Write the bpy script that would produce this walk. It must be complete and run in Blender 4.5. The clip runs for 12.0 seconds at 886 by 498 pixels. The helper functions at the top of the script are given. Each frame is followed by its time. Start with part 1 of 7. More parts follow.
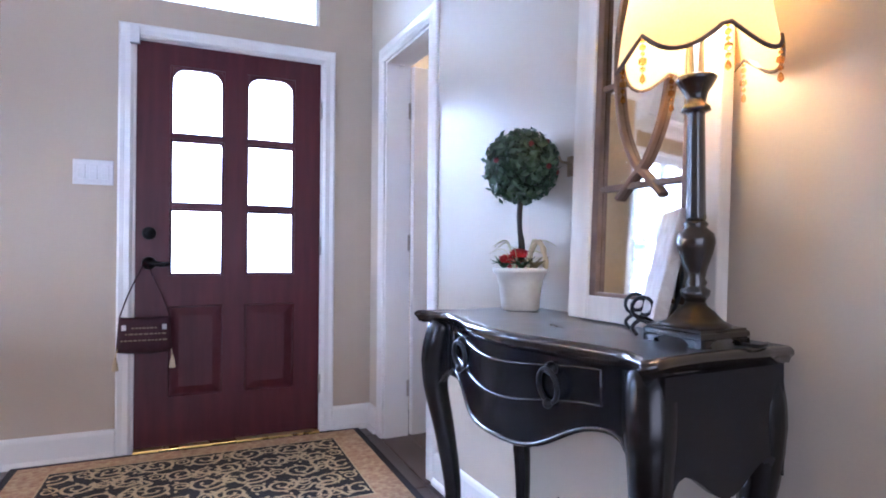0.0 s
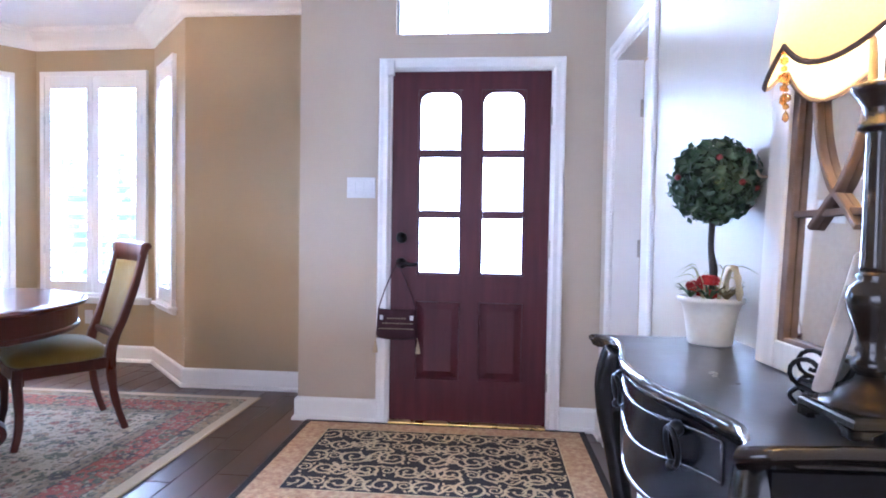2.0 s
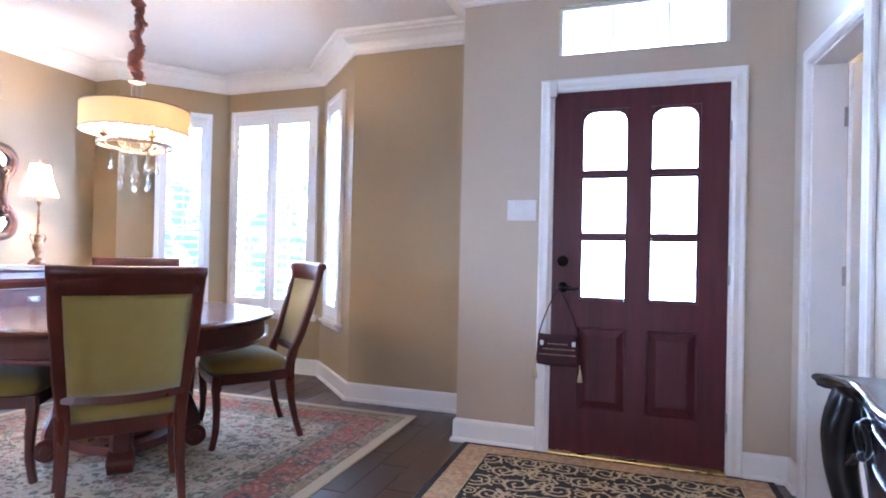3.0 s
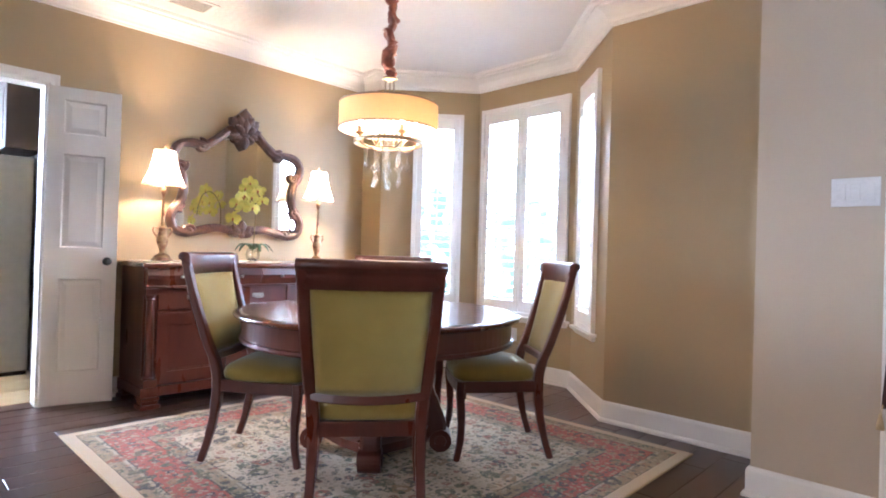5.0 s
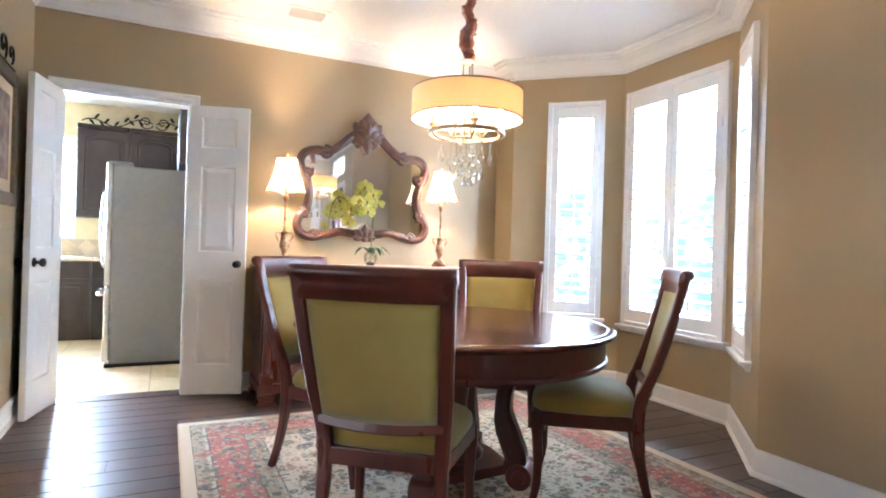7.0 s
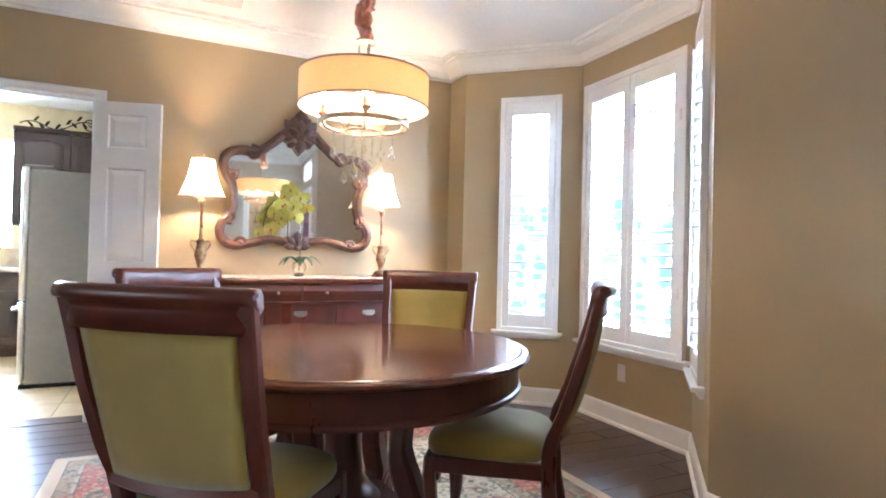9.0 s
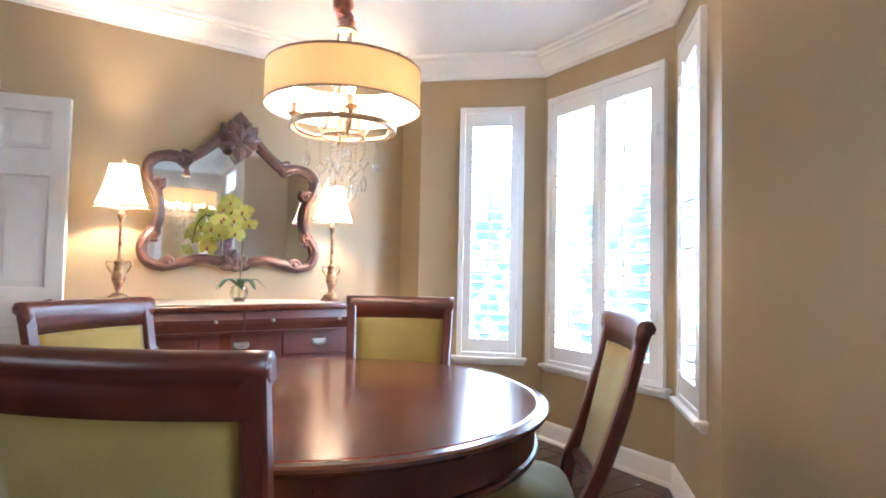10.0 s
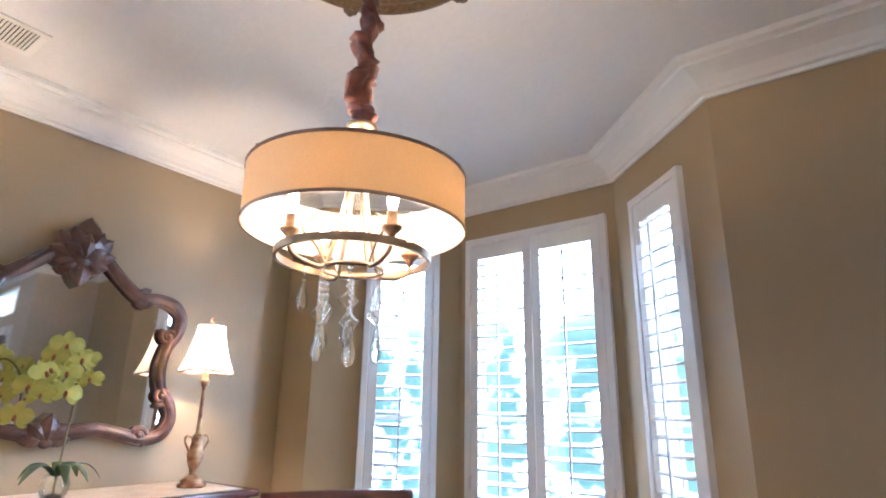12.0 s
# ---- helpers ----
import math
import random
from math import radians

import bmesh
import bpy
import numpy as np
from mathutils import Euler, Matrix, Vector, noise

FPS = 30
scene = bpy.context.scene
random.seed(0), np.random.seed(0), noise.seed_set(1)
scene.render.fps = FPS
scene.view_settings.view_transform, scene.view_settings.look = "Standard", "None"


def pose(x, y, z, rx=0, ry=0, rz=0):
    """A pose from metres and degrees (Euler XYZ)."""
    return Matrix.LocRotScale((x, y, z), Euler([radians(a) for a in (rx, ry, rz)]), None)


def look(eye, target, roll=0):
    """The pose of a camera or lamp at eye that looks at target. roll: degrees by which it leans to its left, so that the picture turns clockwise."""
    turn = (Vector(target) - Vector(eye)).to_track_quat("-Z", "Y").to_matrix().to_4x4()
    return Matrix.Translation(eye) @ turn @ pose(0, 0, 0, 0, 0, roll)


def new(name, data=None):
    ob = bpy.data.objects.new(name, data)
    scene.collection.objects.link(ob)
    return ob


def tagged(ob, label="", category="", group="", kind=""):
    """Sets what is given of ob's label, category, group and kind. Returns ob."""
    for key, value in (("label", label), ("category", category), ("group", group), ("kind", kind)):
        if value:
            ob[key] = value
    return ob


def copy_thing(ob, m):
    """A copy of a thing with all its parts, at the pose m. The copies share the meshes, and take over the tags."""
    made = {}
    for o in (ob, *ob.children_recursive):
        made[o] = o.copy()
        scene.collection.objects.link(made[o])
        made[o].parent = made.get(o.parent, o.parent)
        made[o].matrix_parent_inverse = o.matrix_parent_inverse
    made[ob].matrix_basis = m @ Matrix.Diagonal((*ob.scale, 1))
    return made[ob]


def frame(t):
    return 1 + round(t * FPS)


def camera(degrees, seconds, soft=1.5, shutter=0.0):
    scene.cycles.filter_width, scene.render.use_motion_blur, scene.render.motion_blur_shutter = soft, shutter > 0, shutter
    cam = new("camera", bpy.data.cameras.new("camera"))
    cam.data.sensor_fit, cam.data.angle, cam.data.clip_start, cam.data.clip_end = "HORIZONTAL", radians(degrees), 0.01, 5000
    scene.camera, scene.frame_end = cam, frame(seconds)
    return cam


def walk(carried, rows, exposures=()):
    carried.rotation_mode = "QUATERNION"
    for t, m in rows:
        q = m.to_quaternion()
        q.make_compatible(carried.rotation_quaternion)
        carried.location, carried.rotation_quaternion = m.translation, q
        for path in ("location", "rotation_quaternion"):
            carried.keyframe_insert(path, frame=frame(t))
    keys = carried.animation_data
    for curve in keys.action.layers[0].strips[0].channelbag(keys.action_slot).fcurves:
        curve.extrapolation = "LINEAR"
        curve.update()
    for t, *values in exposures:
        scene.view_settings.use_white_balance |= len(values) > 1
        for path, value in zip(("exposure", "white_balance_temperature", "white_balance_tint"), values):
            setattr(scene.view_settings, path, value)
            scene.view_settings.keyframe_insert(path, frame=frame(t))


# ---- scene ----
cam = camera(76.2, 12.0, 1.9)
PATH = [
    (0, (0.55, 1.075, 1.01), (1.349, 2.909, 1.023), 0.4),
    (0.5, (0.653, 1.09, 1.018), (1.22, 3.004, 0.895), 0.4),
    (1, (0.754, 1.07, 1.051), (1.084, 3.037, 0.904), 0.6),
    (1.5, (0.881, 1.024, 1.093), (0.959, 3.019, 0.976), 0.8),
    (2, (0.875, 0.981, 1.124), (0.693, 2.972, 1.07), 0.9),
    (2.5, (0.812, 0.972, 1.126), (0.355, 2.92, 1.126), 1.1),
    (4.5, (0.487, 1.201, 1.081), (-0.618, 2.868, 1.098), 1.6),
    (5, (0.475, 1.354, 1.081), (-0.905, 2.801, 1.095), 1.7),
    (5.5, (0.53, 1.492, 1.071), (-1.054, 2.712, 1.083), 1.9),
    (6, (0.534, 1.651, 1.078), (-1.134, 2.754, 1.083), 1.9),
    (6.5, (0.55, 1.858, 1.098), (-1.196, 2.833, 1.099), 1.9),
    (8.5, (0.521, 2.634, 1.107), (-1.312, 3.432, 1.124), 1.4),
    (9, (0.39, 2.689, 1.129), (-1.412, 3.557, 1.158), 1.4),
    (9.5, (0.155, 2.663, 1.144), (-1.576, 3.663, 1.195), 1.3),
    (10, (-0.057, 2.589, 1.176), (-1.711, 3.71, 1.258), 1.2),
    (10.5, (-0.306, 2.505, 1.227), (-1.859, 3.754, 1.393), 1.1),
    (11, (-0.505, 2.453, 1.291), (-1.89, 3.855, 1.633), 1.0),
    (11.5, (-0.751, 2.441, 1.295), (-2.019, 3.915, 1.767), 1.1),
    (12, (-0.965, 2.461, 1.319), (-2.101, 4.008, 1.883), 1.0),
]
walk(cam, [(t, look(eye, target, roll)) for t, eye, target, roll in PATH],
     [(0.0, 2.1, 4850, 25), (0.5, 2.38, 4760, 25), (1.5, 2.5, 4800, 25), (2.5, 2.12, 4820, 24), (4.5, 2.0, 4950, 18), (5.0, 2.0, 5400, 20), (5.5, 2.06, 5480, 19), (6.5, 2.12, 5360, 14), (8.5, 1.88, 5380, 15), (9.5, 2.03, 5280, 14), (12.0, 1.2, 5150, 17)])

BUFFET_W, CHANDELIER_W, FOYER_W = 20.5, 12.0, 1.8
# The last strength is for the added hall fill, not for daylight.
DAY, DAY_KITCHEN, HALL_FILL = 16.0, 38.0, 1.2


EASEL = (1.485, 1.995)
# world, exposure
world = bpy.data.worlds.new("sky")
scene.world = world
world.use_nodes = True
wn = world.node_tree.nodes
sky = wn.new("ShaderNodeTexSky")
sky.sky_type, sky.sun_disc = "NISHITA", False
sky.sun_elevation, sky.sun_rotation = radians(50), radians(150)
world.node_tree.links.new(sky.outputs[0], wn["Background"].inputs[0])
wn["Background"].inputs[1].default_value = 0.12


# ---- materials ----
def nodes_of(name):
    m = bpy.data.materials.new(name)
    m.use_nodes = True
    return m, m.node_tree.nodes, m.node_tree.links, m.node_tree.nodes["Principled BSDF"]


def pbr(name, col, rough=0.5, col2=None, scale=6.0, bump=0.1, bscale=80.0, metal=0.0, coat=0.0, rand=0.0, stretch=(1, 1, 1), rvar=0.08, sheen=0.0, fvar=0.1, spec=0.5):
    """Two scales of noise in colour and roughness, with fine relief."""
    m, n, l, p = nodes_of(name)
    co = n.new("ShaderNodeTexCoord")
    mp = n.new("ShaderNodeMapping")
    mp.inputs["Scale"].default_value = stretch
    l.new(co.outputs["Object"], mp.inputs[0])
    big, fine = n.new("ShaderNodeTexNoise"), n.new("ShaderNodeTexNoise")
    big.inputs["Scale"].default_value, big.inputs["Detail"].default_value = scale, 5
    fine.inputs["Scale"].default_value, fine.inputs["Detail"].default_value = bscale, 3
    l.new(mp.outputs[0], big.inputs[0]), l.new(mp.outputs[0], fine.inputs[0])
    if rand:
        info, off = n.new("ShaderNodeObjectInfo"), n.new("ShaderNodeVectorMath")
        off.operation = "MULTIPLY_ADD"
        l.new(info.outputs["Random"], off.inputs[0])
        off.inputs[1].default_value = (37, 11, 53)
        l.new(co.outputs["Object"], off.inputs[2]), l.new(off.outputs[0], mp.inputs[0])
    ramp = n.new("ShaderNodeMapRange")
    ramp.inputs["From Min"].default_value, ramp.inputs["From Max"].default_value = 0.32, 0.68
    l.new(big.outputs[0], ramp.inputs[0])
    mix = n.new("ShaderNodeMix")
    mix.data_type = "RGBA"
    c2 = col2 or tuple(c * 0.85 for c in col)
    mix.inputs[6].default_value, mix.inputs[7].default_value = (*col, 1), (*c2, 1)
    l.new(ramp.outputs[0], mix.inputs[0])
    out = mix.outputs[2]
    hsv = n.new("ShaderNodeHueSaturation")
    val = n.new("ShaderNodeMapRange")
    val.inputs["To Min"].default_value, val.inputs["To Max"].default_value = 1 - fvar, 1 + fvar
    l.new(fine.outputs[0], val.inputs[0])
    l.new(out, hsv.inputs["Color"])
    if rand:
        mul, rr = n.new("ShaderNodeMath"), n.new("ShaderNodeMapRange")
        mul.operation = "MULTIPLY"
        rr.inputs["To Min"].default_value, rr.inputs["To Max"].default_value = 1 - rand, 1 + rand
        l.new(info.outputs["Random"], rr.inputs[0])
        l.new(val.outputs[0], mul.inputs[0]), l.new(rr.outputs[0], mul.inputs[1])
        l.new(mul.outputs[0], hsv.inputs["Value"])
    else:
        l.new(val.outputs[0], hsv.inputs["Value"])
    l.new(hsv.outputs[0], p.inputs["Base Color"])
    rm = n.new("ShaderNodeMapRange")
    rm.inputs["To Min"].default_value, rm.inputs["To Max"].default_value = max(0.03, rough - rvar), min(1, rough + rvar)
    l.new(big.outputs[0], rm.inputs[0]), l.new(rm.outputs[0], p.inputs["Roughness"])
    p.inputs["Metallic"].default_value = metal
    p.inputs["Specular IOR Level"].default_value = spec
    p.inputs["Coat Weight"].default_value = coat
    p.inputs["Coat Roughness"].default_value = 0.08
    p.inputs["Sheen Weight"].default_value = sheen
    if bump:
        b = n.new("ShaderNodeBump")
        b.inputs["Strength"].default_value, b.inputs["Distance"].default_value = bump, 0.004
        l.new(fine.outputs[0], b.inputs["Height"]), l.new(b.outputs[0], p.inputs["Normal"])
    return m


def glow(name, col, strength):
    m, n, l, p = nodes_of(name)
    p.inputs["Base Color"].default_value = (*col, 1)
    p.inputs["Emission Color"].default_value = (*col, 1)
    p.inputs["Emission Strength"].default_value = strength
    return m


def shade_cloth(name, col, through_part=0.55):
    """Woven lamp-shade cloth that lets light through."""
    m, n, l, p = nodes_of(name)
    co, weave = n.new("ShaderNodeTexCoord"), n.new("ShaderNodeTexNoise")
    weave.inputs["Scale"].default_value = 260
    l.new(co.outputs["Object"], weave.inputs[0])
    mix = n.new("ShaderNodeMix")
    mix.data_type = "RGBA"
    mix.inputs[6].default_value, mix.inputs[7].default_value = (*col, 1), (*(c * 0.82 for c in col), 1)
    l.new(weave.outputs[0], mix.inputs[0])
    tr, df, sh = n.new("ShaderNodeBsdfTranslucent"), n.new("ShaderNodeBsdfDiffuse"), n.new("ShaderNodeMixShader")
    sh.inputs[0].default_value = through_part
    l.new(mix.outputs[2], tr.inputs[0]), l.new(mix.outputs[2], df.inputs[0])
    l.new(df.outputs[0], sh.inputs[1]), l.new(tr.outputs[0], sh.inputs[2])
    l.new(sh.outputs[0], n["Material Output"].inputs[0])
    return m


def clear_pane(name, gloss=0.06):
    m, n, l, p = nodes_of(name)
    tr, gl, sh = n.new("ShaderNodeBsdfTransparent"), n.new("ShaderNodeBsdfGlossy"), n.new("ShaderNodeMixShader")
    gl.inputs["Roughness"].default_value = 0.02
    sh.inputs[0].default_value = gloss
    l.new(tr.outputs[0], sh.inputs[1]), l.new(gl.outputs[0], sh.inputs[2])
    l.new(sh.outputs[0], n["Material Output"].inputs[0])
    return m


def crystal_glass(name, tint=(0.97, 0.97, 0.95)):
    """Cut glass: clear with bright facets."""
    m, n, l, p = nodes_of(name)
    p.inputs["Base Color"].default_value = (*tint, 1)
    p.inputs["Transmission Weight"].default_value = 0.95
    p.inputs["Roughness"].default_value = 0.02
    p.inputs["IOR"].default_value = 1.5
    tr, sh = n.new("ShaderNodeBsdfTransparent"), n.new("ShaderNodeMixShader")
    tr.inputs[0].default_value = (*tint, 1)
    sh.inputs[0].default_value = 0.32
    l.new(tr.outputs[0], sh.inputs[1]), l.new(p.outputs[0], sh.inputs[2])
    l.new(sh.outputs[0], n["Material Output"].inputs[0])
    return m


def rug_persian(name, hx, hy):
    """Cream field of small flowers inside red and sage borders."""
    m, n, l, p = nodes_of(name)
    co, sep = n.new("ShaderNodeTexCoord"), n.new("ShaderNodeSeparateXYZ")
    l.new(co.outputs["Object"], sep.inputs[0])

    def math_node(op, a, b=None):
        k = n.new("ShaderNodeMath")
        k.operation = op
        for i, v in enumerate((a, b)):
            if v is None:
                continue
            if isinstance(v, (int, float)):
                k.inputs[i].default_value = v
            else:
                l.new(v, k.inputs[i])
        return k.outputs[0]

    dx = math_node("SUBTRACT", hx, math_node("ABSOLUTE", sep.outputs[0]))
    dy = math_node("SUBTRACT", hy, math_node("ABSOLUTE", sep.outputs[1]))
    d = math_node("MINIMUM", dx, dy)
    wob = n.new("ShaderNodeTexNoise")
    wob.inputs["Scale"].default_value = 9
    l.new(co.outputs["Object"], wob.inputs[0])
    d2 = math_node("ADD", d, math_node("MULTIPLY", math_node("SUBTRACT", wob.outputs[0], 0.5), 0.008))

    def ramp(stops, src):
        r = n.new("ShaderNodeValToRGB")
        r.color_ramp.interpolation = "CONSTANT"
        e = r.color_ramp.elements
        while len(e) < len(stops):
            e.new(1.0)
        for s, (pos, c) in zip(e, stops):
            s.position, s.color = pos, (*c, 1)
        l.new(src, r.inputs[0])
        return r.outputs[0]

    cream, red, sage, dark = (0.55, 0.44, 0.29), (0.37, 0.085, 0.05), (0.29, 0.22, 0.13), (0.08, 0.065, 0.05)
    pale = (0.42, 0.35, 0.24)
    ground = ramp([(0, cream), (0.055, dark), (0.062, sage), (0.125, pale), (0.14, dark), (0.147, red), (0.33, dark), (0.337, sage), (0.40, pale), (0.415, dark), (0.422, cream)], d2)
    # motifs: flowers of three sizes in jittered cells
    col = ground
    for sc, lim, palette in ((8.0, 0.36, ((0.055, 0.05, 0.05), (0.30, 0.19, 0.09), (0.12, 0.12, 0.06), (0.30, 0.09, 0.05))),
                             (17.0, 0.36, ((0.06, 0.06, 0.055), (0.34, 0.26, 0.15), (0.09, 0.11, 0.06), (0.28, 0.11, 0.065))),
                             (34.0, 0.36, ((0.38, 0.29, 0.17), (0.08, 0.07, 0.055), (0.40, 0.33, 0.22), (0.16, 0.15, 0.09)))):
        vo = n.new("ShaderNodeTexVoronoi")
        vo.inputs["Scale"].default_value, vo.inputs["Randomness"].default_value = sc, 0.72
        wv = n.new("ShaderNodeTexNoise")
        wv.inputs["Scale"].default_value = sc * 2.4
        l.new(co.outputs["Object"], vo.inputs[0]), l.new(co.outputs["Object"], wv.inputs[0])
        dist = math_node("ADD", vo.outputs["Distance"], math_node("MULTIPLY", math_node("SUBTRACT", wv.outputs[0], 0.5), 0.55))
        ring = math_node("MULTIPLY", math_node("LESS_THAN", dist, lim), math_node("GREATER_THAN", dist, lim * 0.38))
        sx = n.new("ShaderNodeSeparateXYZ")
        l.new(vo.outputs["Color"], sx.inputs[0])
        pick = ramp([(i / 4, c) for i, c in enumerate(palette)], sx.outputs[0])
        keep = math_node("MULTIPLY", ring, math_node("GREATER_THAN", d, 0.058))
        keep = math_node("MULTIPLY", keep, 0.9)
        mx = n.new("ShaderNodeMix")
        mx.data_type = "RGBA"
        l.new(keep, mx.inputs[0]), l.new(col, mx.inputs[6]), l.new(pick, mx.inputs[7])
        col = mx.outputs[2]
    l.new(col, p.inputs["Base Color"])
    p.inputs["Roughness"].default_value = 0.95
    p.inputs["Sheen Weight"].default_value = 0.15
    pile, b = n.new("ShaderNodeTexNoise"), n.new("ShaderNodeBump")
    pile.inputs["Scale"].default_value = 420
    b.inputs["Strength"].default_value, b.inputs["Distance"].default_value = 0.5, 0.004
    l.new(co.outputs["Object"], pile.inputs[0]), l.new(pile.outputs[0], b.inputs["Height"]), l.new(b.outputs[0], p.inputs["Normal"])
    return m


def garden(name, strength, tall, sky_tint=(0.76, 0.89, 1.0)):
    """Over-bright daylight with pale foliage low down; also the added warm hall fill."""
    m, n, l, p = nodes_of(name)
    co, sep, no = n.new("ShaderNodeTexCoord"), n.new("ShaderNodeSeparateXYZ"), n.new("ShaderNodeTexNoise")
    l.new(co.outputs["Object"], sep.inputs[0]), l.new(co.outputs["Object"], no.inputs[0])
    no.inputs["Scale"].default_value, no.inputs["Detail"].default_value = 3.0, 9
    leaf = n.new("ShaderNodeMapRange")
    leaf.inputs["From Min"].default_value, leaf.inputs["From Max"].default_value = 0.36, 0.54
    l.new(no.outputs[0], leaf.inputs[0])
    low = n.new("ShaderNodeMapRange")
    low.inputs["From Min"].default_value, low.inputs["From Max"].default_value = tall, tall - 1.6
    l.new(sep.outputs[2], low.inputs[0])
    mul, mix = n.new("ShaderNodeMath"), n.new("ShaderNodeMix")
    mul.operation, mix.data_type = "MULTIPLY", "RGBA"
    l.new(leaf.outputs[0], mul.inputs[0]), l.new(low.outputs[0], mul.inputs[1])
    inv, power, back = (n.new("ShaderNodeMath") for _ in range(3))
    inv.operation, power.operation, back.operation = "SUBTRACT", "POWER", "SUBTRACT"
    inv.inputs[0].default_value, power.inputs[1].default_value, back.inputs[0].default_value = 1.0, 4.0, 1.0
    l.new(mul.outputs[0], inv.inputs[1]), l.new(inv.outputs[0], power.inputs[0]), l.new(power.outputs[0], back.inputs[1]), l.new(back.outputs[0], mix.inputs[0])
    mix.inputs[6].default_value, mix.inputs[7].default_value = (*sky_tint, 1), (0.0112, 0.0225, 0.0195, 1)
    em = n.new("ShaderNodeEmission")
    em.inputs[1].default_value = strength
    l.new(mix.outputs[2], em.inputs[0]), l.new(em.outputs[0], n["Material Output"].inputs[0])
    return m


PAINT_DINING = pbr("olive_tan_paint", (0.392, 0.296, 0.168), 0.55, (0.372, 0.281, 0.159), 1.2, 0.1, 170, fvar=0.03)
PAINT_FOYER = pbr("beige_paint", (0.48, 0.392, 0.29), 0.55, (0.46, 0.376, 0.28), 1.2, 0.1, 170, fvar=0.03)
# Foyer paint made paler, so the door's light is in the colour.
PAINT_FOYER_LIT = pbr("pale_beige_paint", (0.53, 0.462, 0.365), 0.36, (0.51, 0.445, 0.352), 1.2, 0.1, 170, fvar=0.03)
TRIM = pbr("white_trim_paint", (0.78, 0.765, 0.74), 0.32, (0.755, 0.74, 0.715), 3, 0.03, 60, fvar=0.02)
CEIL = pbr("textured_ceiling_paint", (0.74, 0.73, 0.72), 0.85, (0.71, 0.70, 0.69), 2, 0.9, 30, fvar=0.03)
MAHOG = pbr("mahogany", (0.102, 0.023, 0.012), 0.30, (0.062, 0.0135, 0.0075), 3, 0.05, 60, spec=0.5, coat=0.08, stretch=(3, 3, 0.7))
MAHOG_FLAT = pbr("mahogany_tabletop", (0.108, 0.027, 0.013), 0.19, (0.075, 0.018, 0.009), 4, 0.02, 40, coat=0.15, stretch=(1, 7, 1), rvar=0.04)
DOORWOOD = pbr("red_brown_door_stain", (0.078, 0.012, 0.018), 0.42, (0.054, 0.008, 0.013), 4, 0.06, 50, stretch=(7, 7, 0.6), spec=0.35)
BLACKWOOD = pbr("worn_black_lacquer", (0.004, 0.0055, 0.012), 0.26, (0.008, 0.007, 0.008), 16, 0.02, 60, spec=0.42, rvar=0.02, fvar=0.05)
BLACKLEG = pbr("black_lacquer_leg", (0.004, 0.0045, 0.006), 0.24, (0.009, 0.007, 0.006), 6, 0.05, 60, spec=0.45)
GREEN = pbr("olive_green_upholstery", (0.30, 0.215, 0.042), 0.85, (0.272, 0.195, 0.038), 10, 0.35, 420, sheen=0.45)
GREEN.node_tree.nodes["Principled BSDF"].inputs["Sheen Roughness"].default_value = 0.45
# Cool tint puts the blue-green of the daylight into the cloth's sheen.
GREEN.node_tree.nodes["Principled BSDF"].inputs["Sheen Tint"].default_value = (0.75, 0.95, 1.0, 1)
FLOORWOOD = pbr("dark_scraped_floorboard", (0.060, 0.027, 0.018), 0.30, (0.044, 0.020, 0.013), 2.5, 0.012, 24, rand=0.2, spec=0.75, stretch=(4, 0.8, 1), rvar=0.025)
UNDERFLOOR = pbr("dark_joint", (0.012, 0.008, 0.006), 0.8)
TILE = pbr("beige_stone_tile", (0.58, 0.45, 0.28), 0.35, (0.48, 0.36, 0.21), 5, 0.08, 40, rand=0.1)
GROUT = pbr("pale_grout", (0.45, 0.37, 0.27), 0.9)
KWALL = pbr("cream_kitchen_paint", (0.62, 0.52, 0.34), 0.6)
KCAB = pbr("espresso_cabinet", (0.034, 0.019, 0.014), 0.42, (0.026, 0.014, 0.011), 8, 0.04, 50, spec=0.35)
STEEL = pbr("grey_fridge_enamel", (0.185, 0.178, 0.170), 0.5, (0.17, 0.164, 0.158), 20, 0.12, 260)
CHROME = pbr("brushed_steel", (0.6, 0.6, 0.6), 0.25, metal=1.0, bump=0.02)
BLACKMETAL = pbr("black_iron", (0.012, 0.011, 0.011), 0.4, metal=0.6, bump=0.15, bscale=120)
BRONZE = pbr("antique_bronze", (0.42, 0.32, 0.21), 0.35, (0.28, 0.20, 0.13), 30, 0.05, 120, metal=0.9)
PEWTER = pbr("pewter", (0.42, 0.39, 0.34), 0.3, metal=1.0, bump=0.05)
BRASS = pbr("brass_threshold", (0.62, 0.42, 0.12), 0.28, metal=1.0, bump=0.03)
FRAMEWOOD = pbr("carved_walnut", (0.062, 0.026, 0.018), 0.34, (0.12, 0.055, 0.036), 26, 0.3, 90, coat=0.3)
LAMPGOLD = pbr("distressed_gold_resin", (0.52, 0.36, 0.19), 0.38, (0.22, 0.085, 0.05), 26, 0.3, 110, metal=0.45)
MIRROR = pbr("silvered_glass", (0.86, 0.87, 0.86), 0.03, (0.86, 0.87, 0.86), 1, 0.0, metal=1.0, rvar=0.01)
SHADE = shade_cloth("cream_shade", (0.92, 0.86, 0.73), 0.5)
SHADE_ORANGE = shade_cloth("amber_drum_shade", (0.74, 0.50, 0.27), 0.30)
SHADE_GOLD = shade_cloth("gold_shade", (0.80, 0.60, 0.32), 0.32)
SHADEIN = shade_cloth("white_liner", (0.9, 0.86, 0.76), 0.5)
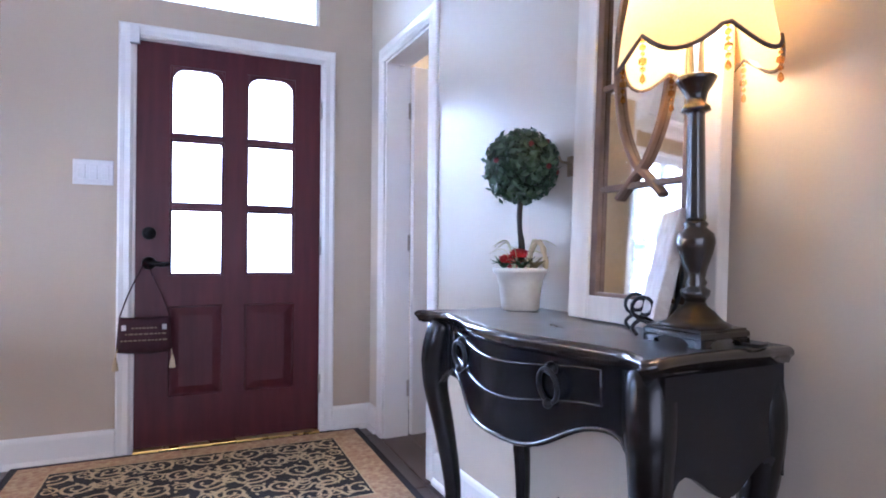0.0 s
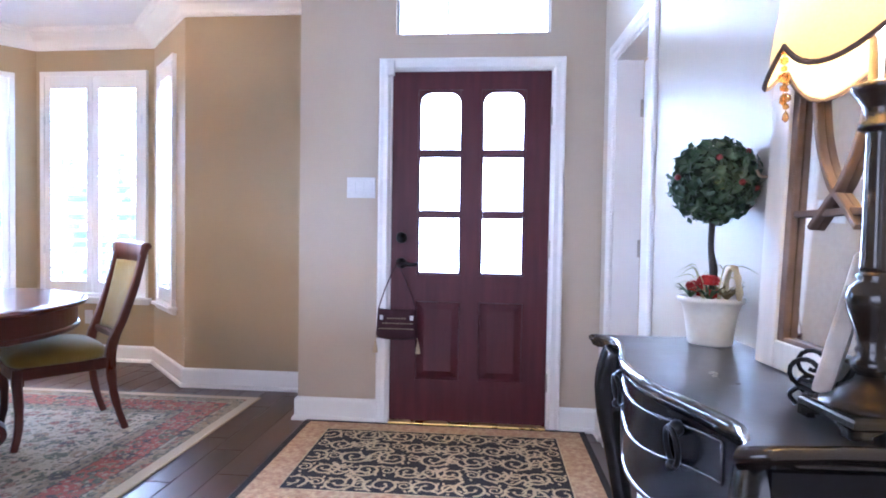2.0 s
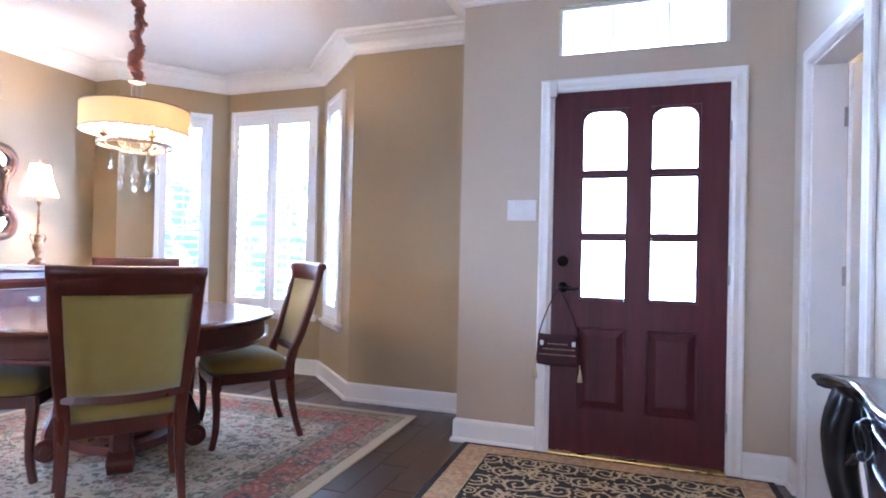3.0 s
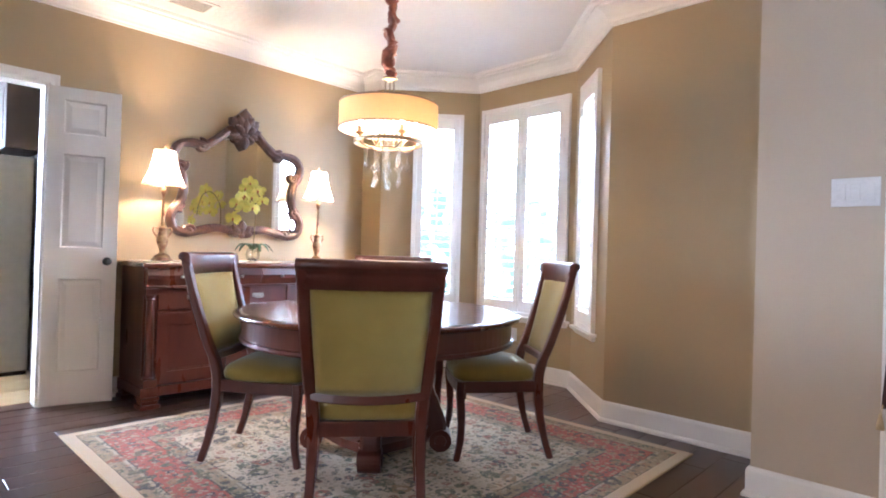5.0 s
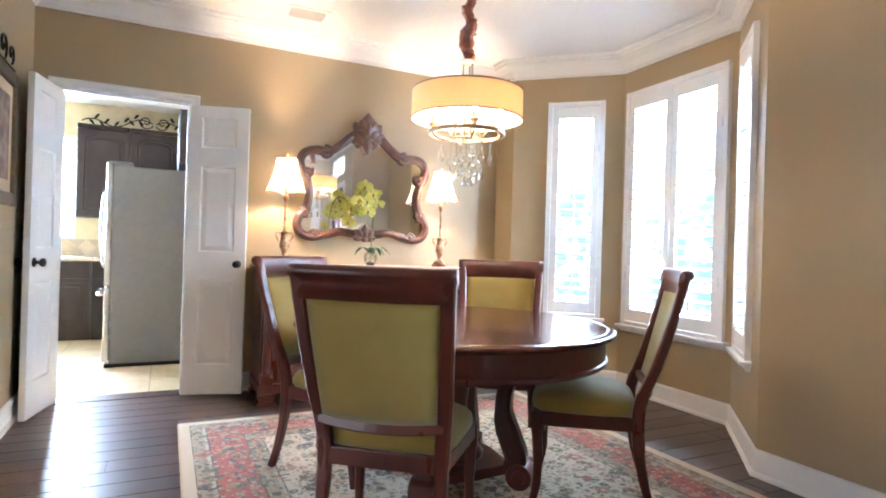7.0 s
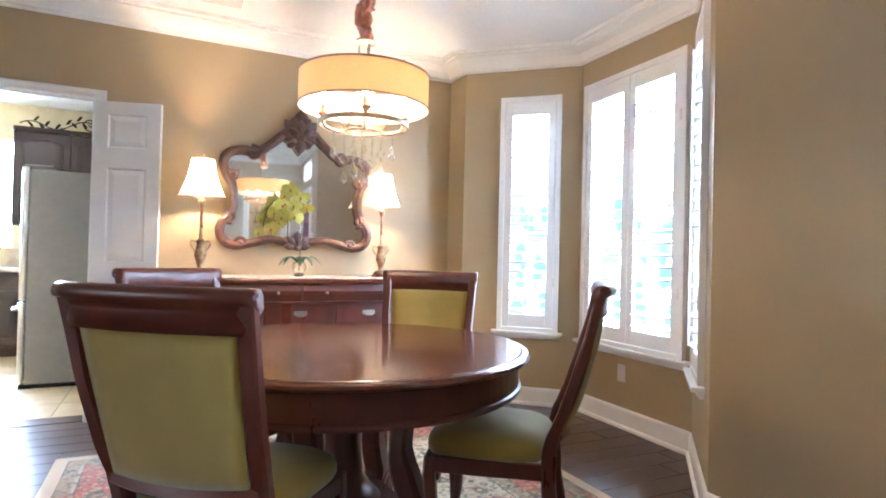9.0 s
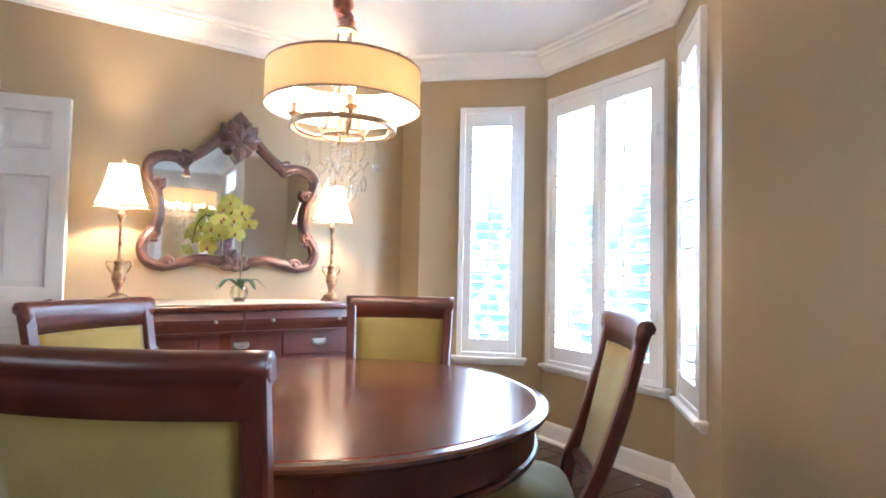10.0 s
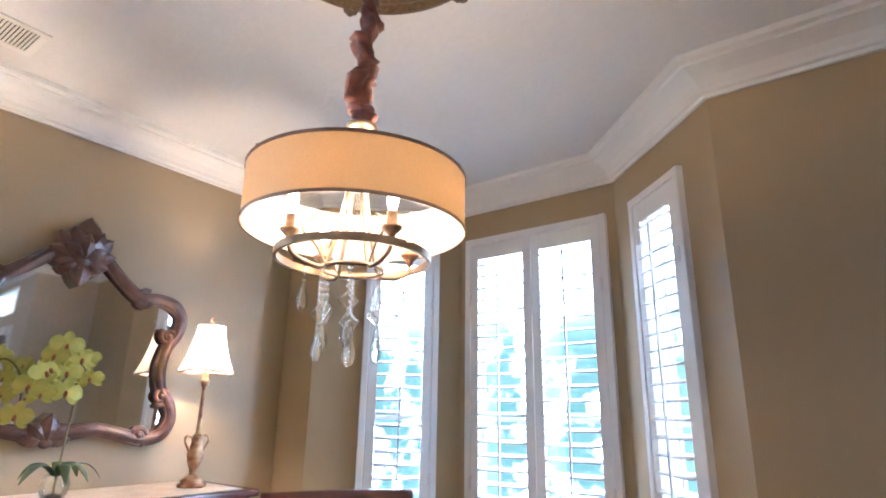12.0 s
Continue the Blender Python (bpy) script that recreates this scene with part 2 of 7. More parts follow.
SHADEBAND = pbr("taupe_shade_band", (0.24, 0.165, 0.13), 0.8, bump=0.3, bscale=200)
TRIMBRAID = pbr("dark_braid", (0.10, 0.07, 0.055), 0.8, bump=0.4, bscale=200)
BULB = glow("lit_bulb", (1.0, 0.80, 0.50), 22)
PANE = clear_pane("window_glass")
CRYSTAL = crystal_glass("cut_crystal")
RUNNER = pbr("cream_linen", (0.66, 0.56, 0.44), 0.9, (0.58, 0.46, 0.36), 14, 0.4, 300)
LEAF = pbr("dark_green_leaf", (0.045, 0.085, 0.022), 0.5, (0.025, 0.05, 0.014), 20, 0.1, 80, rand=0.3)
BOX = pbr("boxwood_leaf", (0.085, 0.135, 0.065), 0.45, (0.03, 0.058, 0.028), 30, 0.1, 60)
PETAL = pbr("yellow_green_petal", (0.60, 0.50, 0.09), 0.6, (0.44, 0.45, 0.09), 22, 0.1, 80)
PETALRED = pbr("red_petal", (0.50, 0.015, 0.012), 0.6, (0.30, 0.01, 0.01), 40, 0.1, 80)
STEM = pbr("green_brown_stem", (0.20, 0.15, 0.06), 0.6)
CERAMIC = pbr("white_crackle_ceramic", (0.70, 0.67, 0.60), 0.3, (0.60, 0.56, 0.48), 14, 0.05, 60)
WHITEWOOD = pbr("whitewashed_wood", (0.72, 0.69, 0.63), 0.55, (0.60, 0.55, 0.47), 9, 0.3, 40, stretch=(1, 1, 0.15))
MUNTIN = pbr("brown_muntin", (0.16, 0.10, 0.065), 0.55, (0.10, 0.06, 0.04), 12, 0.15, 60)
PLAQUE = pbr("chalky_plaque", (0.66, 0.61, 0.55), 0.8, (0.50, 0.44, 0.38), 30, 0.5, 60)
FABRIC_ROPE = pbr("rust_velvet_sleeve", (0.21, 0.06, 0.034), 0.8, (0.11, 0.028, 0.016), 25, 0.4, 150, sheen=0.4)
PLASTIC = pbr("white_plastic", (0.72, 0.71, 0.70), 0.35, bump=0.02)
BLACKPAD = pbr("maroon_felt", (0.05, 0.012, 0.018), 0.9, (0.035, 0.01, 0.014), 20, 0.4, 250)
CREAMTHREAD = pbr("cream_thread", (0.60, 0.47, 0.28), 0.9, bump=0.4, bscale=300)
RUGBLACK = pbr("navy_black_wool", (0.016, 0.016, 0.022), 0.95, (0.022, 0.021, 0.026), 40, 0.5, 380)
RUGBEIGE = pbr("beige_wool_border", (0.58, 0.42, 0.24), 0.95, (0.36, 0.20, 0.12), 42, 0.5, 380)
RUGGOLD = pbr("gold_wool_scroll", (0.60, 0.46, 0.27), 0.95, (0.47, 0.37, 0.22), 60, 0.5, 380)
GRASS = pbr("lawn", (0.06, 0.10, 0.03), 0.9, (0.04, 0.07, 0.02), 4, 0.4, 60)
GILT = pbr("dark_gilt_frame", (0.09, 0.06, 0.03), 0.45, (0.17, 0.11, 0.05), 60, 0.6, 120, metal=0.3)
ARTPRINT = pbr("faded_sepia_print", (0.30, 0.20, 0.13), 0.6, (0.10, 0.06, 0.05), 12, 0.05, 60)


# ---- mesh helpers ----
def part(name, bm, material, parent=None, label="", smooth=False, m=None):
    me = bpy.data.meshes.new(name)
    bmesh.ops.recalc_face_normals(bm, faces=bm.faces)
    if smooth:
        for f in bm.faces:
            f.smooth = True
    bm.to_mesh(me)
    bm.free()
    me.materials.append(material)
    ob = new(name, me)
    ob.parent = parent
    if m is not None:
        ob.matrix_basis = m
    if label:
        tagged(ob, label)
    return ob


def share(ob, parent, m):
    """Another object on the same mesh."""
    o = new(ob.name.split(".")[0], ob.data)
    o.parent, o.matrix_basis = parent, m
    return o


def thing(name, m, label, category, group="", kind=""):
    return tagged(new(name), label, category, group, kind) if m is None else placed(tagged(new(name), label, category, group, kind), m)


def placed(ob, m):
    ob.matrix_basis = m
    return ob


def box(bm, x0, y0, z0, x1, y1, z1, bevel=0.0, m=None):
    r = bmesh.ops.create_cube(bm, size=1, matrix=Matrix.Translation(((x0 + x1) / 2, (y0 + y1) / 2, (z0 + z1) / 2)) @ Matrix.Diagonal((abs(x1 - x0), abs(y1 - y0), abs(z1 - z0), 1)))
    vs = r["verts"]
    if bevel:
        es = list({e for v in vs for e in v.link_edges})
        r2 = bmesh.ops.bevel(bm, geom=es, offset=bevel, segments=2, affect="EDGES", profile=0.6, clamp_overlap=True)
        vs = list({v for f in r2["faces"] for v in f.verts})
    if m is not None:
        bmesh.ops.transform(bm, matrix=m, verts=vs)
    return bm


def boxes(*specs, bevel=0.0):
    bm = bmesh.new()
    for s in specs:
        box(bm, *s, bevel=bevel)
    return bm


def lathe(bm, profile, n=32, centre=(0, 0), squash=None):
    """Turn a profile of (radius, z); squash(angle) scales the radius."""
    rings = []
    for r, z in profile:
        rings.append([bm.verts.new((centre[0] + r * (squash(2 * math.pi * i / n) if squash else 1) * math.cos(2 * math.pi * i / n),
                                    centre[1] + r * (squash(2 * math.pi * i / n) if squash else 1) * math.sin(2 * math.pi * i / n), z)) for i in range(n)])
    for a, b in zip(rings, rings[1:]):
        for i in range(n):
            bm.faces.new((a[i], a[(i + 1) % n], b[(i + 1) % n], b[i]))
    if profile[0][0] > 1e-4:
        bm.faces.new(rings[0][::-1])
    if profile[-1][0] > 1e-4:
        bm.faces.new(rings[-1])
    return bm


def smooth_path(pts, steps=5):
    """Catmull-Rom through the points."""
    pts = [Vector(p) for p in pts]
    out = []
    for i in range(len(pts) - 1):
        a, b, c, d = pts[max(i - 1, 0)], pts[i], pts[i + 1], pts[min(i + 2, len(pts) - 1)]
        for s in range(steps):
            t = s / steps
            out.append(0.5 * ((2 * b) + (c - a) * t + (2 * a - 5 * b + 4 * c - d) * t * t + (3 * b - a - 3 * c + d) * t ** 3))
    return out + [pts[-1]]


def tube(bm, pts, radius, n=8, closed=False, flat=1.0, up=None):
    """A round or flattened tube; radius a number or one per point."""
    pts = [Vector(p) for p in pts]
    k = len(pts)
    rs = [radius] * k if isinstance(radius, (int, float)) else list(radius)
    rings, ref = [], Vector(up) if up else Vector((0.13, 0.21, 0.97))
    for i, p in enumerate(pts):
        d = (pts[(i + 1) % k] - pts[i - 1]) if closed else (pts[min(i + 1, k - 1)] - pts[max(i - 1, 0)])
        d.normalize()
        side = d.cross(ref)
        if side.length < 1e-3:
            side = d.cross(Vector((1, 0, 0)))
        side.normalize()
        top = side.cross(d)
        if not up:
            ref = top
        rings.append([bm.verts.new(p + rs[i] * (math.cos(2 * math.pi * j / n) * side + flat * math.sin(2 * math.pi * j / n) * top)) for j in range(n)])
    for i in range(k if closed else k - 1):
        a, b = rings[i], rings[(i + 1) % k]
        for j in range(n):
            bm.faces.new((a[j], a[(j + 1) % n], b[(j + 1) % n], b[j]))
    if not closed:
        bm.faces.new(rings[0][::-1]), bm.faces.new(rings[-1])
    return bm


def bar(bm, pts, w, h, side=(1, 0, 0)):
    """A bar of rectangular section (w along side, h across) with eased corners along a path."""
    pts = [Vector(p) for p in pts]
    s = Vector(side).normalized()
    rings = []
    ws = [w] * len(pts) if isinstance(w, (int, float)) else w
    hs = [h] * len(pts) if isinstance(h, (int, float)) else h
    for i, p in enumerate(pts):
        d = (pts[min(i + 1, len(pts) - 1)] - pts[max(i - 1, 0)]).normalized()
        t = s.cross(d).normalized()
        a, b, c = ws[i] / 2, hs[i] / 2, min(ws[i], hs[i]) * 0.18
        prof = ((a - c, -b), (a, -b + c), (a, b - c), (a - c, b), (-a + c, b), (-a, b - c), (-a, -b + c), (-a + c, -b))
        rings.append([bm.verts.new(p + u * s + v * t) for u, v in prof])
    for a, b in zip(rings, rings[1:]):
        for j in range(8):
            bm.faces.new((a[j], a[(j + 1) % 8], b[(j + 1) % 8], b[j]))
    bm.faces.new(rings[0][::-1]), bm.faces.new(rings[-1])
    return bm


def prism(bm, outline, z0, z1, m=None):
    """Extrude a plan outline."""
    lo, hi = [bm.verts.new((x, y, z0)) for x, y in outline], [bm.verts.new((x, y, z1)) for x, y in outline]
    bm.faces.new(lo[::-1]), bm.faces.new(hi)
    for i in range(len(lo)):
        j = (i + 1) % len(lo)
        bm.faces.new((lo[i], lo[j], hi[j], hi[i]))
    if m is not None:
        bmesh.ops.transform(bm, matrix=m, verts=lo + hi)
    return bm


def grid_solid(bm, us, zs, hole, place):
    """Cells of a slab, skipping holes; place(u, z, side) gives the corner on the front (0) or back (1)."""
    solid = {(i, j): not hole((us[i] + us[i + 1]) / 2, (zs[j] + zs[j + 1]) / 2) for i in range(len(us) - 1) for j in range(len(zs) - 1)}
    vs = {}

    def v(i, j, s):
        if (i, j, s) not in vs:
            vs[i, j, s] = bm.verts.new(place(us[i], zs[j], s))
        return vs[i, j, s]

    for (i, j), full in solid.items():
        if not full:
            continue
        bm.faces.new((v(i, j, 0), v(i + 1, j, 0), v(i + 1, j + 1, 0), v(i, j + 1, 0)))
        bm.faces.new((v(i, j, 1), v(i, j + 1, 1), v(i + 1, j + 1, 1), v(i + 1, j, 1)))
        for di, dj, a, b in ((-1, 0, (i, j), (i, j + 1)), (1, 0, (i + 1, j), (i + 1, j + 1)), (0, -1, (i, j), (i + 1, j)), (0, 1, (i, j + 1), (i + 1, j + 1))):
            if not solid.get((i + di, j + dj), False):
                bm.faces.new((v(*a, 0), v(*b, 0), v(*b, 1), v(*a, 1)))
    return bm


def frame_of(p, q, z=0.0):
    """A pose at p with x towards q, y to the left of that way, z up."""
    return Matrix.Translation((p[0], p[1], z)) @ Matrix.Rotation(math.atan2(q[1] - p[1], q[0] - p[0]), 4, "Z")


# ---- the shell ----
TOP = 2.762
P = [Vector(p) for p in ((1.765, -1.5), (1.477, 4.255), (-0.285, 4.255), (-0.285, 4.82), (-1.325, 4.82), (-1.965, 5.47), (-3.04, 5.495), (-3.67, 4.82), (-3.95, 4.82), (-3.95, 1.275), (-2.3, 1.275), (-2.3, -1.5))]
N = len(P)
THICK = 0.14


def mitre(i, off):
    """Corner i moved off metres into the room (negative: outwards)."""
    a, b, c = P[i - 1], P[i], P[(i + 1) % N]
    n1 = Vector((-(b - a).y, (b - a).x)).normalized()
    n2 = Vector((-(c - b).y, (c - b).x)).normalized()
    k = (n1 + n2) / (1 + n1.dot(n2))
    return b + k * off


def shell_wall(name, i, material, openings=(), label=""):
    a, b = P[i], P[(i + 1) % N]
    length = (b - a).length
    d = (b - a) / length
    nrm = Vector((-d.y, d.x))
    oa, ob_ = mitre(i, -THICK), mitre((i + 1) % N, -THICK)
    us = sorted({0, length, *(u for o in openings for u in o[:2])})
    zs = sorted({-0.02, TOP, *(z for o in openings for z in o[2:])})

    def place(u, z, s):
        if s == 0:
            q = a + d * u
        elif u == 0:
            q = oa
        elif u == length:
            q = ob_
        else:
            q = a + d * u - nrm * THICK
        return (q.x, q.y, z)

    bm = grid_solid(bmesh.new(), us, zs, lambda u, z: any(o[0] < u < o[1] and o[2] < z < o[3] for o in openings), place)
    return tagged(part(name, bm, material), label, "wall", kind="structure")


def run_of_trim(name, idx, profile, material, skip=(), label="", category="trim"):
    """Sweep a profile of (into the room, z) along wall idx, mitred at its ends; skip: stretches left out."""
    a, b = P[idx], P[(idx + 1) % N]
    length = (b - a).length
    d = (b - a) / length
    nrm = Vector((-d.y, d.x))
    cuts = [0.0] + [v for s in skip for v in s] + [length]
    bm = bmesh.new()
    for s0, s1 in zip(cuts[::2], cuts[1::2]):
        if s1 - s0 < 0.01:
            continue
        ends = []
        for s in (s0, s1):
            ring = []
            for o, z in profile:
                if s == 0:
                    q = mitre(idx, o)
                elif s == length:
                    q = mitre((idx + 1) % N, o)
                else:
                    q = a + d * s + nrm * o
                ring.append(bm.verts.new((q.x, q.y, z)))
            ends.append(ring)
        k = len(profile)
        for j in range(k):
            bm.faces.new((ends[0][j], ends[0][(j + 1) % k], ends[1][(j + 1) % k], ends[1][j]))
        bm.faces.new(ends[0][::-1]), bm.faces.new(ends[1])
    return tagged(part(name, bm, material), label, category, kind="structure")


CROWN = [(0.001, TOP - 0.142), (0.018, TOP - 0.142), (0.021, TOP - 0.127), (0.034, TOP - 0.121), (0.042, TOP - 0.104), (0.066, TOP - 0.075), (0.108, TOP - 0.050), (0.138, TOP - 0.042), (0.141, TOP - 0.030), (0.166, TOP - 0.024), (0.172, TOP - 0.001), (0.001, TOP - 0.001)]
BASE = [(0.001, 0.001), (0.030, 0.001), (0.030, 0.014), (0.024, 0.024), (0.016, 0.028), (0.016, 0.118), (0.012, 0.130), (0.006, 0.136), (0.001, 0.138)]

DOOR_X0, DOOR_X1, DOOR_TOP = 0.268, 1.182, 2.062
u_f = lambda x: P[1].x - x
KD0, KD1, KDTOP = 1.425, 2.215, 2.108
u_k = lambda y: P[8].y - y
ey = lambda y: (y + 1.5) / (4.255 + 1.5) * (P[1] - P[0]).length
SD0, SD1, SDTOP = 3.44, 4.02, 2.05

shell_wall("wall_east", 0, PAINT_FOYER_LIT, [(ey(SD0), ey(SD1), -0.02, SDTOP)], "beige foyer side wall with open doorway, door light in its colour")
shell_wall("wall_front", 1, PAINT_FOYER, [(u_f(DOOR_X1 + 0.012), u_f(DOOR_X0 - 0.012), -0.02, DOOR_TOP + 0.012), (u_f(1.172), u_f(0.283), 2.275, 2.56)], "beige painted foyer wall round the front door")
shell_wall("wall_foyer_return", 2, PAINT_FOYER, label="narrow beige wall return beside the foyer")
shell_wall("wall_dining_front", 3, PAINT_DINING, label="olive tan painted dining wall beside the bay")
WIN = {}
for key, i, centre_u, half in (("c", 4, (P[5] - P[4]).length * 0.51, 0.24), ("b", 5, (P[6] - P[5]).length * 0.498, 0.485), ("a", 6, (P[7] - P[6]).length * 0.42, 0.24)):
    WIN[key] = (i, centre_u, half)
SILL, HEAD = {"a": 0.57, "b": 0.545, "c": 0.545}, {"a": 2.405, "b": 2.44, "c": 2.42}
for name, key in (("wall_bay_right", "c"), ("wall_bay_middle", "b"), ("wall_bay_left", "a")):
    i, cu, h = WIN[key]
    shell_wall(name, i, PAINT_DINING, [(cu - h + 0.03, cu + h - 0.03, SILL[key] + 0.02, HEAD[key] - 0.03)], "olive tan painted bay wall with a shuttered window")
shell_wall("wall_bay_return", 7, PAINT_DINING, label="narrow olive tan wall return beside the bay")
shell_wall("wall_dining_west", 8, PAINT_DINING, [(u_k(KD1), u_k(KD0), -0.02, KDTOP)], "olive tan dining wall behind the sideboard with a kitchen doorway")
shell_wall("wall_dining_back", 9, PAINT_DINING, label="olive tan painted dining back wall")
shell_wall("wall_hall_west", 10, PAINT_FOYER, label="beige painted hall wall")
shell_wall("wall_hall_south", 11, PAINT_FOYER, [(0.5, 3.5, 0.35, 2.35)], "beige painted hall end wall with an added unseen window")

bm = prism(bmesh.new(), [tuple(mitre(i, -0.1)) for i in range(N)], TOP, TOP + 0.12)
tagged(part("ceiling", bm, CEIL), "white lightly textured plaster ceiling", "ceiling", kind="structure")
for i in range(N):
    run_of_trim("crown_moulding", i, CROWN, TRIM, label="white painted stepped crown moulding")
gap = {0: [(ey(SD0 - 0.085), ey(SD1 + 0.085))], 1: [(u_f(DOOR_X1 + 0.079), u_f(DOOR_X0 - 0.079))], 8: [(u_k(KD1 + 0.067), u_k(KD0 - 0.067))]}
for i in range(N):
    run_of_trim("baseboard", i, BASE, TRIM, gap.get(i, ()), label="white painted baseboard with a shoe moulding", category="baseboard")


def casing(name, m, w, h, width=0.082, depth=0.022, label=""):
    """Door casing round an opening: x along the wall from 0 to w, y into the room."""
    bm = bmesh.new()
    prof = ((0, 0.6), (0.18, 1.0), (0.55, 0.72), (0.85, 0.85), (1.0, 0.55))
    loops = []
    for k, e in prof:
        o = k * width
        loops.append(([(-o, 0), (-o, h + o), (w + o, h + o), (w + o, 0)], e * depth))
    rows = [[bm.verts.new((x, dpt, z)) for x, z in pts] for pts, dpt in loops]
    back_in = [bm.verts.new((x, 0.001, z)) for x, z in loops[0][0]]
    back_out = [bm.verts.new((x, 0.001, z)) for x, z in loops[-1][0]]
    rows = [back_in] + rows + [back_out]
    for a, b in zip(rows, rows[1:]):
        for j in range(3):
            bm.faces.new((a[j], a[j + 1], b[j + 1], b[j]))
    for j in range(3):
        bm.faces.new((back_out[j], back_out[j + 1], back_in[j + 1], back_in[j]))
    for j in (0, 3):
        bm.faces.new([r[j] for r in rows])
    return tagged(part(name, bm, TRIM, m=m), label or "white painted profiled door casing", "door casing", kind="structure")


FRONT = frame_of(P[1], P[2])
WEST = frame_of(P[8], P[9])
EAST = frame_of(P[0], P[1])
casing("door_casing_front", FRONT @ pose(u_f(DOOR_X1 + 0.012), 0, 0), DOOR_X1 - DOOR_X0 + 0.024, DOOR_TOP + 0.008, 0.066)
casing("door_casing_kitchen", WEST @ pose(u_k(KD1), 0, 0), KD1 - KD0, KDTOP, 0.066)
casing("door_casing_side", EAST @ pose(ey(SD0), 0, 0), ey(SD1) - ey(SD0), SDTOP)


def jamb(name, m, w, h, depth=THICK):
    t = 0.012
    bm = boxes((0, -depth, 0, t, 0, h), (w - t, -depth, 0, w, 0, h), (t, -depth, h - t, w - t, 0, h))
    return tagged(part(name, bm, TRIM, m=m), "white painted door jamb lining", "door jamb", kind="structure")


jamb("door_jamb_front", FRONT @ pose(u_f(DOOR_X1 + 0.012), 0.0005, 0), DOOR_X1 - DOOR_X0 + 0.024, DOOR_TOP + 0.012)
jamb("door_jamb_kitchen", WEST @ pose(u_k(KD1), 0.0005, 0), KD1 - KD0, KDTOP)
jamb("door_jamb_side", EAST @ pose(ey(SD0), 0.0005, 0), ey(SD1) - ey(SD0), SDTOP)

# ---- shuttered windows ----


def shutter_window(name, key, panels, label):
    i, cu, h = WIN[key]
    m = frame_of(P[i], P[(i + 1) % N]) @ pose(cu - h, 0, 0)
    w = 2 * h
    win = thing(name, m, label, "window", kind="structure")
    f = 0.042
    z0, z1 = SILL[key], HEAD[key]
    part("window_frame", boxes((0.002, -0.136, z0, f, 0.032, z1), (w - f, -0.136, z0, w - 0.002, 0.032, z1), (f, -0.136, z1 - f, w - f, 0.032, z1 - 0.002), (f, -0.136, z0, w - f, 0.032, z0 + f * 0.7), bevel=0.004), TRIM, win)
    bm = boxes((-0.035, -0.02, z0 - 0.024, w + 0.035, 0.062, z0), bevel=0.006)
    box(bm, -0.02, 0.001, z0 - 0.046, w + 0.02, 0.034, z0 - 0.024, 0.006)
    box(bm, -0.012, 0.001, z0 - 0.058, w + 0.012, 0.022, z0 - 0.046, 0.003)
    part("window_sill", bm, TRIM, win)
    part("pane", boxes((0.03, -0.105, z0 + 0.02, w - 0.03, -0.1, z1 - 0.03)), PANE, win).visible_shadow = False
    bm = boxes((0.03, -0.125, 1.285, w - 0.03, -0.11, 1.315), (0.03, -0.125, z0 + 0.02, 0.06, -0.11, z1 - 0.03), (w - 0.06, -0.125, z0 + 0.02, w - 0.03, -0.11, z1 - 0.03))
    part("sash", bm, TRIM, win)
    pw = (w - 2 * f) / panels
    st, rt, rb = 0.056, 0.10, 0.095
    for k in range(panels):
        x0 = f + k * pw + 0.002
        x1 = f + (k + 1) * pw - 0.002
        a, b = z0 + f * 0.7 + 0.003, z1 - f - 0.003
        bm = boxes((x0, 0.0, a, x0 + st, 0.027, b), (x1 - st, 0.0, a, x1, 0.027, b), (x0 + st, 0.001, b - rt, x1 - st, 0.026, b), (x0 + st, 0.001, a, x1 - st, 0.026, a + rb), bevel=0.003)
        pan = part("shutter_panel", bm, TRIM, win)
        lw = x1 - x0 - 2 * st - 0.004
        lo, hi = a + rb, b - rt
        count = 21
        pitch = (hi - lo) / count
        me = bmesh.new()
        tube(me, [(-lw / 2, 0, 0), (lw / 2, 0, 0)], 0.038, 10, flat=0.17, up=(0, 0, 1))
        first = None
        for c in range(count):
            mm = pose((x0 + x1) / 2, 0.0135, lo + pitch * (c + 0.5), -14, 0, 0)
            if first is None:
                first = part("louver", me, TRIM, pan, smooth=True, m=mm)
            else:
                share(first, pan, mm)
        xr = (x0 + x1) / 2
        part("tilt_rod", boxes((xr - 0.006, 0.05, lo + 0.03, xr + 0.006, 0.062, hi - 0.03), bevel=0.002), TRIM, pan)
        hx = x0 - 0.001 if k == 0 else x1 + 0.001
        for hz in (0.2, 0.8):
            bmh = boxes((hx - 0.008, 0.026, a + (b - a) * hz - 0.035, hx + 0.008, 0.036, a + (b - a) * hz + 0.035), bevel=0.002)
            part("hinge", bmh, PLASTIC, pan)
    return win


shutter_window("window_1", "a", 1, "tall narrow window with open white plantation shutters")
shutter_window("window_2", "b", 2, "wide bay window with two open white plantation shutters")
shutter_window("window_3", "c", 1, "tall narrow bay window with open white plantation shutters")

# transom over the front door
tr = thing("window_4", FRONT @ pose(u_f(1.172), 0, 2.275), "bright transom window over the front door", "window", kind="structure")
tw, th = 0.889, 0.285
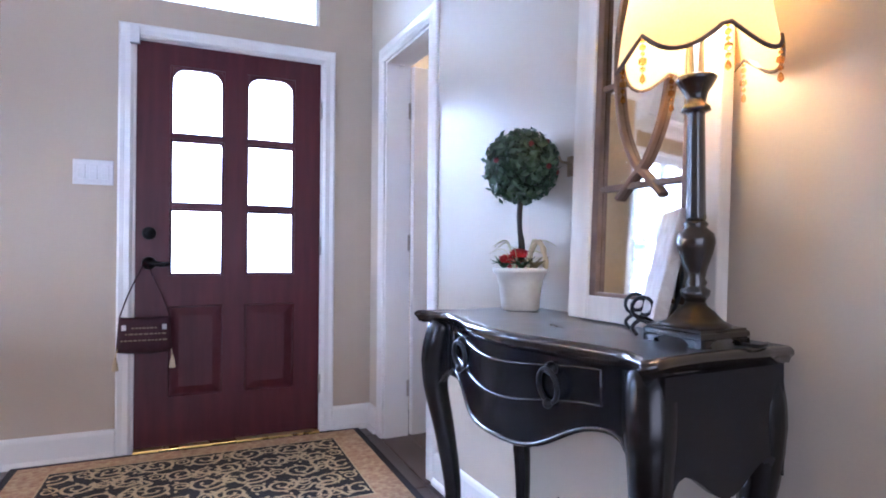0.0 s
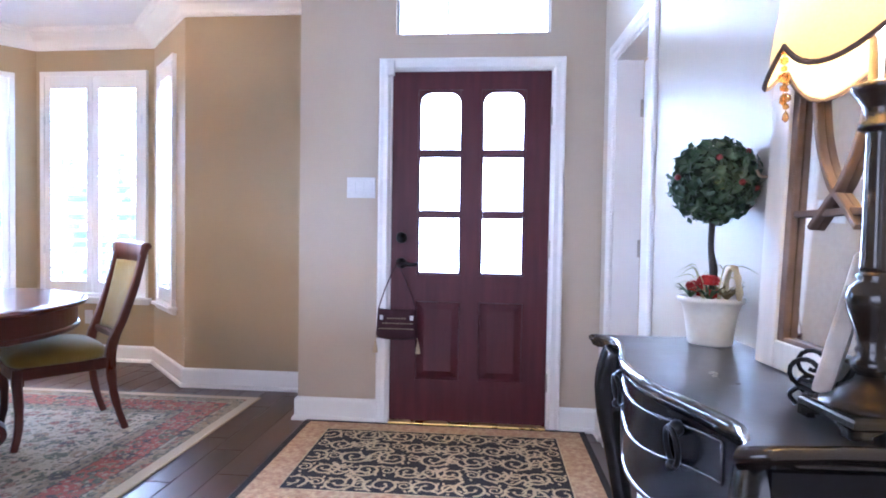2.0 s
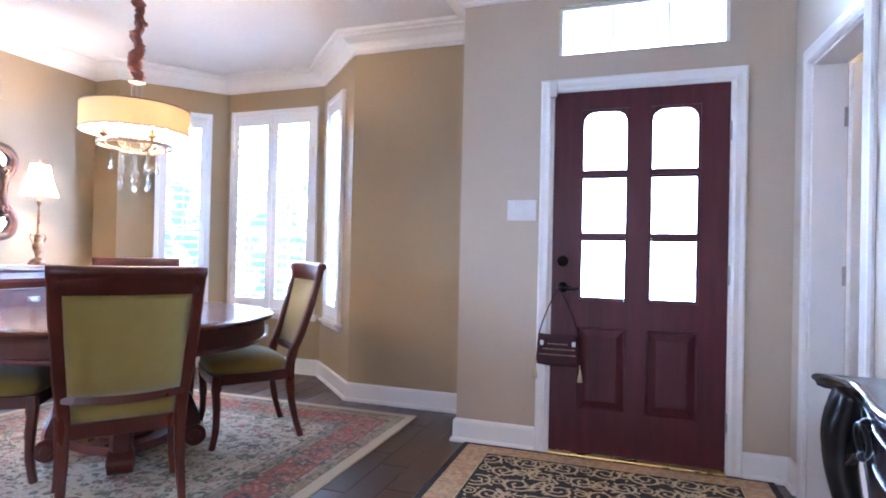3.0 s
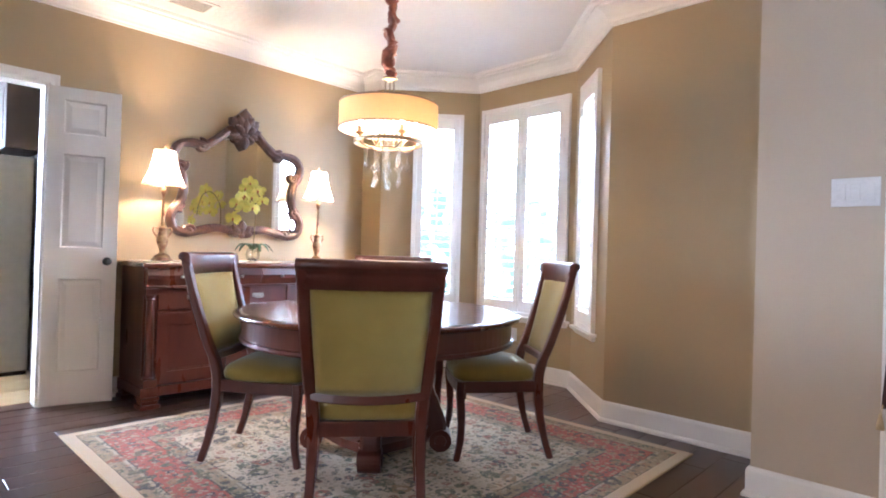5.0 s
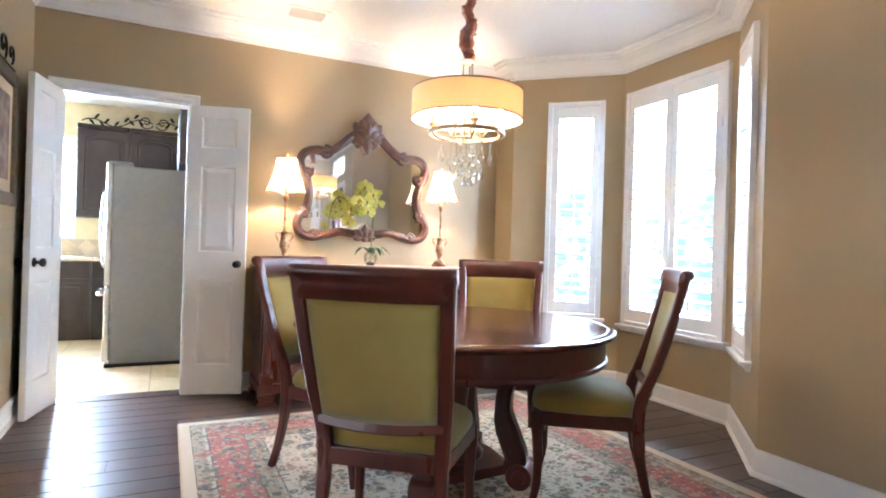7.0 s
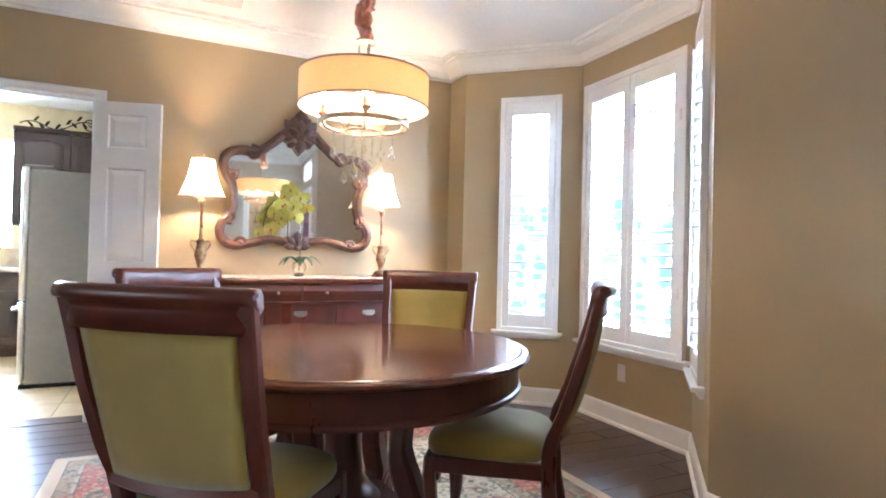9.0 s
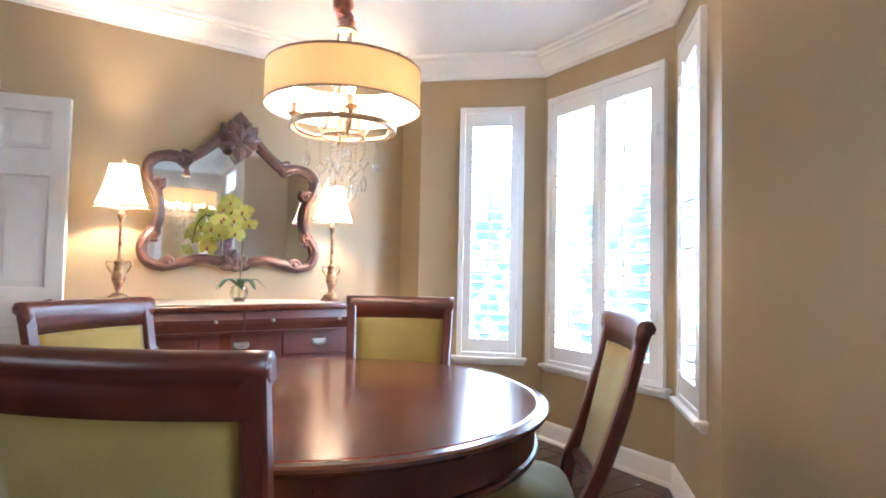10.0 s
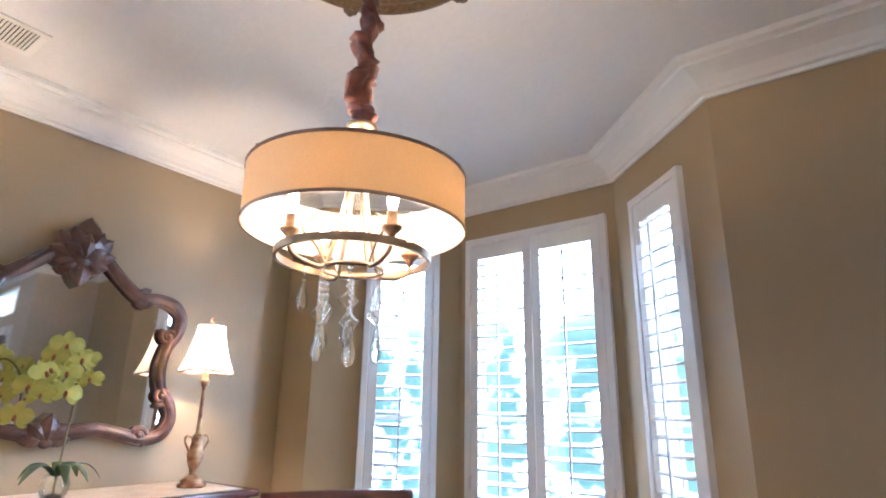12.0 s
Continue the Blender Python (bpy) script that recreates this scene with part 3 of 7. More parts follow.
part("window_frame", boxes((0, -0.11, 0, 0.018, -0.03, th), (tw - 0.018, -0.11, 0, tw, -0.03, th), (0.018, -0.11, 0, tw - 0.018, -0.03, 0.016), (0.018, -0.11, th - 0.016, tw - 0.018, -0.03, th), (tw / 3 - 0.006, -0.09, 0.016, tw / 3 + 0.006, -0.06, th - 0.016), (tw * 2 / 3 - 0.006, -0.09, 0.016, tw * 2 / 3 + 0.006, -0.06, th - 0.016), bevel=0.003), TRIM, tr)
part("pane", boxes((0.018, -0.078, 0.016, tw - 0.018, -0.074, th - 0.016)), PANE, tr).visible_shadow = False


# unseen window behind the walk, added to let in warm fill light
hw = thing("window_6", frame_of(P[11], P[0]) @ pose(0.5, 0, 0.35), "wide white window added unseen to light the foyer", "window", kind="structure")
part("window_frame", boxes((0, -0.1, 0, 0.05, -0.02, 2.0), (2.95, -0.1, 0, 3.0, -0.02, 2.0), (0.05, -0.1, 0, 2.95, -0.02, 0.05), (0.05, -0.1, 1.95, 2.95, -0.02, 2.0), (0.98, -0.1, 0.05, 1.02, -0.02, 1.95), (1.98, -0.1, 0.05, 2.02, -0.02, 1.95)), TRIM, hw)
part("pane", boxes((0.05, -0.07, 0.05, 2.95, -0.066, 1.95)), PANE, hw).visible_shadow = False


# ---- doors ----
def panelled(bm, w, h, t, columns, rows, inset=0.010, field=0.028):
    """A stile-and-rail slab in x and z, y its thickness, with raised panels in the cells."""
    us = sorted({0, w, *(u for c in columns for u in c)})
    zs = sorted({0, h, *(z for r in rows for z in r)})
    inside = lambda u, z: any(c[0] < u < c[1] for c in columns) and any(r[0] < z < r[1] for r in rows)
    grid_solid(bm, us, zs, inside, lambda u, z, s: (u, t / 2 if s == 0 else -t / 2, z))
    for c in columns:
        for r in rows:
            raised(bm, c[0], r[0], c[1], r[1], t, inset, field)
    return bm


def raised(bm, x0, z0, x1, z1, t, inset=0.010, field=0.028):
    for sgn in (1, -1):
        rings = []
        for o, y in ((0, t / 2 - 0.001), (0.007, t / 2 - inset), (0.014, t / 2 - inset), (0.014 + field, t / 2 - 0.003)):
            rings.append([bm.verts.new((x, sgn * y, z)) for x, z in ((x0 + o, z0 + o), (x1 - o, z0 + o), (x1 - o, z1 - o), (x0 + o, z1 - o))])
        for a, b in zip(rings, rings[1:]):
            for j in range(4):
                bm.faces.new((a[j], a[(j + 1) % 4], b[(j + 1) % 4], b[j]))
        bm.faces.new(rings[-1])


def knob(parent, x, y, z, way, material, r=0.027):
    bm = bmesh.new()
    lathe(bm, [(0.0, 0.0), (r * 1.05, 0.0), (r * 1.05, 0.006), (r * 0.45, 0.010), (r * 0.40, 0.030), (r * 0.8, 0.036), (r, 0.048), (r * 0.85, 0.060), (0.0, 0.065)], 18)
    part("door_knob", bm, material, parent, "black round door knob", True, pose(x, y, z, -90 * way, 0, 0))


# front door: red-brown, six panes over two raised panels
fd = thing("door_1", FRONT @ pose(u_f(DOOR_X1), -0.03, 0.022), "red-brown stained front door with six bright glass panes", "door", kind="structure")
DW, DH, DT = DOOR_X1 - DOOR_X0, DOOR_TOP - 0.022, 0.044
px = [(DOOR_X1 - 1.042, DOOR_X1 - 0.788), (DOOR_X1 - 0.678, DOOR_X1 - 0.420)]
pz = [(0.862, 1.205), (1.225, 1.560), (1.580, 1.935)]
bm = bmesh.new()
us = sorted({0, DW, *(u for c in px for u in c)})
zs = sorted({0, DH, 0.245, 0.705, *(z for r in pz for z in r)})
grid_solid(bm, us, zs, lambda u, z: any(c[0] < u < c[1] for c in px) and (any(r[0] < z < r[1] for r in pz) or 0.245 < z < 0.705), lambda u, z, s: (u, DT / 2 if s == 0 else -DT / 2, z))
for c in px:
    raised(bm, c[0], 0.245, c[1], 0.705, DT, 0.014, 0.035)
slab = part("door_leaf", bm, DOORWOOD, fd)
for c in px:
    for r in pz:
        part("pane", boxes((c[0], -0.004, r[0], c[1], 0.004, r[1])), PANE, fd).visible_shadow = False
        s = 0.014
        bm = boxes((c[0], -0.016, r[0], c[0] + s, 0.016, r[1]), (c[1] - s, -0.016, r[0], c[1], 0.016, r[1]), (c[0] + s, -0.016, r[0], c[1] - s, 0.016, r[0] + s), (c[0] + s, -0.016, r[1] - s, c[1] - s, 0.016, r[1]), bevel=0.004)
        if r is pz[2]:
            for sx, cx in ((1, c[0] + s), (-1, c[1] - s)):
                vs = [bm.verts.new((cx, yy, r[1] - s)) for yy in (-0.014, 0.014)]
                arc = [[bm.verts.new((cx + sx * 0.06 * (1 - math.sin(a)), yy, r[1] - s - 0.06 * (1 - math.cos(a)))) for yy in (-0.014, 0.014)] for a in (0, 0.4, 0.8, 1.2, math.pi / 2)]
                for p0, p1 in zip(arc, arc[1:]):
                    bm.faces.new((p0[0], p0[1], p1[1], p1[0]))
                    bm.faces.new((vs[0], p0[0], p1[0])), bm.faces.new((vs[1], p1[1], p0[1]))
        part("glazing_bead", bm, DOORWOOD, fd)
hx = DW - 0.062
bm = bmesh.new()
lathe(bm, [(0, 0), (0.032, 0), (0.032, 0.010), (0.022, 0.016), (0.012, 0.018), (0.012, 0.026), (0, 0.026)], 20)
part("deadbolt", bm, BLACKMETAL, fd, "dark round deadbolt", True, pose(hx, DT / 2, 1.075, -90, 0, 0))
bm = bmesh.new()
lathe(bm, [(0, 0), (0.032, 0), (0.030, 0.010), (0.014, 0.016), (0.012, 0.045), (0, 0.05)], 20)
tube(bm, smooth_path([(0, 0, 0.045), (-0.03, 0, 0.048), (-0.07, 0.006, 0.046), (-0.105, -0.004, 0.044)]), [0.011] * 11 + [0.010, 0.010, 0.009, 0.007, 0.004], 8)
part("lever_handle", bm, BLACKMETAL, fd, "dark lever handle", True, pose(hx, DT / 2, 0.925, -90, 0, 0))
for hz in (0.25, 1.02, 1.78):
    bm = bmesh.new()
    lathe(bm, [(0, -0.05), (0.007, -0.05), (0.007, 0.05), (0.004, 0.056), (0, 0.058)], 10)
    part("hinge", bm, PEWTER, fd, smooth=True, m=pose(-0.004, DT / 2 + 0.003, hz))
tagged(part("door_threshold", boxes((DOOR_X0, 4.215, 0.002, DOOR_X1, 4.33, 0.021), bevel=0.005), BRASS), "worn brass door threshold strip", "threshold", kind="structure")

# kitchen double doors, both leaves open into the dining room
LW = 0.408


def kitchen_leaf(name, m, label, sgn):
    leaf = thing(name, m, label, "door", "kitchen double doors", "structure")
    bm = panelled(bmesh.new(), LW, 2.083, 0.036, [(0.085, LW - 0.085)], [(0.215, 0.825), (1.03, 1.645), (1.78, 2.0)])
    part("door_leaf", bm, TRIM, leaf)
    for way, y in ((1, 0.018), (-1, -0.018)):
        knob(leaf, LW - 0.055, y, 0.945, way, BLACKMETAL)
    for hz in (0.25, 1.03, 1.8):
        bm = bmesh.new()
        lathe(bm, [(0, -0.045), (0.007, -0.045), (0.007, 0.045), (0, 0.05)], 10)
        part("hinge", bm, PEWTER, leaf, smooth=True, m=pose(0.0, sgn * 0.022, hz))


kitchen_leaf("door_2", frame_of((-3.925, 2.222), (-3.805, 2.612), 0.012), "white panelled kitchen door leaf swung back towards the wall", 1)
kitchen_leaf("door_3", frame_of((-3.955, 1.424), (-3.565, 1.343), 0.012), "white panelled kitchen door leaf standing open", -1)

# side doorway off the foyer with an open white door inside
sd = thing("door_4", EAST @ pose(ey(SD1) - 0.03, -THICK - 0.005, 0.012, 0, 0, -84), "white panelled closet door standing open in the side doorway", "door", kind="structure")
part("door_leaf", panelled(bmesh.new(), 0.56, 2.02, 0.036, [(0.09, 0.25), (0.31, 0.47)], [(0.215, 0.80), (1.0, 1.60), (1.72, 1.93)]), TRIM, sd)
for hz in (0.25, 1.05, 1.78):
    part("hinge", boxes((-0.016, 0.016, hz - 0.045, 0.03, 0.022, hz + 0.045), bevel=0.002), PEWTER, sd)
# closet behind it; warm light is put into the cream of its walls
CL = EAST @ pose(ey(SD0) - 0.4, -THICK, 0)
bm = boxes((0, -1.1, 0, 1.5, -1.04, TOP), (0, -1.04, 0, 0.06, -0.001, TOP), (1.44, -1.04, 0, 1.5, -0.001, TOP))
tagged(part("wall_closet", bm, KWALL, m=CL), "plain side closet walls, warm light put into their cream colour", "wall", kind="structure")
tagged(part("floor_closet", boxes((0, -1.05, -0.06, 1.5, 0.1, -0.0065)), FLOORWOOD, m=CL), "dark wooden closet floor", "floor", kind="structure")
tagged(part("ceiling_closet", boxes((-0.05, -1.15, TOP, 1.55, -0.001, TOP + 0.1)), CEIL, m=CL), "plain white closet ceiling", "ceiling", kind="structure")

cl = thing("ceiling_light", CL @ pose(0.78, -0.5, TOP - 0.0005), "lit frosted glass dome light on the closet ceiling", "lamp")
bm = lathe(bmesh.new(), [(0, -0.03), (0.15, -0.03), (0.15, -0.012), (0.14, 0.0), (0, 0.0)], 28)
part("pan", bm, BRONZE, cl, smooth=True)
bm = lathe(bmesh.new(), [(0, -0.105), (0.04, -0.102), (0.09, -0.082), (0.125, -0.05), (0.135, -0.031), (0, -0.031)], 28)
part("dome", bm, glow("lit_frosted_dome", (1.0, 0.74, 0.44), 13.0), cl, "glowing frosted dome", True)

# ---- kitchen seen through the doorway ----
KX0, KX1, KY0, KY1, KTOP = -7.25, -3.95 - THICK, -1.2, 3.6, 2.70
WK = (-0.95, 1.13, 1.11, 2.31)
bm = bmesh.new()
us, zs = sorted({KY0, KY1, *WK[:2]}), sorted({-0.02, KTOP, *WK[2:]})
grid_solid(bm, us, zs, lambda u, z: WK[0] < u < WK[1] and WK[2] < z < WK[3], lambda u, z, s: (KX0 - 0.12 * s, u, z))
tagged(part("wall_kitchen_west", bm, KWALL), "cream painted kitchen wall with a window over the counter", "wall", kind="structure")
tagged(part("wall_kitchen_south", boxes((KX0, KY0 - 0.12, -0.02, KX1, KY0, KTOP)), KWALL), "cream painted kitchen side wall", "wall", kind="structure")
tagged(part("wall_kitchen_north", boxes((KX0, KY1, -0.02, KX1, KY1 + 0.12, KTOP)), KWALL), "cream painted kitchen side wall", "wall", kind="structure")
# Unseen wall in the darker dining paint, to cut light bounced onto the cabinets.
tagged(part("wall_kitchen_east", boxes((KX1 - 0.03, KY0, -0.02, KX1 - 0.002, 1.2, KTOP), (KX1 - 0.03, 2.42, -0.02, KX1 - 0.002, KY1, KTOP), (KX1 - 0.03, 1.2, 2.2, KX1 - 0.002, 2.42, KTOP)), PAINT_DINING), "unseen kitchen wall round doorway, olive tan to cut bounced light", "wall", kind="structure")
tagged(part("ceiling_kitchen", boxes((KX0 - 0.1, KY0 - 0.1, KTOP, KX1, KY1 + 0.1, KTOP + 0.1)), CEIL), "plain white kitchen ceiling", "ceiling", kind="structure")
kw = thing("window_5", pose(KX0, WK[0], WK[2]), "bright kitchen window over the counter", "window", kind="structure")
ww, wh = WK[1] - WK[0], WK[3] - WK[2]
part("window_frame", boxes((-0.1, 0, 0, -0.03, 0.03, wh), (-0.1, ww - 0.03, 0, -0.03, ww, wh), (-0.1, 0.03, 0, -0.03, ww - 0.03, 0.03), (-0.1, 0.03, wh - 0.03, -0.03, ww - 0.03, wh), (-0.1, 0.03, wh / 2 - 0.015, -0.05, ww - 0.03, wh / 2 + 0.015)), TRIM, kw)
part("pane", boxes((-0.07, 0.03, 0.03, -0.066, ww - 0.03, wh - 0.03)), PANE, kw).visible_shadow = False


def arched_door(w, h, arch):
    """Cabinet door with a raised panel, y its front; arch lifts the panel's head."""
    bm = bmesh.new()
    box(bm, 0, -0.02, 0, w, 0, h, 0.003)
    o = 0.055
    def outline(k):
        pts = [(o + k, o + k), (w - o - k, o + k), (w - o - k, h - o - arch - k)]
        pts += [(w / 2 + (w / 2 - o - k) * math.cos(a), h - o - arch - k + arch * math.sin(a)) for a in (0.5, 1.05, math.pi / 2, 2.1, 2.65)]
        return pts + [(o + k, h - o - arch - k)]
    rings = []
    for k, y in ((0, 0.001), (0.006, 0.006), (0.02, 0.002), (0.045, 0.007)):
        rings.append([bm.verts.new((x, y, z)) for x, z in outline(k)])
    for a, b in zip(rings, rings[1:]):
        for j in range(len(a)):
            bm.faces.new((a[j], a[(j + 1) % len(a)], b[(j + 1) % len(a)], b[j]))
    bm.faces.new(rings[-1])
    return bm


FACE_EAST = lambda x, y, z: pose(x, y, z, 0, 0, -90)
for k in range(3):
    y1 = 2.72 - 0.0 - k * 0.52
    uc = thing("wall_cabinet", pose(-7.245, y1 - 0.52, 1.36), "espresso stained wall cabinet with an arched door", "cabinet", "kitchen wall cabinets")
    part("body", boxes((0, 0.002, 0, 0.30, 0.518, 1.0), bevel=0.003), KCAB, uc)
    part("door", arched_door(0.50, 0.97, 0.05), KCAB, uc, m=FACE_EAST(0.323, 0.51, 0.012))
    part("cornice", boxes((-0.0, 0.001, 1.0, 0.34, 0.519, 1.05), bevel=0.012), KCAB, uc)
for k in range(7):
    y0 = -0.72 + k * 0.52
    bc = thing("base_cabinet", pose(-7.245, y0, 0.001), "espresso stained base cabinet with drawer and panel door", "cabinet", "kitchen base cabinets")
    part("body", boxes((0, 0.002, 0.1, 0.56, 0.518, 0.87), (0.0, 0.002, 0, 0.50, 0.518, 0.1), bevel=0.003), KCAB, bc)
    part("drawer", arched_door(0.49, 0.15, 0.0), KCAB, bc, m=FACE_EAST(0.583, 0.505, 0.71))
    part("door", arched_door(0.49, 0.55, 0.0), KCAB, bc, m=FACE_EAST(0.583, 0.505, 0.13))
GRANITE = pbr("speckled_tan_stone", (0.46, 0.37, 0.25), 0.2, (0.22, 0.16, 0.10), 60, 0.03, 200)
tagged(part("worktop", boxes((-7.245, -0.72, 0.873, -6.63, 2.92, 0.913), bevel=0.006), GRANITE), "speckled tan stone kitchen worktop", "worktop")
SPLASH = pbr("tumbled_stone_tile", (0.52, 0.42, 0.28), 0.6, (0.44, 0.34, 0.22), 12, 0.2, 60, rand=0.12)
splash = tagged(part("backsplash", boxes((-7.249, -0.72, 0.914, -7.243, 2.92, 1.108)), GROUT), "tumbled beige stone backsplash tiles on the kitchen wall", "backsplash", kind="structure")
bm0 = boxes((0, -0.068, -0.068, 0.008, 0.068, 0.068), bevel=0.004)
dia = part("tile", bm0, SPLASH, splash, m=pose(-7.243, 0.05, 1.011, 45, 0, 0))
for k in range(1, 14):
    share(dia, splash, pose(-7.243, 0.05 + 0.2 * k, 1.011, 45, 0, 0))
fc = thing("faucet", pose(-7.1, 0.72, 0.914), "small chrome kitchen faucet beside the window", "faucet")
bm = bmesh.new()
lathe(bm, [(0.0, 0), (0.03, 0), (0.024, 0.01), (0.014, 0.02), (0.014, 0.1), (0, 0.1)], 14)
tube(bm, smooth_path([(0, 0, 0.08), (0.0, 0, 0.17), (0.06, 0, 0.21), (0.13, 0, 0.18), (0.15, 0, 0.13)]), 0.011, 8)
part("spout", bm, CHROME, fc, smooth=True)

# refrigerator
fr = thing("refrigerator", pose(-5.98, 1.61, 0.0), "grey refrigerator with steel front doors on the tiled kitchen floor", "refrigerator")
part("body", boxes((0, 0.055, 0.03, 0.88, 0.76, 1.755), bevel=0.012), STEEL, fr, "pebbled grey enamel case")
part("door", boxes((0.002, 0.0, 0.70, 0.44, 0.05, 1.775), bevel=0.014), CHROME, fr)
part("door", boxes((0.444, 0.0, 0.70, 0.878, 0.05, 1.775), bevel=0.014), CHROME, fr)
part("drawer", boxes((0.002, 0.0, 0.05, 0.878, 0.05, 0.69), bevel=0.014), CHROME, fr)
part("top_hinge", boxes((0.70, 0.01, 1.776, 0.87, 0.20, 1.793), bevel=0.006), STEEL, fr)
bm = bmesh.new()
tube(bm, smooth_path([(0.49, -0.002, 0.85), (0.49, -0.05, 0.90), (0.49, -0.062, 1.2), (0.49, -0.05, 1.5), (0.49, -0.002, 1.56)]), 0.014, 10)
part("handle", bm, CHROME, fr, smooth=True)
bm = bmesh.new()
tube(bm, smooth_path([(0.05, 0.0, 0.63), (0.08, -0.05, 0.63), (0.44, -0.06, 0.63), (0.80, -0.05, 0.63), (0.83, 0.0, 0.63)]), 0.014, 10)
part("handle", bm, CHROME, fr, smooth=True)
part("foot", boxes((0.78, 0.02, 0.0, 0.88, 0.75, 0.035), bevel=0.006), BLACKMETAL, fr)
ofc = thing("overhead_cabinet", pose(-5.98, 2.17, 1.80), "dark cabinet hung over the refrigerator", "cabinet")
part("body", boxes((0, 0, 0.01, 0.90, 0.62, 0.58), bevel=0.004), KCAB, ofc)
part("door", arched_door(0.43, 0.55, 0.03), KCAB, ofc, m=pose(0.435, -0.002, 0.02, 0, 0, 180))
part("door", arched_door(0.43, 0.55, 0.03), KCAB, ofc, m=pose(0.875, -0.002, 0.02, 0, 0, 180))
part("side_panel", boxes((-0.02, 0.23, -1.80, 0.88, 0.27, 0.0), bevel=0.003), KCAB, ofc)


# wrought iron scroll ornament on top of the wall cabinets
def scroll(cx, cz, r, turns, start, hand, n=26):
    return [(cx + hand * r * (1 - 0.86 * i / n) * math.cos(start + turns * 2 * math.pi * i / n), cz + r * (1 - 0.86 * i / n) * math.sin(start + turns * 2 * math.pi * i / n)) for i in range(n + 1)]


orn = thing("iron_scroll", pose(-7.10, 1.92, 2.414), "black iron scroll and leaf ornament on the wall cabinets", "ornament")
bm = bmesh.new()
for hand in (1, -1):
    tube(bm, [(0, a, b) for a, b in scroll(hand * 0.09, 0.115, 0.085, 1.4, 3.6, hand)], 0.007, 6)
    stem = [(0, hand * (0.02 + 0.72 * t), 0.10 + 0.045 * math.sin(t * 9) - 0.06 * t) for t in [i / 24 for i in range(25)]]
    tube(bm, stem, 0.007, 6)
    for k in range(11):
        t = (k + 1) / 12
        y, z = hand * (0.12 + 0.60 * t), 0.10 + 0.045 * math.sin(t * 9) - 0.06 * t
        up = 1 if k % 2 else -0.7
        q = Matrix.Translation((0, y, z)) @ Matrix.Rotation(hand * (0.7 if up > 0 else 2.4), 4, "X") @ Matrix.Diagonal((0.012, 0.016, 0.042, 1)) @ Matrix.Translation((0, 0, 1))
        bmesh.ops.create_icosphere(bm, subdivisions=1, radius=1, matrix=q)
tube(bm, [(0, -0.76, 0.007), (0, 0.76, 0.007)], 0.007, 6)
part("scrollwork", bm, BLACKMETAL, orn)

# ---- rugs ----
RX0, RX1, RY0, RY1 = -3.19, -0.67, 2.18, 4.60
rug = thing("area_rug", pose((RX0 + RX1) / 2, (RY0 + RY1) / 2, 0.003), "cream and red oriental wool rug under the dining table", "rug")
hx, hy = (RX1 - RX0) / 2, (RY1 - RY0) / 2
part("rug_weave", boxes((-hx, -hy, 0, hx, hy, 0.009), bevel=0.003), rug_persian("oriental_rug_wool", hx, hy), rug)
part("binding", boxes((-hx - 0.006, -hy - 0.006, 0, hx + 0.006, -hy, 0.007), (-hx - 0.006, hy, 0, hx + 0.006, hy + 0.006, 0.007), (-hx - 0.006, -hy, 0, -hx, hy, 0.007), (hx, -hy, 0, hx + 0.006, hy, 0.007)), CREAMTHREAD, rug)
mat_m = pose(0.595, 3.706, 0.003, 0, 0, 0.4)
mx, my = 0.812, 0.525
er = thing("entry_rug", mat_m, "black entry rug with gold scrolls and beige border", "rug")
part("border_edge", boxes((-mx, -my, 0, mx, my, 0.007), bevel=0.002), RUGBLACK, er)
part("border", boxes((-mx + 0.035, -my + 0.035, 0.002, mx - 0.035, my - 0.035, 0.009)), RUGBEIGE, er, "beige flowered border band")
part("border_line", boxes((-mx + 0.17, -my + 0.145, 0.003, mx - 0.17, my - 0.145, 0.0098)), RUGGOLD, er)
part("field", boxes((-mx + 0.178, -my + 0.153, 0.003, mx - 0.178, my - 0.153, 0.0106)), RUGBLACK, er)


def ribbon(bm, pts, widths, z):
    a, b = [], []
    for i, (x, y) in enumerate(pts):
        x0, y0 = pts[max(i - 1, 0)]
        x1, y1 = pts[min(i + 1, len(pts) - 1)]
        l = math.hypot(x1 - x0, y1 - y0) or 1
        nx, ny = -(y1 - y0) / l, (x1 - x0) / l
        a.append(bm.verts.new((x + nx * widths[i] / 2, y + ny * widths[i] / 2, z)))
        b.append(bm.verts.new((x - nx * widths[i] / 2, y - ny * widths[i] / 2, z)))
    for i in range(len(pts) - 1):
        bm.faces.new((a[i], a[i + 1], b[i + 1], b[i]))


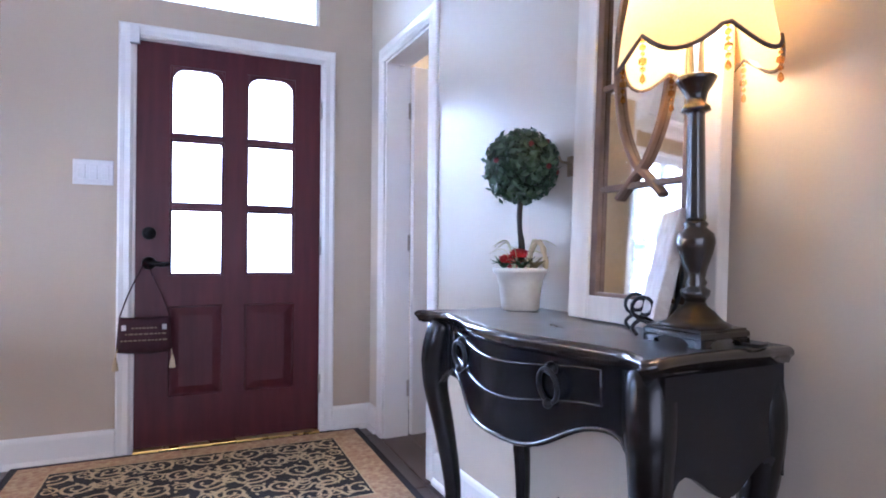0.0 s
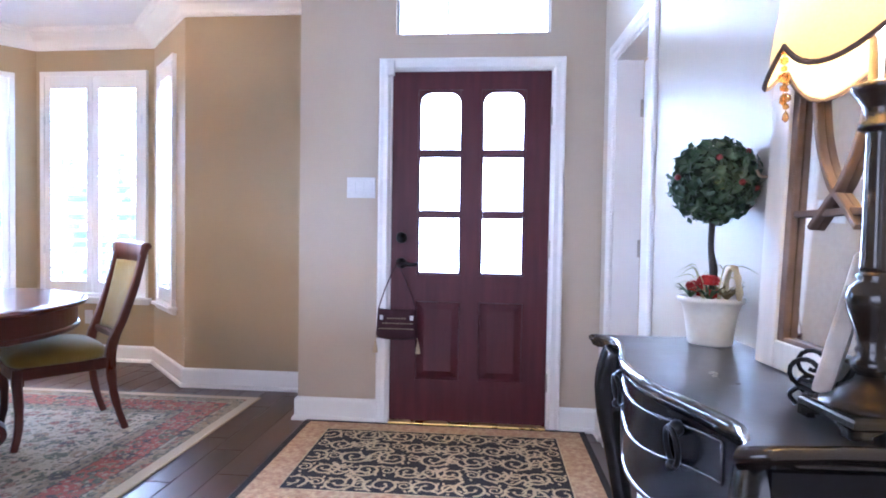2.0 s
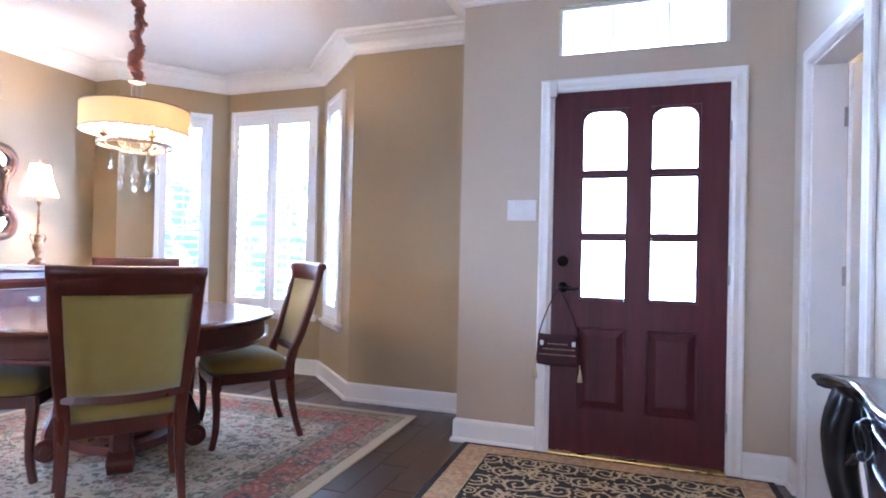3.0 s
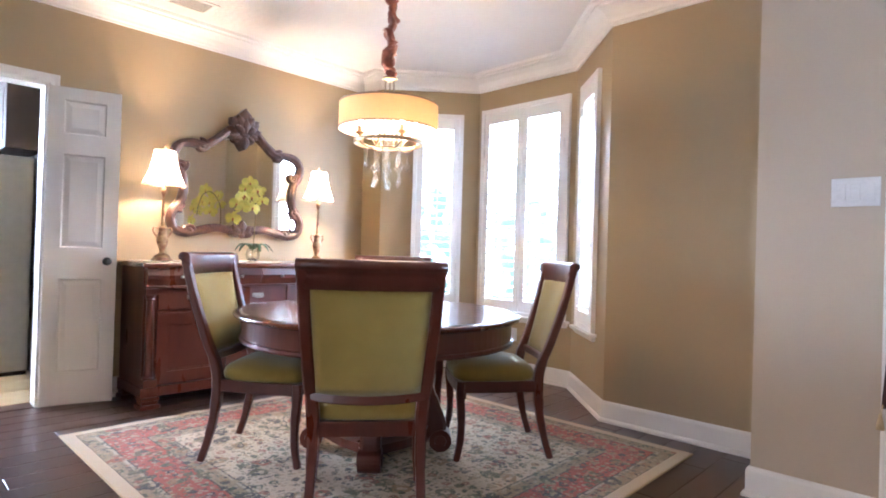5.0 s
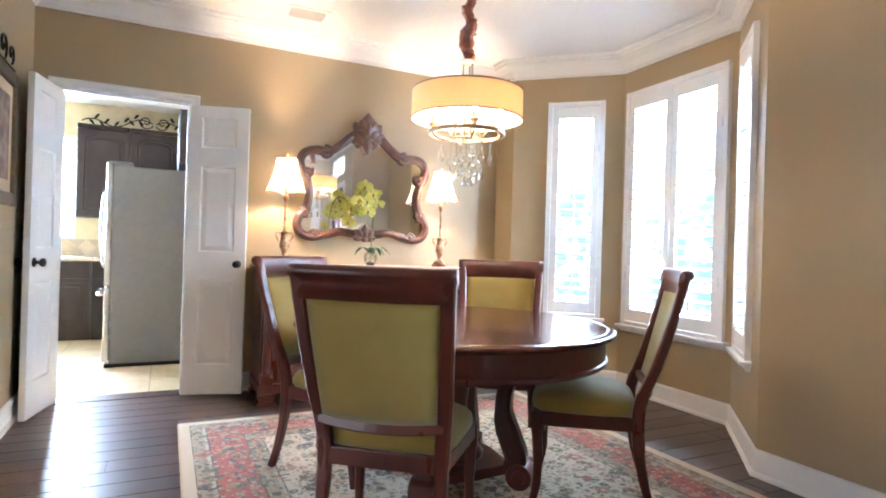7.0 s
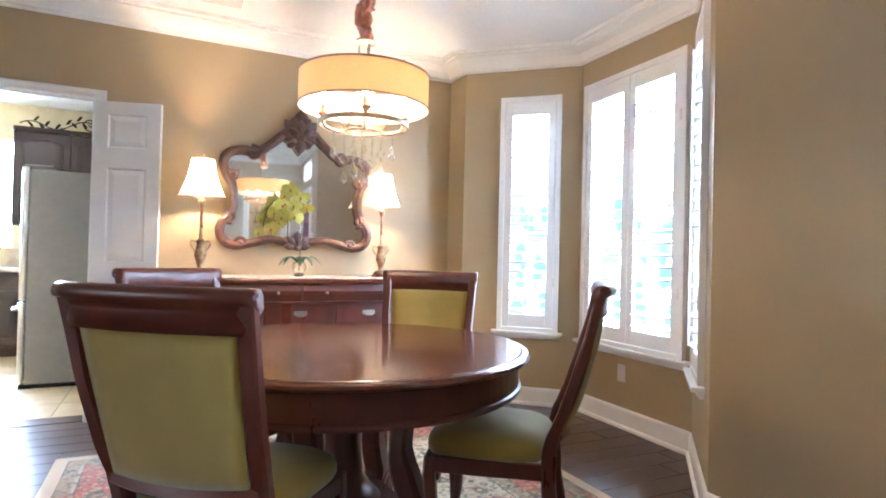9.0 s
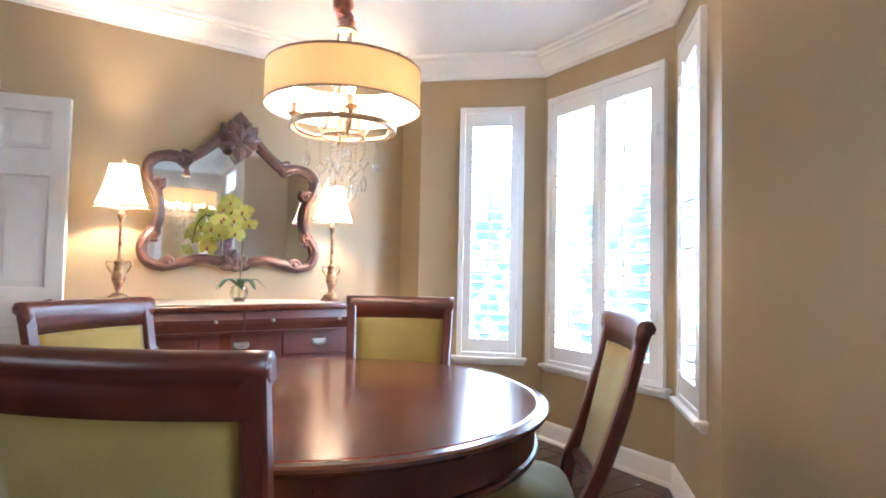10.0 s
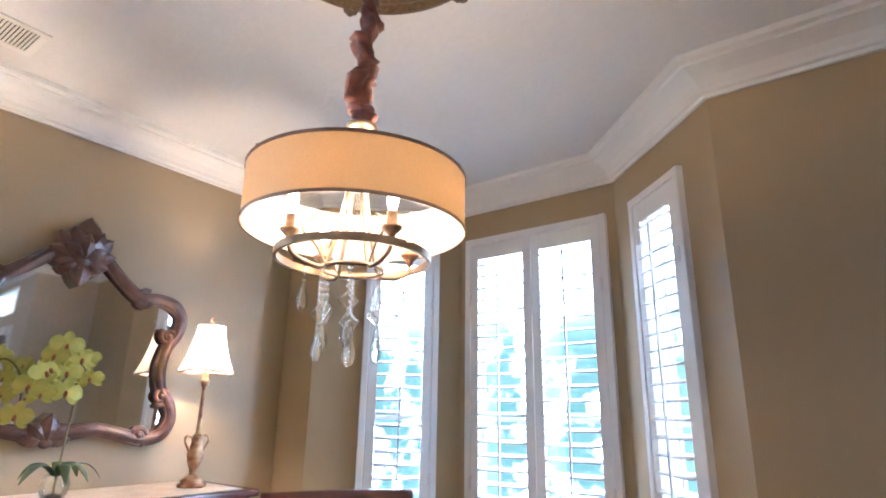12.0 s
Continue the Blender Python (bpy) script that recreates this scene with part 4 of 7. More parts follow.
bm = bmesh.new()
fx, fy = mx - 0.185, my - 0.16
rnd = random.Random(4)
inside = lambda x, y: abs(x) < fx and abs(y) < fy
def add_ribbon(pts, ws):
    run_p, run_w = [], []
    for p, w in zip(pts + [(9, 9)], ws + [0]):
        if inside(*p):
            run_p.append(p), run_w.append(w)
        else:
            if len(run_p) > 2:
                ribbon(bm, run_p, run_w, 0.0112 + 0.0003 * rnd.random())
            run_p, run_w = [], []
for row in range(-2, 3):
    for col in range(-4, 5):
        cx, cy = col * 0.198 + (0.095 if row % 2 else 0), row * 0.150
        hand = 1 if (row + col) % 2 else -1
        big = 0.082 if row % 2 == 0 else 0.070
        n = 34
        ph = 2.6 + 0.9 * math.sin(row * 2.1 + col * 1.7)
        pts = [(cx + hand * big * (1 - 0.8 * i / n) * math.cos(ph + 3.3 * math.pi * i / n), cy + big * (1 - 0.8 * i / n) * math.sin(ph + 3.3 * math.pi * i / n)) for i in range(n + 1)]
        add_ribbon(pts, [0.016 - 0.007 * i / n for i in range(n + 1)])
        # tail that joins the next scroll
        x0, y0 = pts[0]
        tail = [(x0 - hand * 0.10 * t, y0 - 0.055 * math.sin(t * 3.0) * (1 if row % 2 else -1)) for t in [k / 10 for k in range(11)]]
        add_ribbon(tail, [0.014 - 0.006 * k / 10 for k in range(11)])
        for k in range(6):
            i = 3 + k * 5
            ax, ay = pts[i]
            ux, uy = (ax - cx), (ay - cy)
            l = math.hypot(ux, uy) or 1
            s = 0.032 if k % 2 == 0 else 0.024
            lx, ly = ux / l + hand * 0.7 * uy / l, uy / l - hand * 0.7 * ux / l
            leaf = [(ax + lx * s * t, ay + ly * s * t) for t in (0, 0.3, 0.6, 0.85, 1.0)]
            add_ribbon(leaf, [0.008, 0.015, 0.015, 0.009, 0.001])
        bmesh.ops.create_circle(bm, cap_ends=True, radius=0.009, segments=8, matrix=Matrix.Translation((*pts[-1], 0.0116))) if inside(*pts[-1]) and inside(pts[-1][0] + 0.01 * (1 if pts[-1][0] > 0 else -1), pts[-1][1]) else None
        # small counter-curl and leaf spray between the scrolls
        qx, qy = cx + 0.099, cy + 0.004 * hand
        pts2 = [(qx - hand * 0.040 * (1 - 0.78 * i / 24) * math.cos(0.6 + 2.9 * math.pi * i / 24), qy + 0.040 * (1 - 0.78 * i / 24) * math.sin(0.6 + 2.9 * math.pi * i / 24)) for i in range(25)]
        add_ribbon(pts2, [0.012 - 0.005 * i / 24 for i in range(25)])
        for k in range(5):
            ang = 0.5 + k * 1.25 + row
            bx_, by_ = qx + 0.043 * math.cos(ang), qy + 0.043 * math.sin(ang)
            add_ribbon([(bx_ + 0.026 * t * math.cos(ang + 0.6 * hand), by_ + 0.026 * t * math.sin(ang + 0.6 * hand)) for t in (0, 0.3, 0.6, 0.85, 1.0)], [0.006, 0.013, 0.013, 0.008, 0.001])
tagged(part("scroll_pattern", bm, RUGGOLD, er, "gold curling scroll pattern"), kind="stuff")

# ---- dining table ----
TC = (-1.885, 3.35)
TR, TZ = 0.755, 0.765
dt = thing("dining_table", pose(*TC, 0.012, 0, 0, 45), "round polished mahogany pedestal dining table on the oriental rug", "table")
bm = bmesh.new()
z = TZ - 0.012
lathe(bm, [(0, z - 0.034), (TR - 0.05, z - 0.034), (TR - 0.018, z - 0.032), (TR - 0.006, z - 0.026), (TR, z - 0.016), (TR - 0.002, z - 0.008), (TR - 0.012, z - 0.003), (TR - 0.03, z - 0.001), (TR - 0.036, z - 0.0025), (TR - 0.042, z), (0, z)], 96)
part("tabletop", bm, MAHOG_FLAT, dt, smooth=False)
bm = bmesh.new()
lathe(bm, [(TR - 0.10, z - 0.035), (TR - 0.045, z - 0.035), (TR - 0.045, z - 0.125), (TR - 0.036, z - 0.130), (TR - 0.034, z - 0.140), (TR - 0.04, z - 0.150), (TR - 0.10, z - 0.152)], 96)
part("apron", bm, MAHOG, dt)
bm = bmesh.new()
lathe(bm, [(0, 0.10), (0.15, 0.10), (0.16, 0.13), (0.12, 0.17), (0.085, 0.22), (0.075, 0.36), (0.09, 0.48), (0.13, 0.55), (0.20, 0.575), (0.34, 0.585), (0.34, 0.605), (0, 0.605)], 32)
part("pedestal", bm, MAHOG, dt, smooth=True)
part("base_platform", prism(bmesh.new(), [(0.30 * math.cos(a) * (0.78 if k % 2 else 1), 0.30 * math.sin(a) * (0.78 if k % 2 else 1)) for k, a in enumerate([i * math.pi / 4 for i in range(8)])], 0.06, 0.105), MAHOG, dt)
for k in range(4):
    a = k * math.pi / 2
    side = (-math.sin(a), math.cos(a), 0)
    P2 = lambda r, zz: (r * math.cos(a), r * math.sin(a), zz)
    bm = bmesh.new()
    bar(bm, smooth_path([P2(0.30, 0.60), P2(0.285, 0.52), P2(0.262, 0.42), P2(0.262, 0.32), P2(0.295, 0.22), P2(0.325, 0.14), P2(0.31, 0.07)]), 0.10, [0.075] * 6 + [0.07] * 8 + [0.078, 0.085, 0.09, 0.095] + [0.10] * 13, side)
    leg = part("leg", bm, MAHOG, dt)
    bm = bmesh.new()
    lathe(bm, [(0, -0.062), (0.030, -0.062), (0.032, -0.056), (0.058, -0.056), (0.060, -0.052), (0.060, 0.052), (0.058, 0.056), (0.032, 0.056), (0.030, 0.062), (0, 0.062)], 20)
    part("scroll_foot", bm, MAHOG, dt, m=Matrix.Translation(P2(0.345, 0.062)) @ Matrix.Rotation(a, 4, "Z") @ Matrix.Rotation(math.pi / 2, 4, "X"))


# ---- dining chairs ----
def dining_chair(m, label):
    ch = thing("dining_chair", m, label, "chair", "chairs round the dining table")
    for s in (-1, 1):
        bm = bmesh.new()
        bar(bm, smooth_path([(s * 0.250, -0.012, 1.022), (s * 0.246, 0.004, 0.97), (s * 0.238, 0.045, 0.80), (s * 0.226, 0.100, 0.62), (s * 0.214, 0.145, 0.50), (s * 0.208, 0.160, 0.40), (s * 0.208, 0.150, 0.25), (s * 0.212, 0.125, 0.12), (s * 0.217, 0.088, 0.0)], 4),
            [0.046] * 12 + [0.050] * 9 + [0.042] * 4 + [0.036] * 4 + [0.032] * 4, [0.034] * 8 + [0.040] * 8 + [0.050] * 8 + [0.040] * 4 + [0.034] * 5)
        part("rear_leg", bm, MAHOG, ch)
    # top rail, bowed and rolled over at the back
    bm = bmesh.new()
    bow = lambda x: -0.030 * (1 - (x / 0.25) ** 2)
    xs = [-0.272 + 0.544 * i / 16 for i in range(17)]
    prof = [(0.016, 0.925), (0.018, 0.985), (0.016, 1.018), (0.006, 1.032), (-0.012, 1.036), (-0.030, 1.030), (-0.038, 1.014), (-0.034, 1.000), (-0.020, 0.994), (-0.012, 0.975), (-0.012, 0.925)]
    rings = []
    for x in xs:
        e = max(0.0, (abs(x) - 0.235) / 0.037)
        rings.append([bm.verts.new((x, bow(x) + y + (0.055 * (1.03 - zz)), max(zz, 0.925 + 0.062 * (e > 0.3)) if e else zz)) for y, zz in prof])
    for a, b in zip(rings, rings[1:]):
        for j in range(len(prof)):
            bm.faces.new((a[j], a[(j + 1) % len(prof)], b[(j + 1) % len(prof)], b[j]))
    bm.faces.new(rings[0][::-1]), bm.faces.new(rings[-1])
    part("top_rail", bm, MAHOG, ch, smooth=True)
    # lower back rail
    bm = bmesh.new()
    bar(bm, [(-0.215 + 0.43 * i / 10, 0.129 - 0.028 * (1 - ((i - 5) / 5) ** 2), 0.516 - 0.012 * (1 - ((i - 5) / 5) ** 2)) for i in range(11)], 0.042, 0.026, (0, 0.2, 0.98))
    part("lower_rail", bm, MAHOG, ch)
    # upholstered back panel, bowed, padded on both faces
    bm = bmesh.new()
    grid = {}
    nx, nz = 12, 12
    for f in (0, 1):
        for i in range(nx + 1):
            for j in range(nz + 1):
                u, v = i / nx * 2 - 1, j / nz
                half = 0.197 + 0.024 * v
                x = u * half
                zz = 0.530 + v * 0.400 - 0.010 * (1 - u * u) * (1 - v)
                yc = 0.117 - 0.115 * v + 0.012 * v * v + bow(x) * (0.9 + 0.1 * v)
                puff = 0.018 * (1 - u ** 4) * (1 - (2 * v - 1) ** 4) + 0.004
                grid[f, i, j] = bm.verts.new((x, yc + (puff * 1.4 if f else -puff * 0.9), zz))
    for f in (0, 1):
        for i in range(nx):
            for j in range(nz):
                bm.faces.new((grid[f, i, j], grid[f, i + 1, j], grid[f, i + 1, j + 1], grid[f, i, j + 1]))
    rim = [(i, 0) for i in range(nx)] + [(nx, j) for j in range(nz)] + [(i, nz) for i in range(nx, 0, -1)] + [(0, j) for j in range(nz, 0, -1)]
    for a, b in zip(rim, rim[1:] + rim[:1]):
        bm.faces.new((grid[0, *a], grid[0, *b], grid[1, *b], grid[1, *a]))
    part("backrest", bm, GREEN, ch, "olive green upholstered back panel", True)
    # seat cushion
    bm = bmesh.new()
    nr = 40
    def rim_pt(k, s):
        a = 2 * math.pi * k / nr
        c, d = math.cos(a), math.sin(a)
        ex = abs(c) ** 0.42 * (1 if c > 0 else -1)
        dy = abs(d) ** 0.42 * (1 if d > 0 else -1)
        half = 0.228 + 0.027 * (dy + 1) / 2
        return ex * half * s, 0.385 + dy * 0.225 * s
    prof = [(0.97, 0.406), (1.0, 0.42), (1.005, 0.438), (0.985, 0.455), (0.93, 0.470), (0.80, 0.487), (0.6, 0.499), (0.35, 0.506), (0.12, 0.508)]
    rings = [[bm.verts.new((*rim_pt(k, s), zz)) for k in range(nr)] for s, zz in prof]
    for a, b in zip(rings, rings[1:]):
        for k in range(nr):
            bm.faces.new((a[k], a[(k + 1) % nr], b[(k + 1) % nr], b[k]))
    bm.faces.new(rings[0][::-1]), bm.faces.new(rings[-1])
    part("seat", bm, GREEN, ch, "olive green upholstered seat", True)
    # seat frame
    bm = bmesh.new()
    box(bm, -0.205, 0.148, 0.348, 0.205, 0.178, 0.408, 0.004)
    bar(bm, [(-0.24 + 0.48 * i / 10, 0.582 + 0.016 * (1 - ((i - 5) / 5) ** 2), 0.378) for i in range(11)], 0.060, 0.026, (0, 0, 1))
    for s in (-1, 1):
        bar(bm, [(s * 0.209, 0.17, 0.378), (s * 0.238, 0.57, 0.378)], 0.060, 0.026, (0, 0, 1))
    part("seat_frame", bm, MAHOG, ch)
    for s in (-1, 1):
        bm = bmesh.new()
        bar(bm, smooth_path([(s * 0.232, 0.575, 0.406), (s * 0.234, 0.578, 0.33), (s * 0.230, 0.570, 0.22), (s * 0.232, 0.572, 0.10), (s * 0.240, 0.592, 0.0)], 4), [0.046] * 5 + [0.042] * 4 + [0.036] * 4 + [0.032] * 4, [0.046] * 5 + [0.042] * 4 + [0.036] * 4 + [0.032] * 4)
        box(bm, s * 0.19, 0.545, 0.313, s * 0.232, 0.585, 0.352, 0.008)
        part("front_leg", bm, MAHOG, ch)
    return ch


def chair_pose(mid, face):
    return pose(mid[0], mid[1], 0.0125, 0, 0, math.degrees(math.atan2(face[1], face[0])) - 90)


master = dining_chair(chair_pose((-1.118, 2.659), (-0.778, 0.628)), "mahogany dining chair with olive green upholstery, pulled out")
for mid, face in (((-2.527, 2.698), (0.781, 0.625)), ((-2.567, 4.035), (0.826, -0.564)), ((-1.275, 4.145), (-0.64, -0.768))):
    tagged(copy_thing(master, chair_pose(mid, face)), "mahogany dining chair with olive green upholstery at the table")

# ---- sideboard ----
SX, SY0, SY1, SH = -3.945, 2.655, 4.335, 0.962
sb = thing("sideboard", pose(SX, SY0, 0), "long mahogany sideboard with drawers and corner columns", "sideboard")
L, D = SY1 - SY0, 0.515
part("body", boxes((0.01, 0.035, 0.10, D - 0.075, L - 0.035, SH - 0.035)), MAHOG, sb)
part("top", boxes((0.0, 0.0, SH - 0.035, D + 0.015, L, SH), bevel=0.011), MAHOG_FLAT, sb)
# ogee frieze behind the upper drawers
fr0, fr1 = SH - 0.155, SH - 0.036


def ogee_front(y0, y1, z0, z1, x):
    bm = bmesh.new()
    prof = [(0.0, z0), (0.020, z0), (0.030, z0 + 0.02), (0.042, z0 + 0.045), (0.046, z0 + 0.07), (0.040, z1 - 0.02), (0.036, z1), (0.0, z1)]
    ends = [[bm.verts.new((x + o, yy, zz)) for o, zz in prof] for yy in (y0, y1)]
    k = len(prof)
    for j in range(k):
        bm.faces.new((ends[0][j], ends[0][(j + 1) % k], ends[1][(j + 1) % k], ends[1][j]))
    bm.faces.new(ends[0][::-1]), bm.faces.new(ends[1])
    return bm


def small_knob(parent, x, y, zz):
    bm = bmesh.new()
    lathe(bm, [(0, 0), (0.009, 0), (0.006, 0.006), (0.010, 0.014), (0.011, 0.020), (0, 0.024)], 12)
    part("knob", bm, PEWTER, parent, "pewter knob", True, pose(x, y, zz, 0, 90, 0))


def bail(parent, x, y, zz):
    bm = boxes((x, y - 0.045, zz - 0.012, x + 0.004, y + 0.045, zz + 0.016), bevel=0.002)
    tube(bm, smooth_path([(x + 0.004, y - 0.034, zz + 0.006), (x + 0.016, y - 0.036, zz - 0.004), (x + 0.018, y - 0.02, zz - 0.016), (x + 0.018, y + 0.02, zz - 0.016), (x + 0.016, y + 0.036, zz - 0.004), (x + 0.004, y + 0.034, zz + 0.006)]), 0.0045, 6)
    part("handle", bm, PEWTER, parent, "pewter bail handle")


inner0, inner1 = 0.035, L - 0.035
mid = (inner0 + inner1) / 2
for y0, y1 in ((inner0, mid - 0.003), (mid + 0.003, inner1)):
    dr = part("drawer", ogee_front(y0, y1, fr0, fr1, D - 0.05), MAHOG, sb)
    for k in (0.27, 0.80) if y0 < mid - 0.1 else (0.20, 0.73):
        small_knob(dr, D - 0.006, y0 + (y1 - y0) * k, fr0 + 0.06)
b0, b1 = 0.115, L - 0.115
bw = (b1 - b0) / 3
for k in range(3):
    y0, y1 = b0 + k * bw + 0.006, b0 + (k + 1) * bw - 0.006
    dr = part("drawer", boxes((D - 0.09, y0, fr0 - 0.165, D - 0.062, y1, fr0 - 0.018), bevel=0.006), MAHOG, sb)
    bail(dr, D - 0.062, (y0 + y1) / 2, fr0 - 0.085)
    bm = bmesh.new()
    zt, zb = fr0 - 0.185, 0.145
    grid_solid(bm, [y0, y0 + 0.07, y1 - 0.07, y1], [zb, zb + 0.08, zt - 0.08, zt], lambda u, v: y0 + 0.07 < u < y1 - 0.07 and zb + 0.08 < v < zt - 0.08, lambda u, v, s: (D - 0.064 - 0.024 * s, u, v))
    box(bm, D - 0.085, y0 + 0.07, zb + 0.08, D - 0.076, y1 - 0.07, zt - 0.08)
    for a in ((y0 + 0.07, zb + 0.08, y1 - 0.07, zb + 0.092), (y0 + 0.07, zt - 0.092, y1 - 0.07, zt - 0.08), (y0 + 0.07, zb + 0.092, y0 + 0.082, zt - 0.092), (y1 - 0.082, zb + 0.092, y1 - 0.07, zt - 0.092)):
        box(bm, D - 0.078, a[0], a[1], D - 0.068, a[2], a[3], 0.003)
    part("door", bm, MAHOG, sb)
part("frieze_rail", boxes((D - 0.075, 0.03, fr0 - 0.016, D - 0.02, L - 0.03, fr0 - 0.001), bevel=0.005), MAHOG, sb)
part("plinth", boxes((0.02, 0.02, 0.075, D - 0.03, L - 0.02, 0.14), bevel=0.006), MAHOG, sb)
for yy in (0.075, L - 0.075):
    bm = boxes((D - 0.105, yy - 0.042, 0.141, D - 0.022, yy + 0.042, 0.19), (D - 0.105, yy - 0.042, fr0 - 0.06, D - 0.022, yy + 0.042, fr0 - 0.017), bevel=0.004)
    lathe(bm, [(0.036, 0.19), (0.038, 0.205), (0.030, 0.215), (0.032, 0.225), (0.0275, 0.24), (0.0265, 0.45), (0.024, fr0 - 0.10), (0.029, fr0 - 0.09), (0.025, fr0 - 0.08), (0.034, fr0 - 0.06)], 20, (D - 0.062, yy))
    part("column", bm, MAHOG, sb)
for xx, yy in ((D - 0.062, 0.075), (D - 0.062, L - 0.075), (0.08, 0.075), (0.08, L - 0.075)):
    bm = boxes((xx - 0.062, yy - 0.062, 0.0, xx + 0.062, yy + 0.062, 0.03), (xx - 0.05, yy - 0.05, 0.03, xx + 0.05, yy + 0.05, 0.055), (xx - 0.057, yy - 0.057, 0.055, xx + 0.057, yy + 0.057, 0.076), bevel=0.007)
    part("foot", bm, MAHOG, sb)
# linen runner with a scalloped edge
out = []
for k in range(60):
    t = k / 60
    out.append((-3.925 + 0.47 + 0.010 * abs(math.sin(t * 60 * math.pi / 3)), SY0 + 0.05 + t * (L - 0.10)))
out += [(-3.925, SY1 - 0.05), (-3.925, SY0 + 0.05)]
tagged(part("table_runner", prism(bmesh.new(), out, SH + 0.001, SH + 0.005), RUNNER), "cream linen runner with a scalloped edge on the sideboard", "runner")


# ---- buffet lamps ----
def lamp_light(parent, z, watts, radius=0.025, col=(1.0, 0.69, 0.39)):
    lt = bpy.data.lights.new("lamp_light", "POINT")
    lt.energy, lt.shadow_soft_size, lt.color = watts, radius, col
    o = new("lamp_light", lt)
    o.parent, o.location = parent, (0, 0, z)


def buffet_lamp(x, y):
    lp = thing("table_lamp", pose(x, y, SH + 0.0055), "lit table lamp with cream bell shade on a bronze urn base", "lamp", "sideboard lamps")
    bm = bmesh.new()
    sq = lambda a: 1 + 0.16 * abs(math.cos(2 * a)) ** 0.7
    lathe(bm, [(0, 0), (0.058, 0), (0.060, 0.012), (0.046, 0.022), (0.050, 0.030), (0.034, 0.042), (0.022, 0.055)], 24, squash=sq)
    part("base", bm, LAMPGOLD, lp, smooth=True)
    bm = bmesh.new()
    lathe(bm, [(0.020, 0.05), (0.016, 0.065), (0.022, 0.085), (0.036, 0.125), (0.038, 0.150), (0.030, 0.180), (0.024, 0.205), (0.029, 0.222), (0.031, 0.230), (0.020, 0.236), (0.012, 0.245)], 20)
    for s in (-1, 1):
        tube(bm, smooth_path([(0, s * 0.030, 0.225), (0, s * 0.052, 0.235), (0, s * 0.062, 0.215), (0, s * 0.052, 0.19), (0, s * 0.035, 0.165)]), 0.006, 6)
    part("urn", bm, LAMPGOLD, lp, smooth=True)
    bm = bmesh.new()
    lathe(bm, [(0.012, 0.24), (0.0105, 0.28), (0.009, 0.46), (0.016, 0.475), (0.022, 0.492), (0.024, 0.500), (0.013, 0.505), (0.0125, 0.555), (0, 0.556)], 16)
    part("stem", bm, LAMPGOLD, lp, smooth=True)
    bm = bmesh.new()
    cut = lambda a: 1 + 0.05 * math.cos(4 * a)
    n, prof = 32, [(0.133, 0.548), (0.120, 0.572), (0.103, 0.615), (0.088, 0.665), (0.076, 0.715), (0.068, 0.775)]
    rings = [[bm.verts.new((r * cut(2 * math.pi * i / n) * math.cos(2 * math.pi * i / n), r * cut(2 * math.pi * i / n) * math.sin(2 * math.pi * i / n), z - (0.012 * (1 - abs(math.sin(4 * math.pi * i / n))) if k == 0 else 0))) for i in range(n)] for k, (r, z) in enumerate(prof)]
    for a, b in zip(rings, rings[1:]):
        for i in range(n):
            bm.faces.new((a[i], a[(i + 1) % n], b[(i + 1) % n], b[i]))
    part("shade", bm, SHADE, lp, "cream bell-shaped cloth shade", True)
    for r, zz, t in ((0.1345, 0.546, 0.005), (0.069, 0.775, 0.0035)):
        bm = bmesh.new()
        tube(bm, [(r * cut(a) * math.cos(a), r * cut(a) * math.sin(a), zz - (0.012 * (1 - abs(math.sin(2 * a))) if zz < 0.6 else 0)) for a in [i * math.pi / 16 for i in range(32)]], t, 6, closed=True)
        part("shade_trim", bm, SHADEBAND, lp, "taupe braid")
    bm = bmesh.new()
    bmesh.ops.create_uvsphere(bm, u_segments=12, v_segments=8, radius=0.024, matrix=Matrix.Translation((0, 0, 0.61)))
    part("bulb", bm, BULB, lp, smooth=True)
    bm = bmesh.new()
    tube(bm, [(0, -0.067, 0.774), (0, 0.067, 0.774)], 0.002, 5)
    lathe(bm, [(0.003, 0.774), (0.004, 0.79), (0.010, 0.797), (0.011, 0.806), (0.005, 0.815), (0, 0.819)], 12)
    part("finial", bm, LAMPGOLD, lp)
    lamp_light(lp, 0.64, BUFFET_W)


buffet_lamp(-3.70, 2.868)
buffet_lamp(-3.66, 4.120)

# ---- carved wall mirror ----
MY = 3.54
half_line = [(0.0, 2.045), (0.10, 2.025), (0.20, 1.94), (0.30, 1.868), (0.40, 1.872), (0.485, 1.85), (0.532, 1.785), (0.515, 1.70), (0.472, 1.62), (0.456, 1.52), (0.475, 1.42), (0.528, 1.345), (0.545, 1.27), (0.505, 1.20), (0.42, 1.176), (0.32, 1.198), (0.20, 1.226), (0.10, 1.212), (0.0, 1.20)]
right = smooth_path([(0, a, b) for a, b in half_line], 4)
loop = right + [Vector((0, -p.y, p.z)) for p in right[-2:0:-1]]
mr = thing("wall_mirror", pose(-3.927, MY, 0, 0, 0, -2.0), "large carved walnut cartouche mirror hung over the sideboard", "mirror")
bm = bmesh.new()
bm.faces.new([bm.verts.new((0.014, p.y, p.z)) for p in loop])
part("mirror_glass", bm, MIRROR, mr, "silvered mirror glass")
bm = bmesh.new()
bm.faces.new([bm.verts.new((0.004, p.y, p.z)) for p in loop])
part("backing", bm, FRAMEWOOD, mr)
bm = bmesh.new()
n = len(loop)
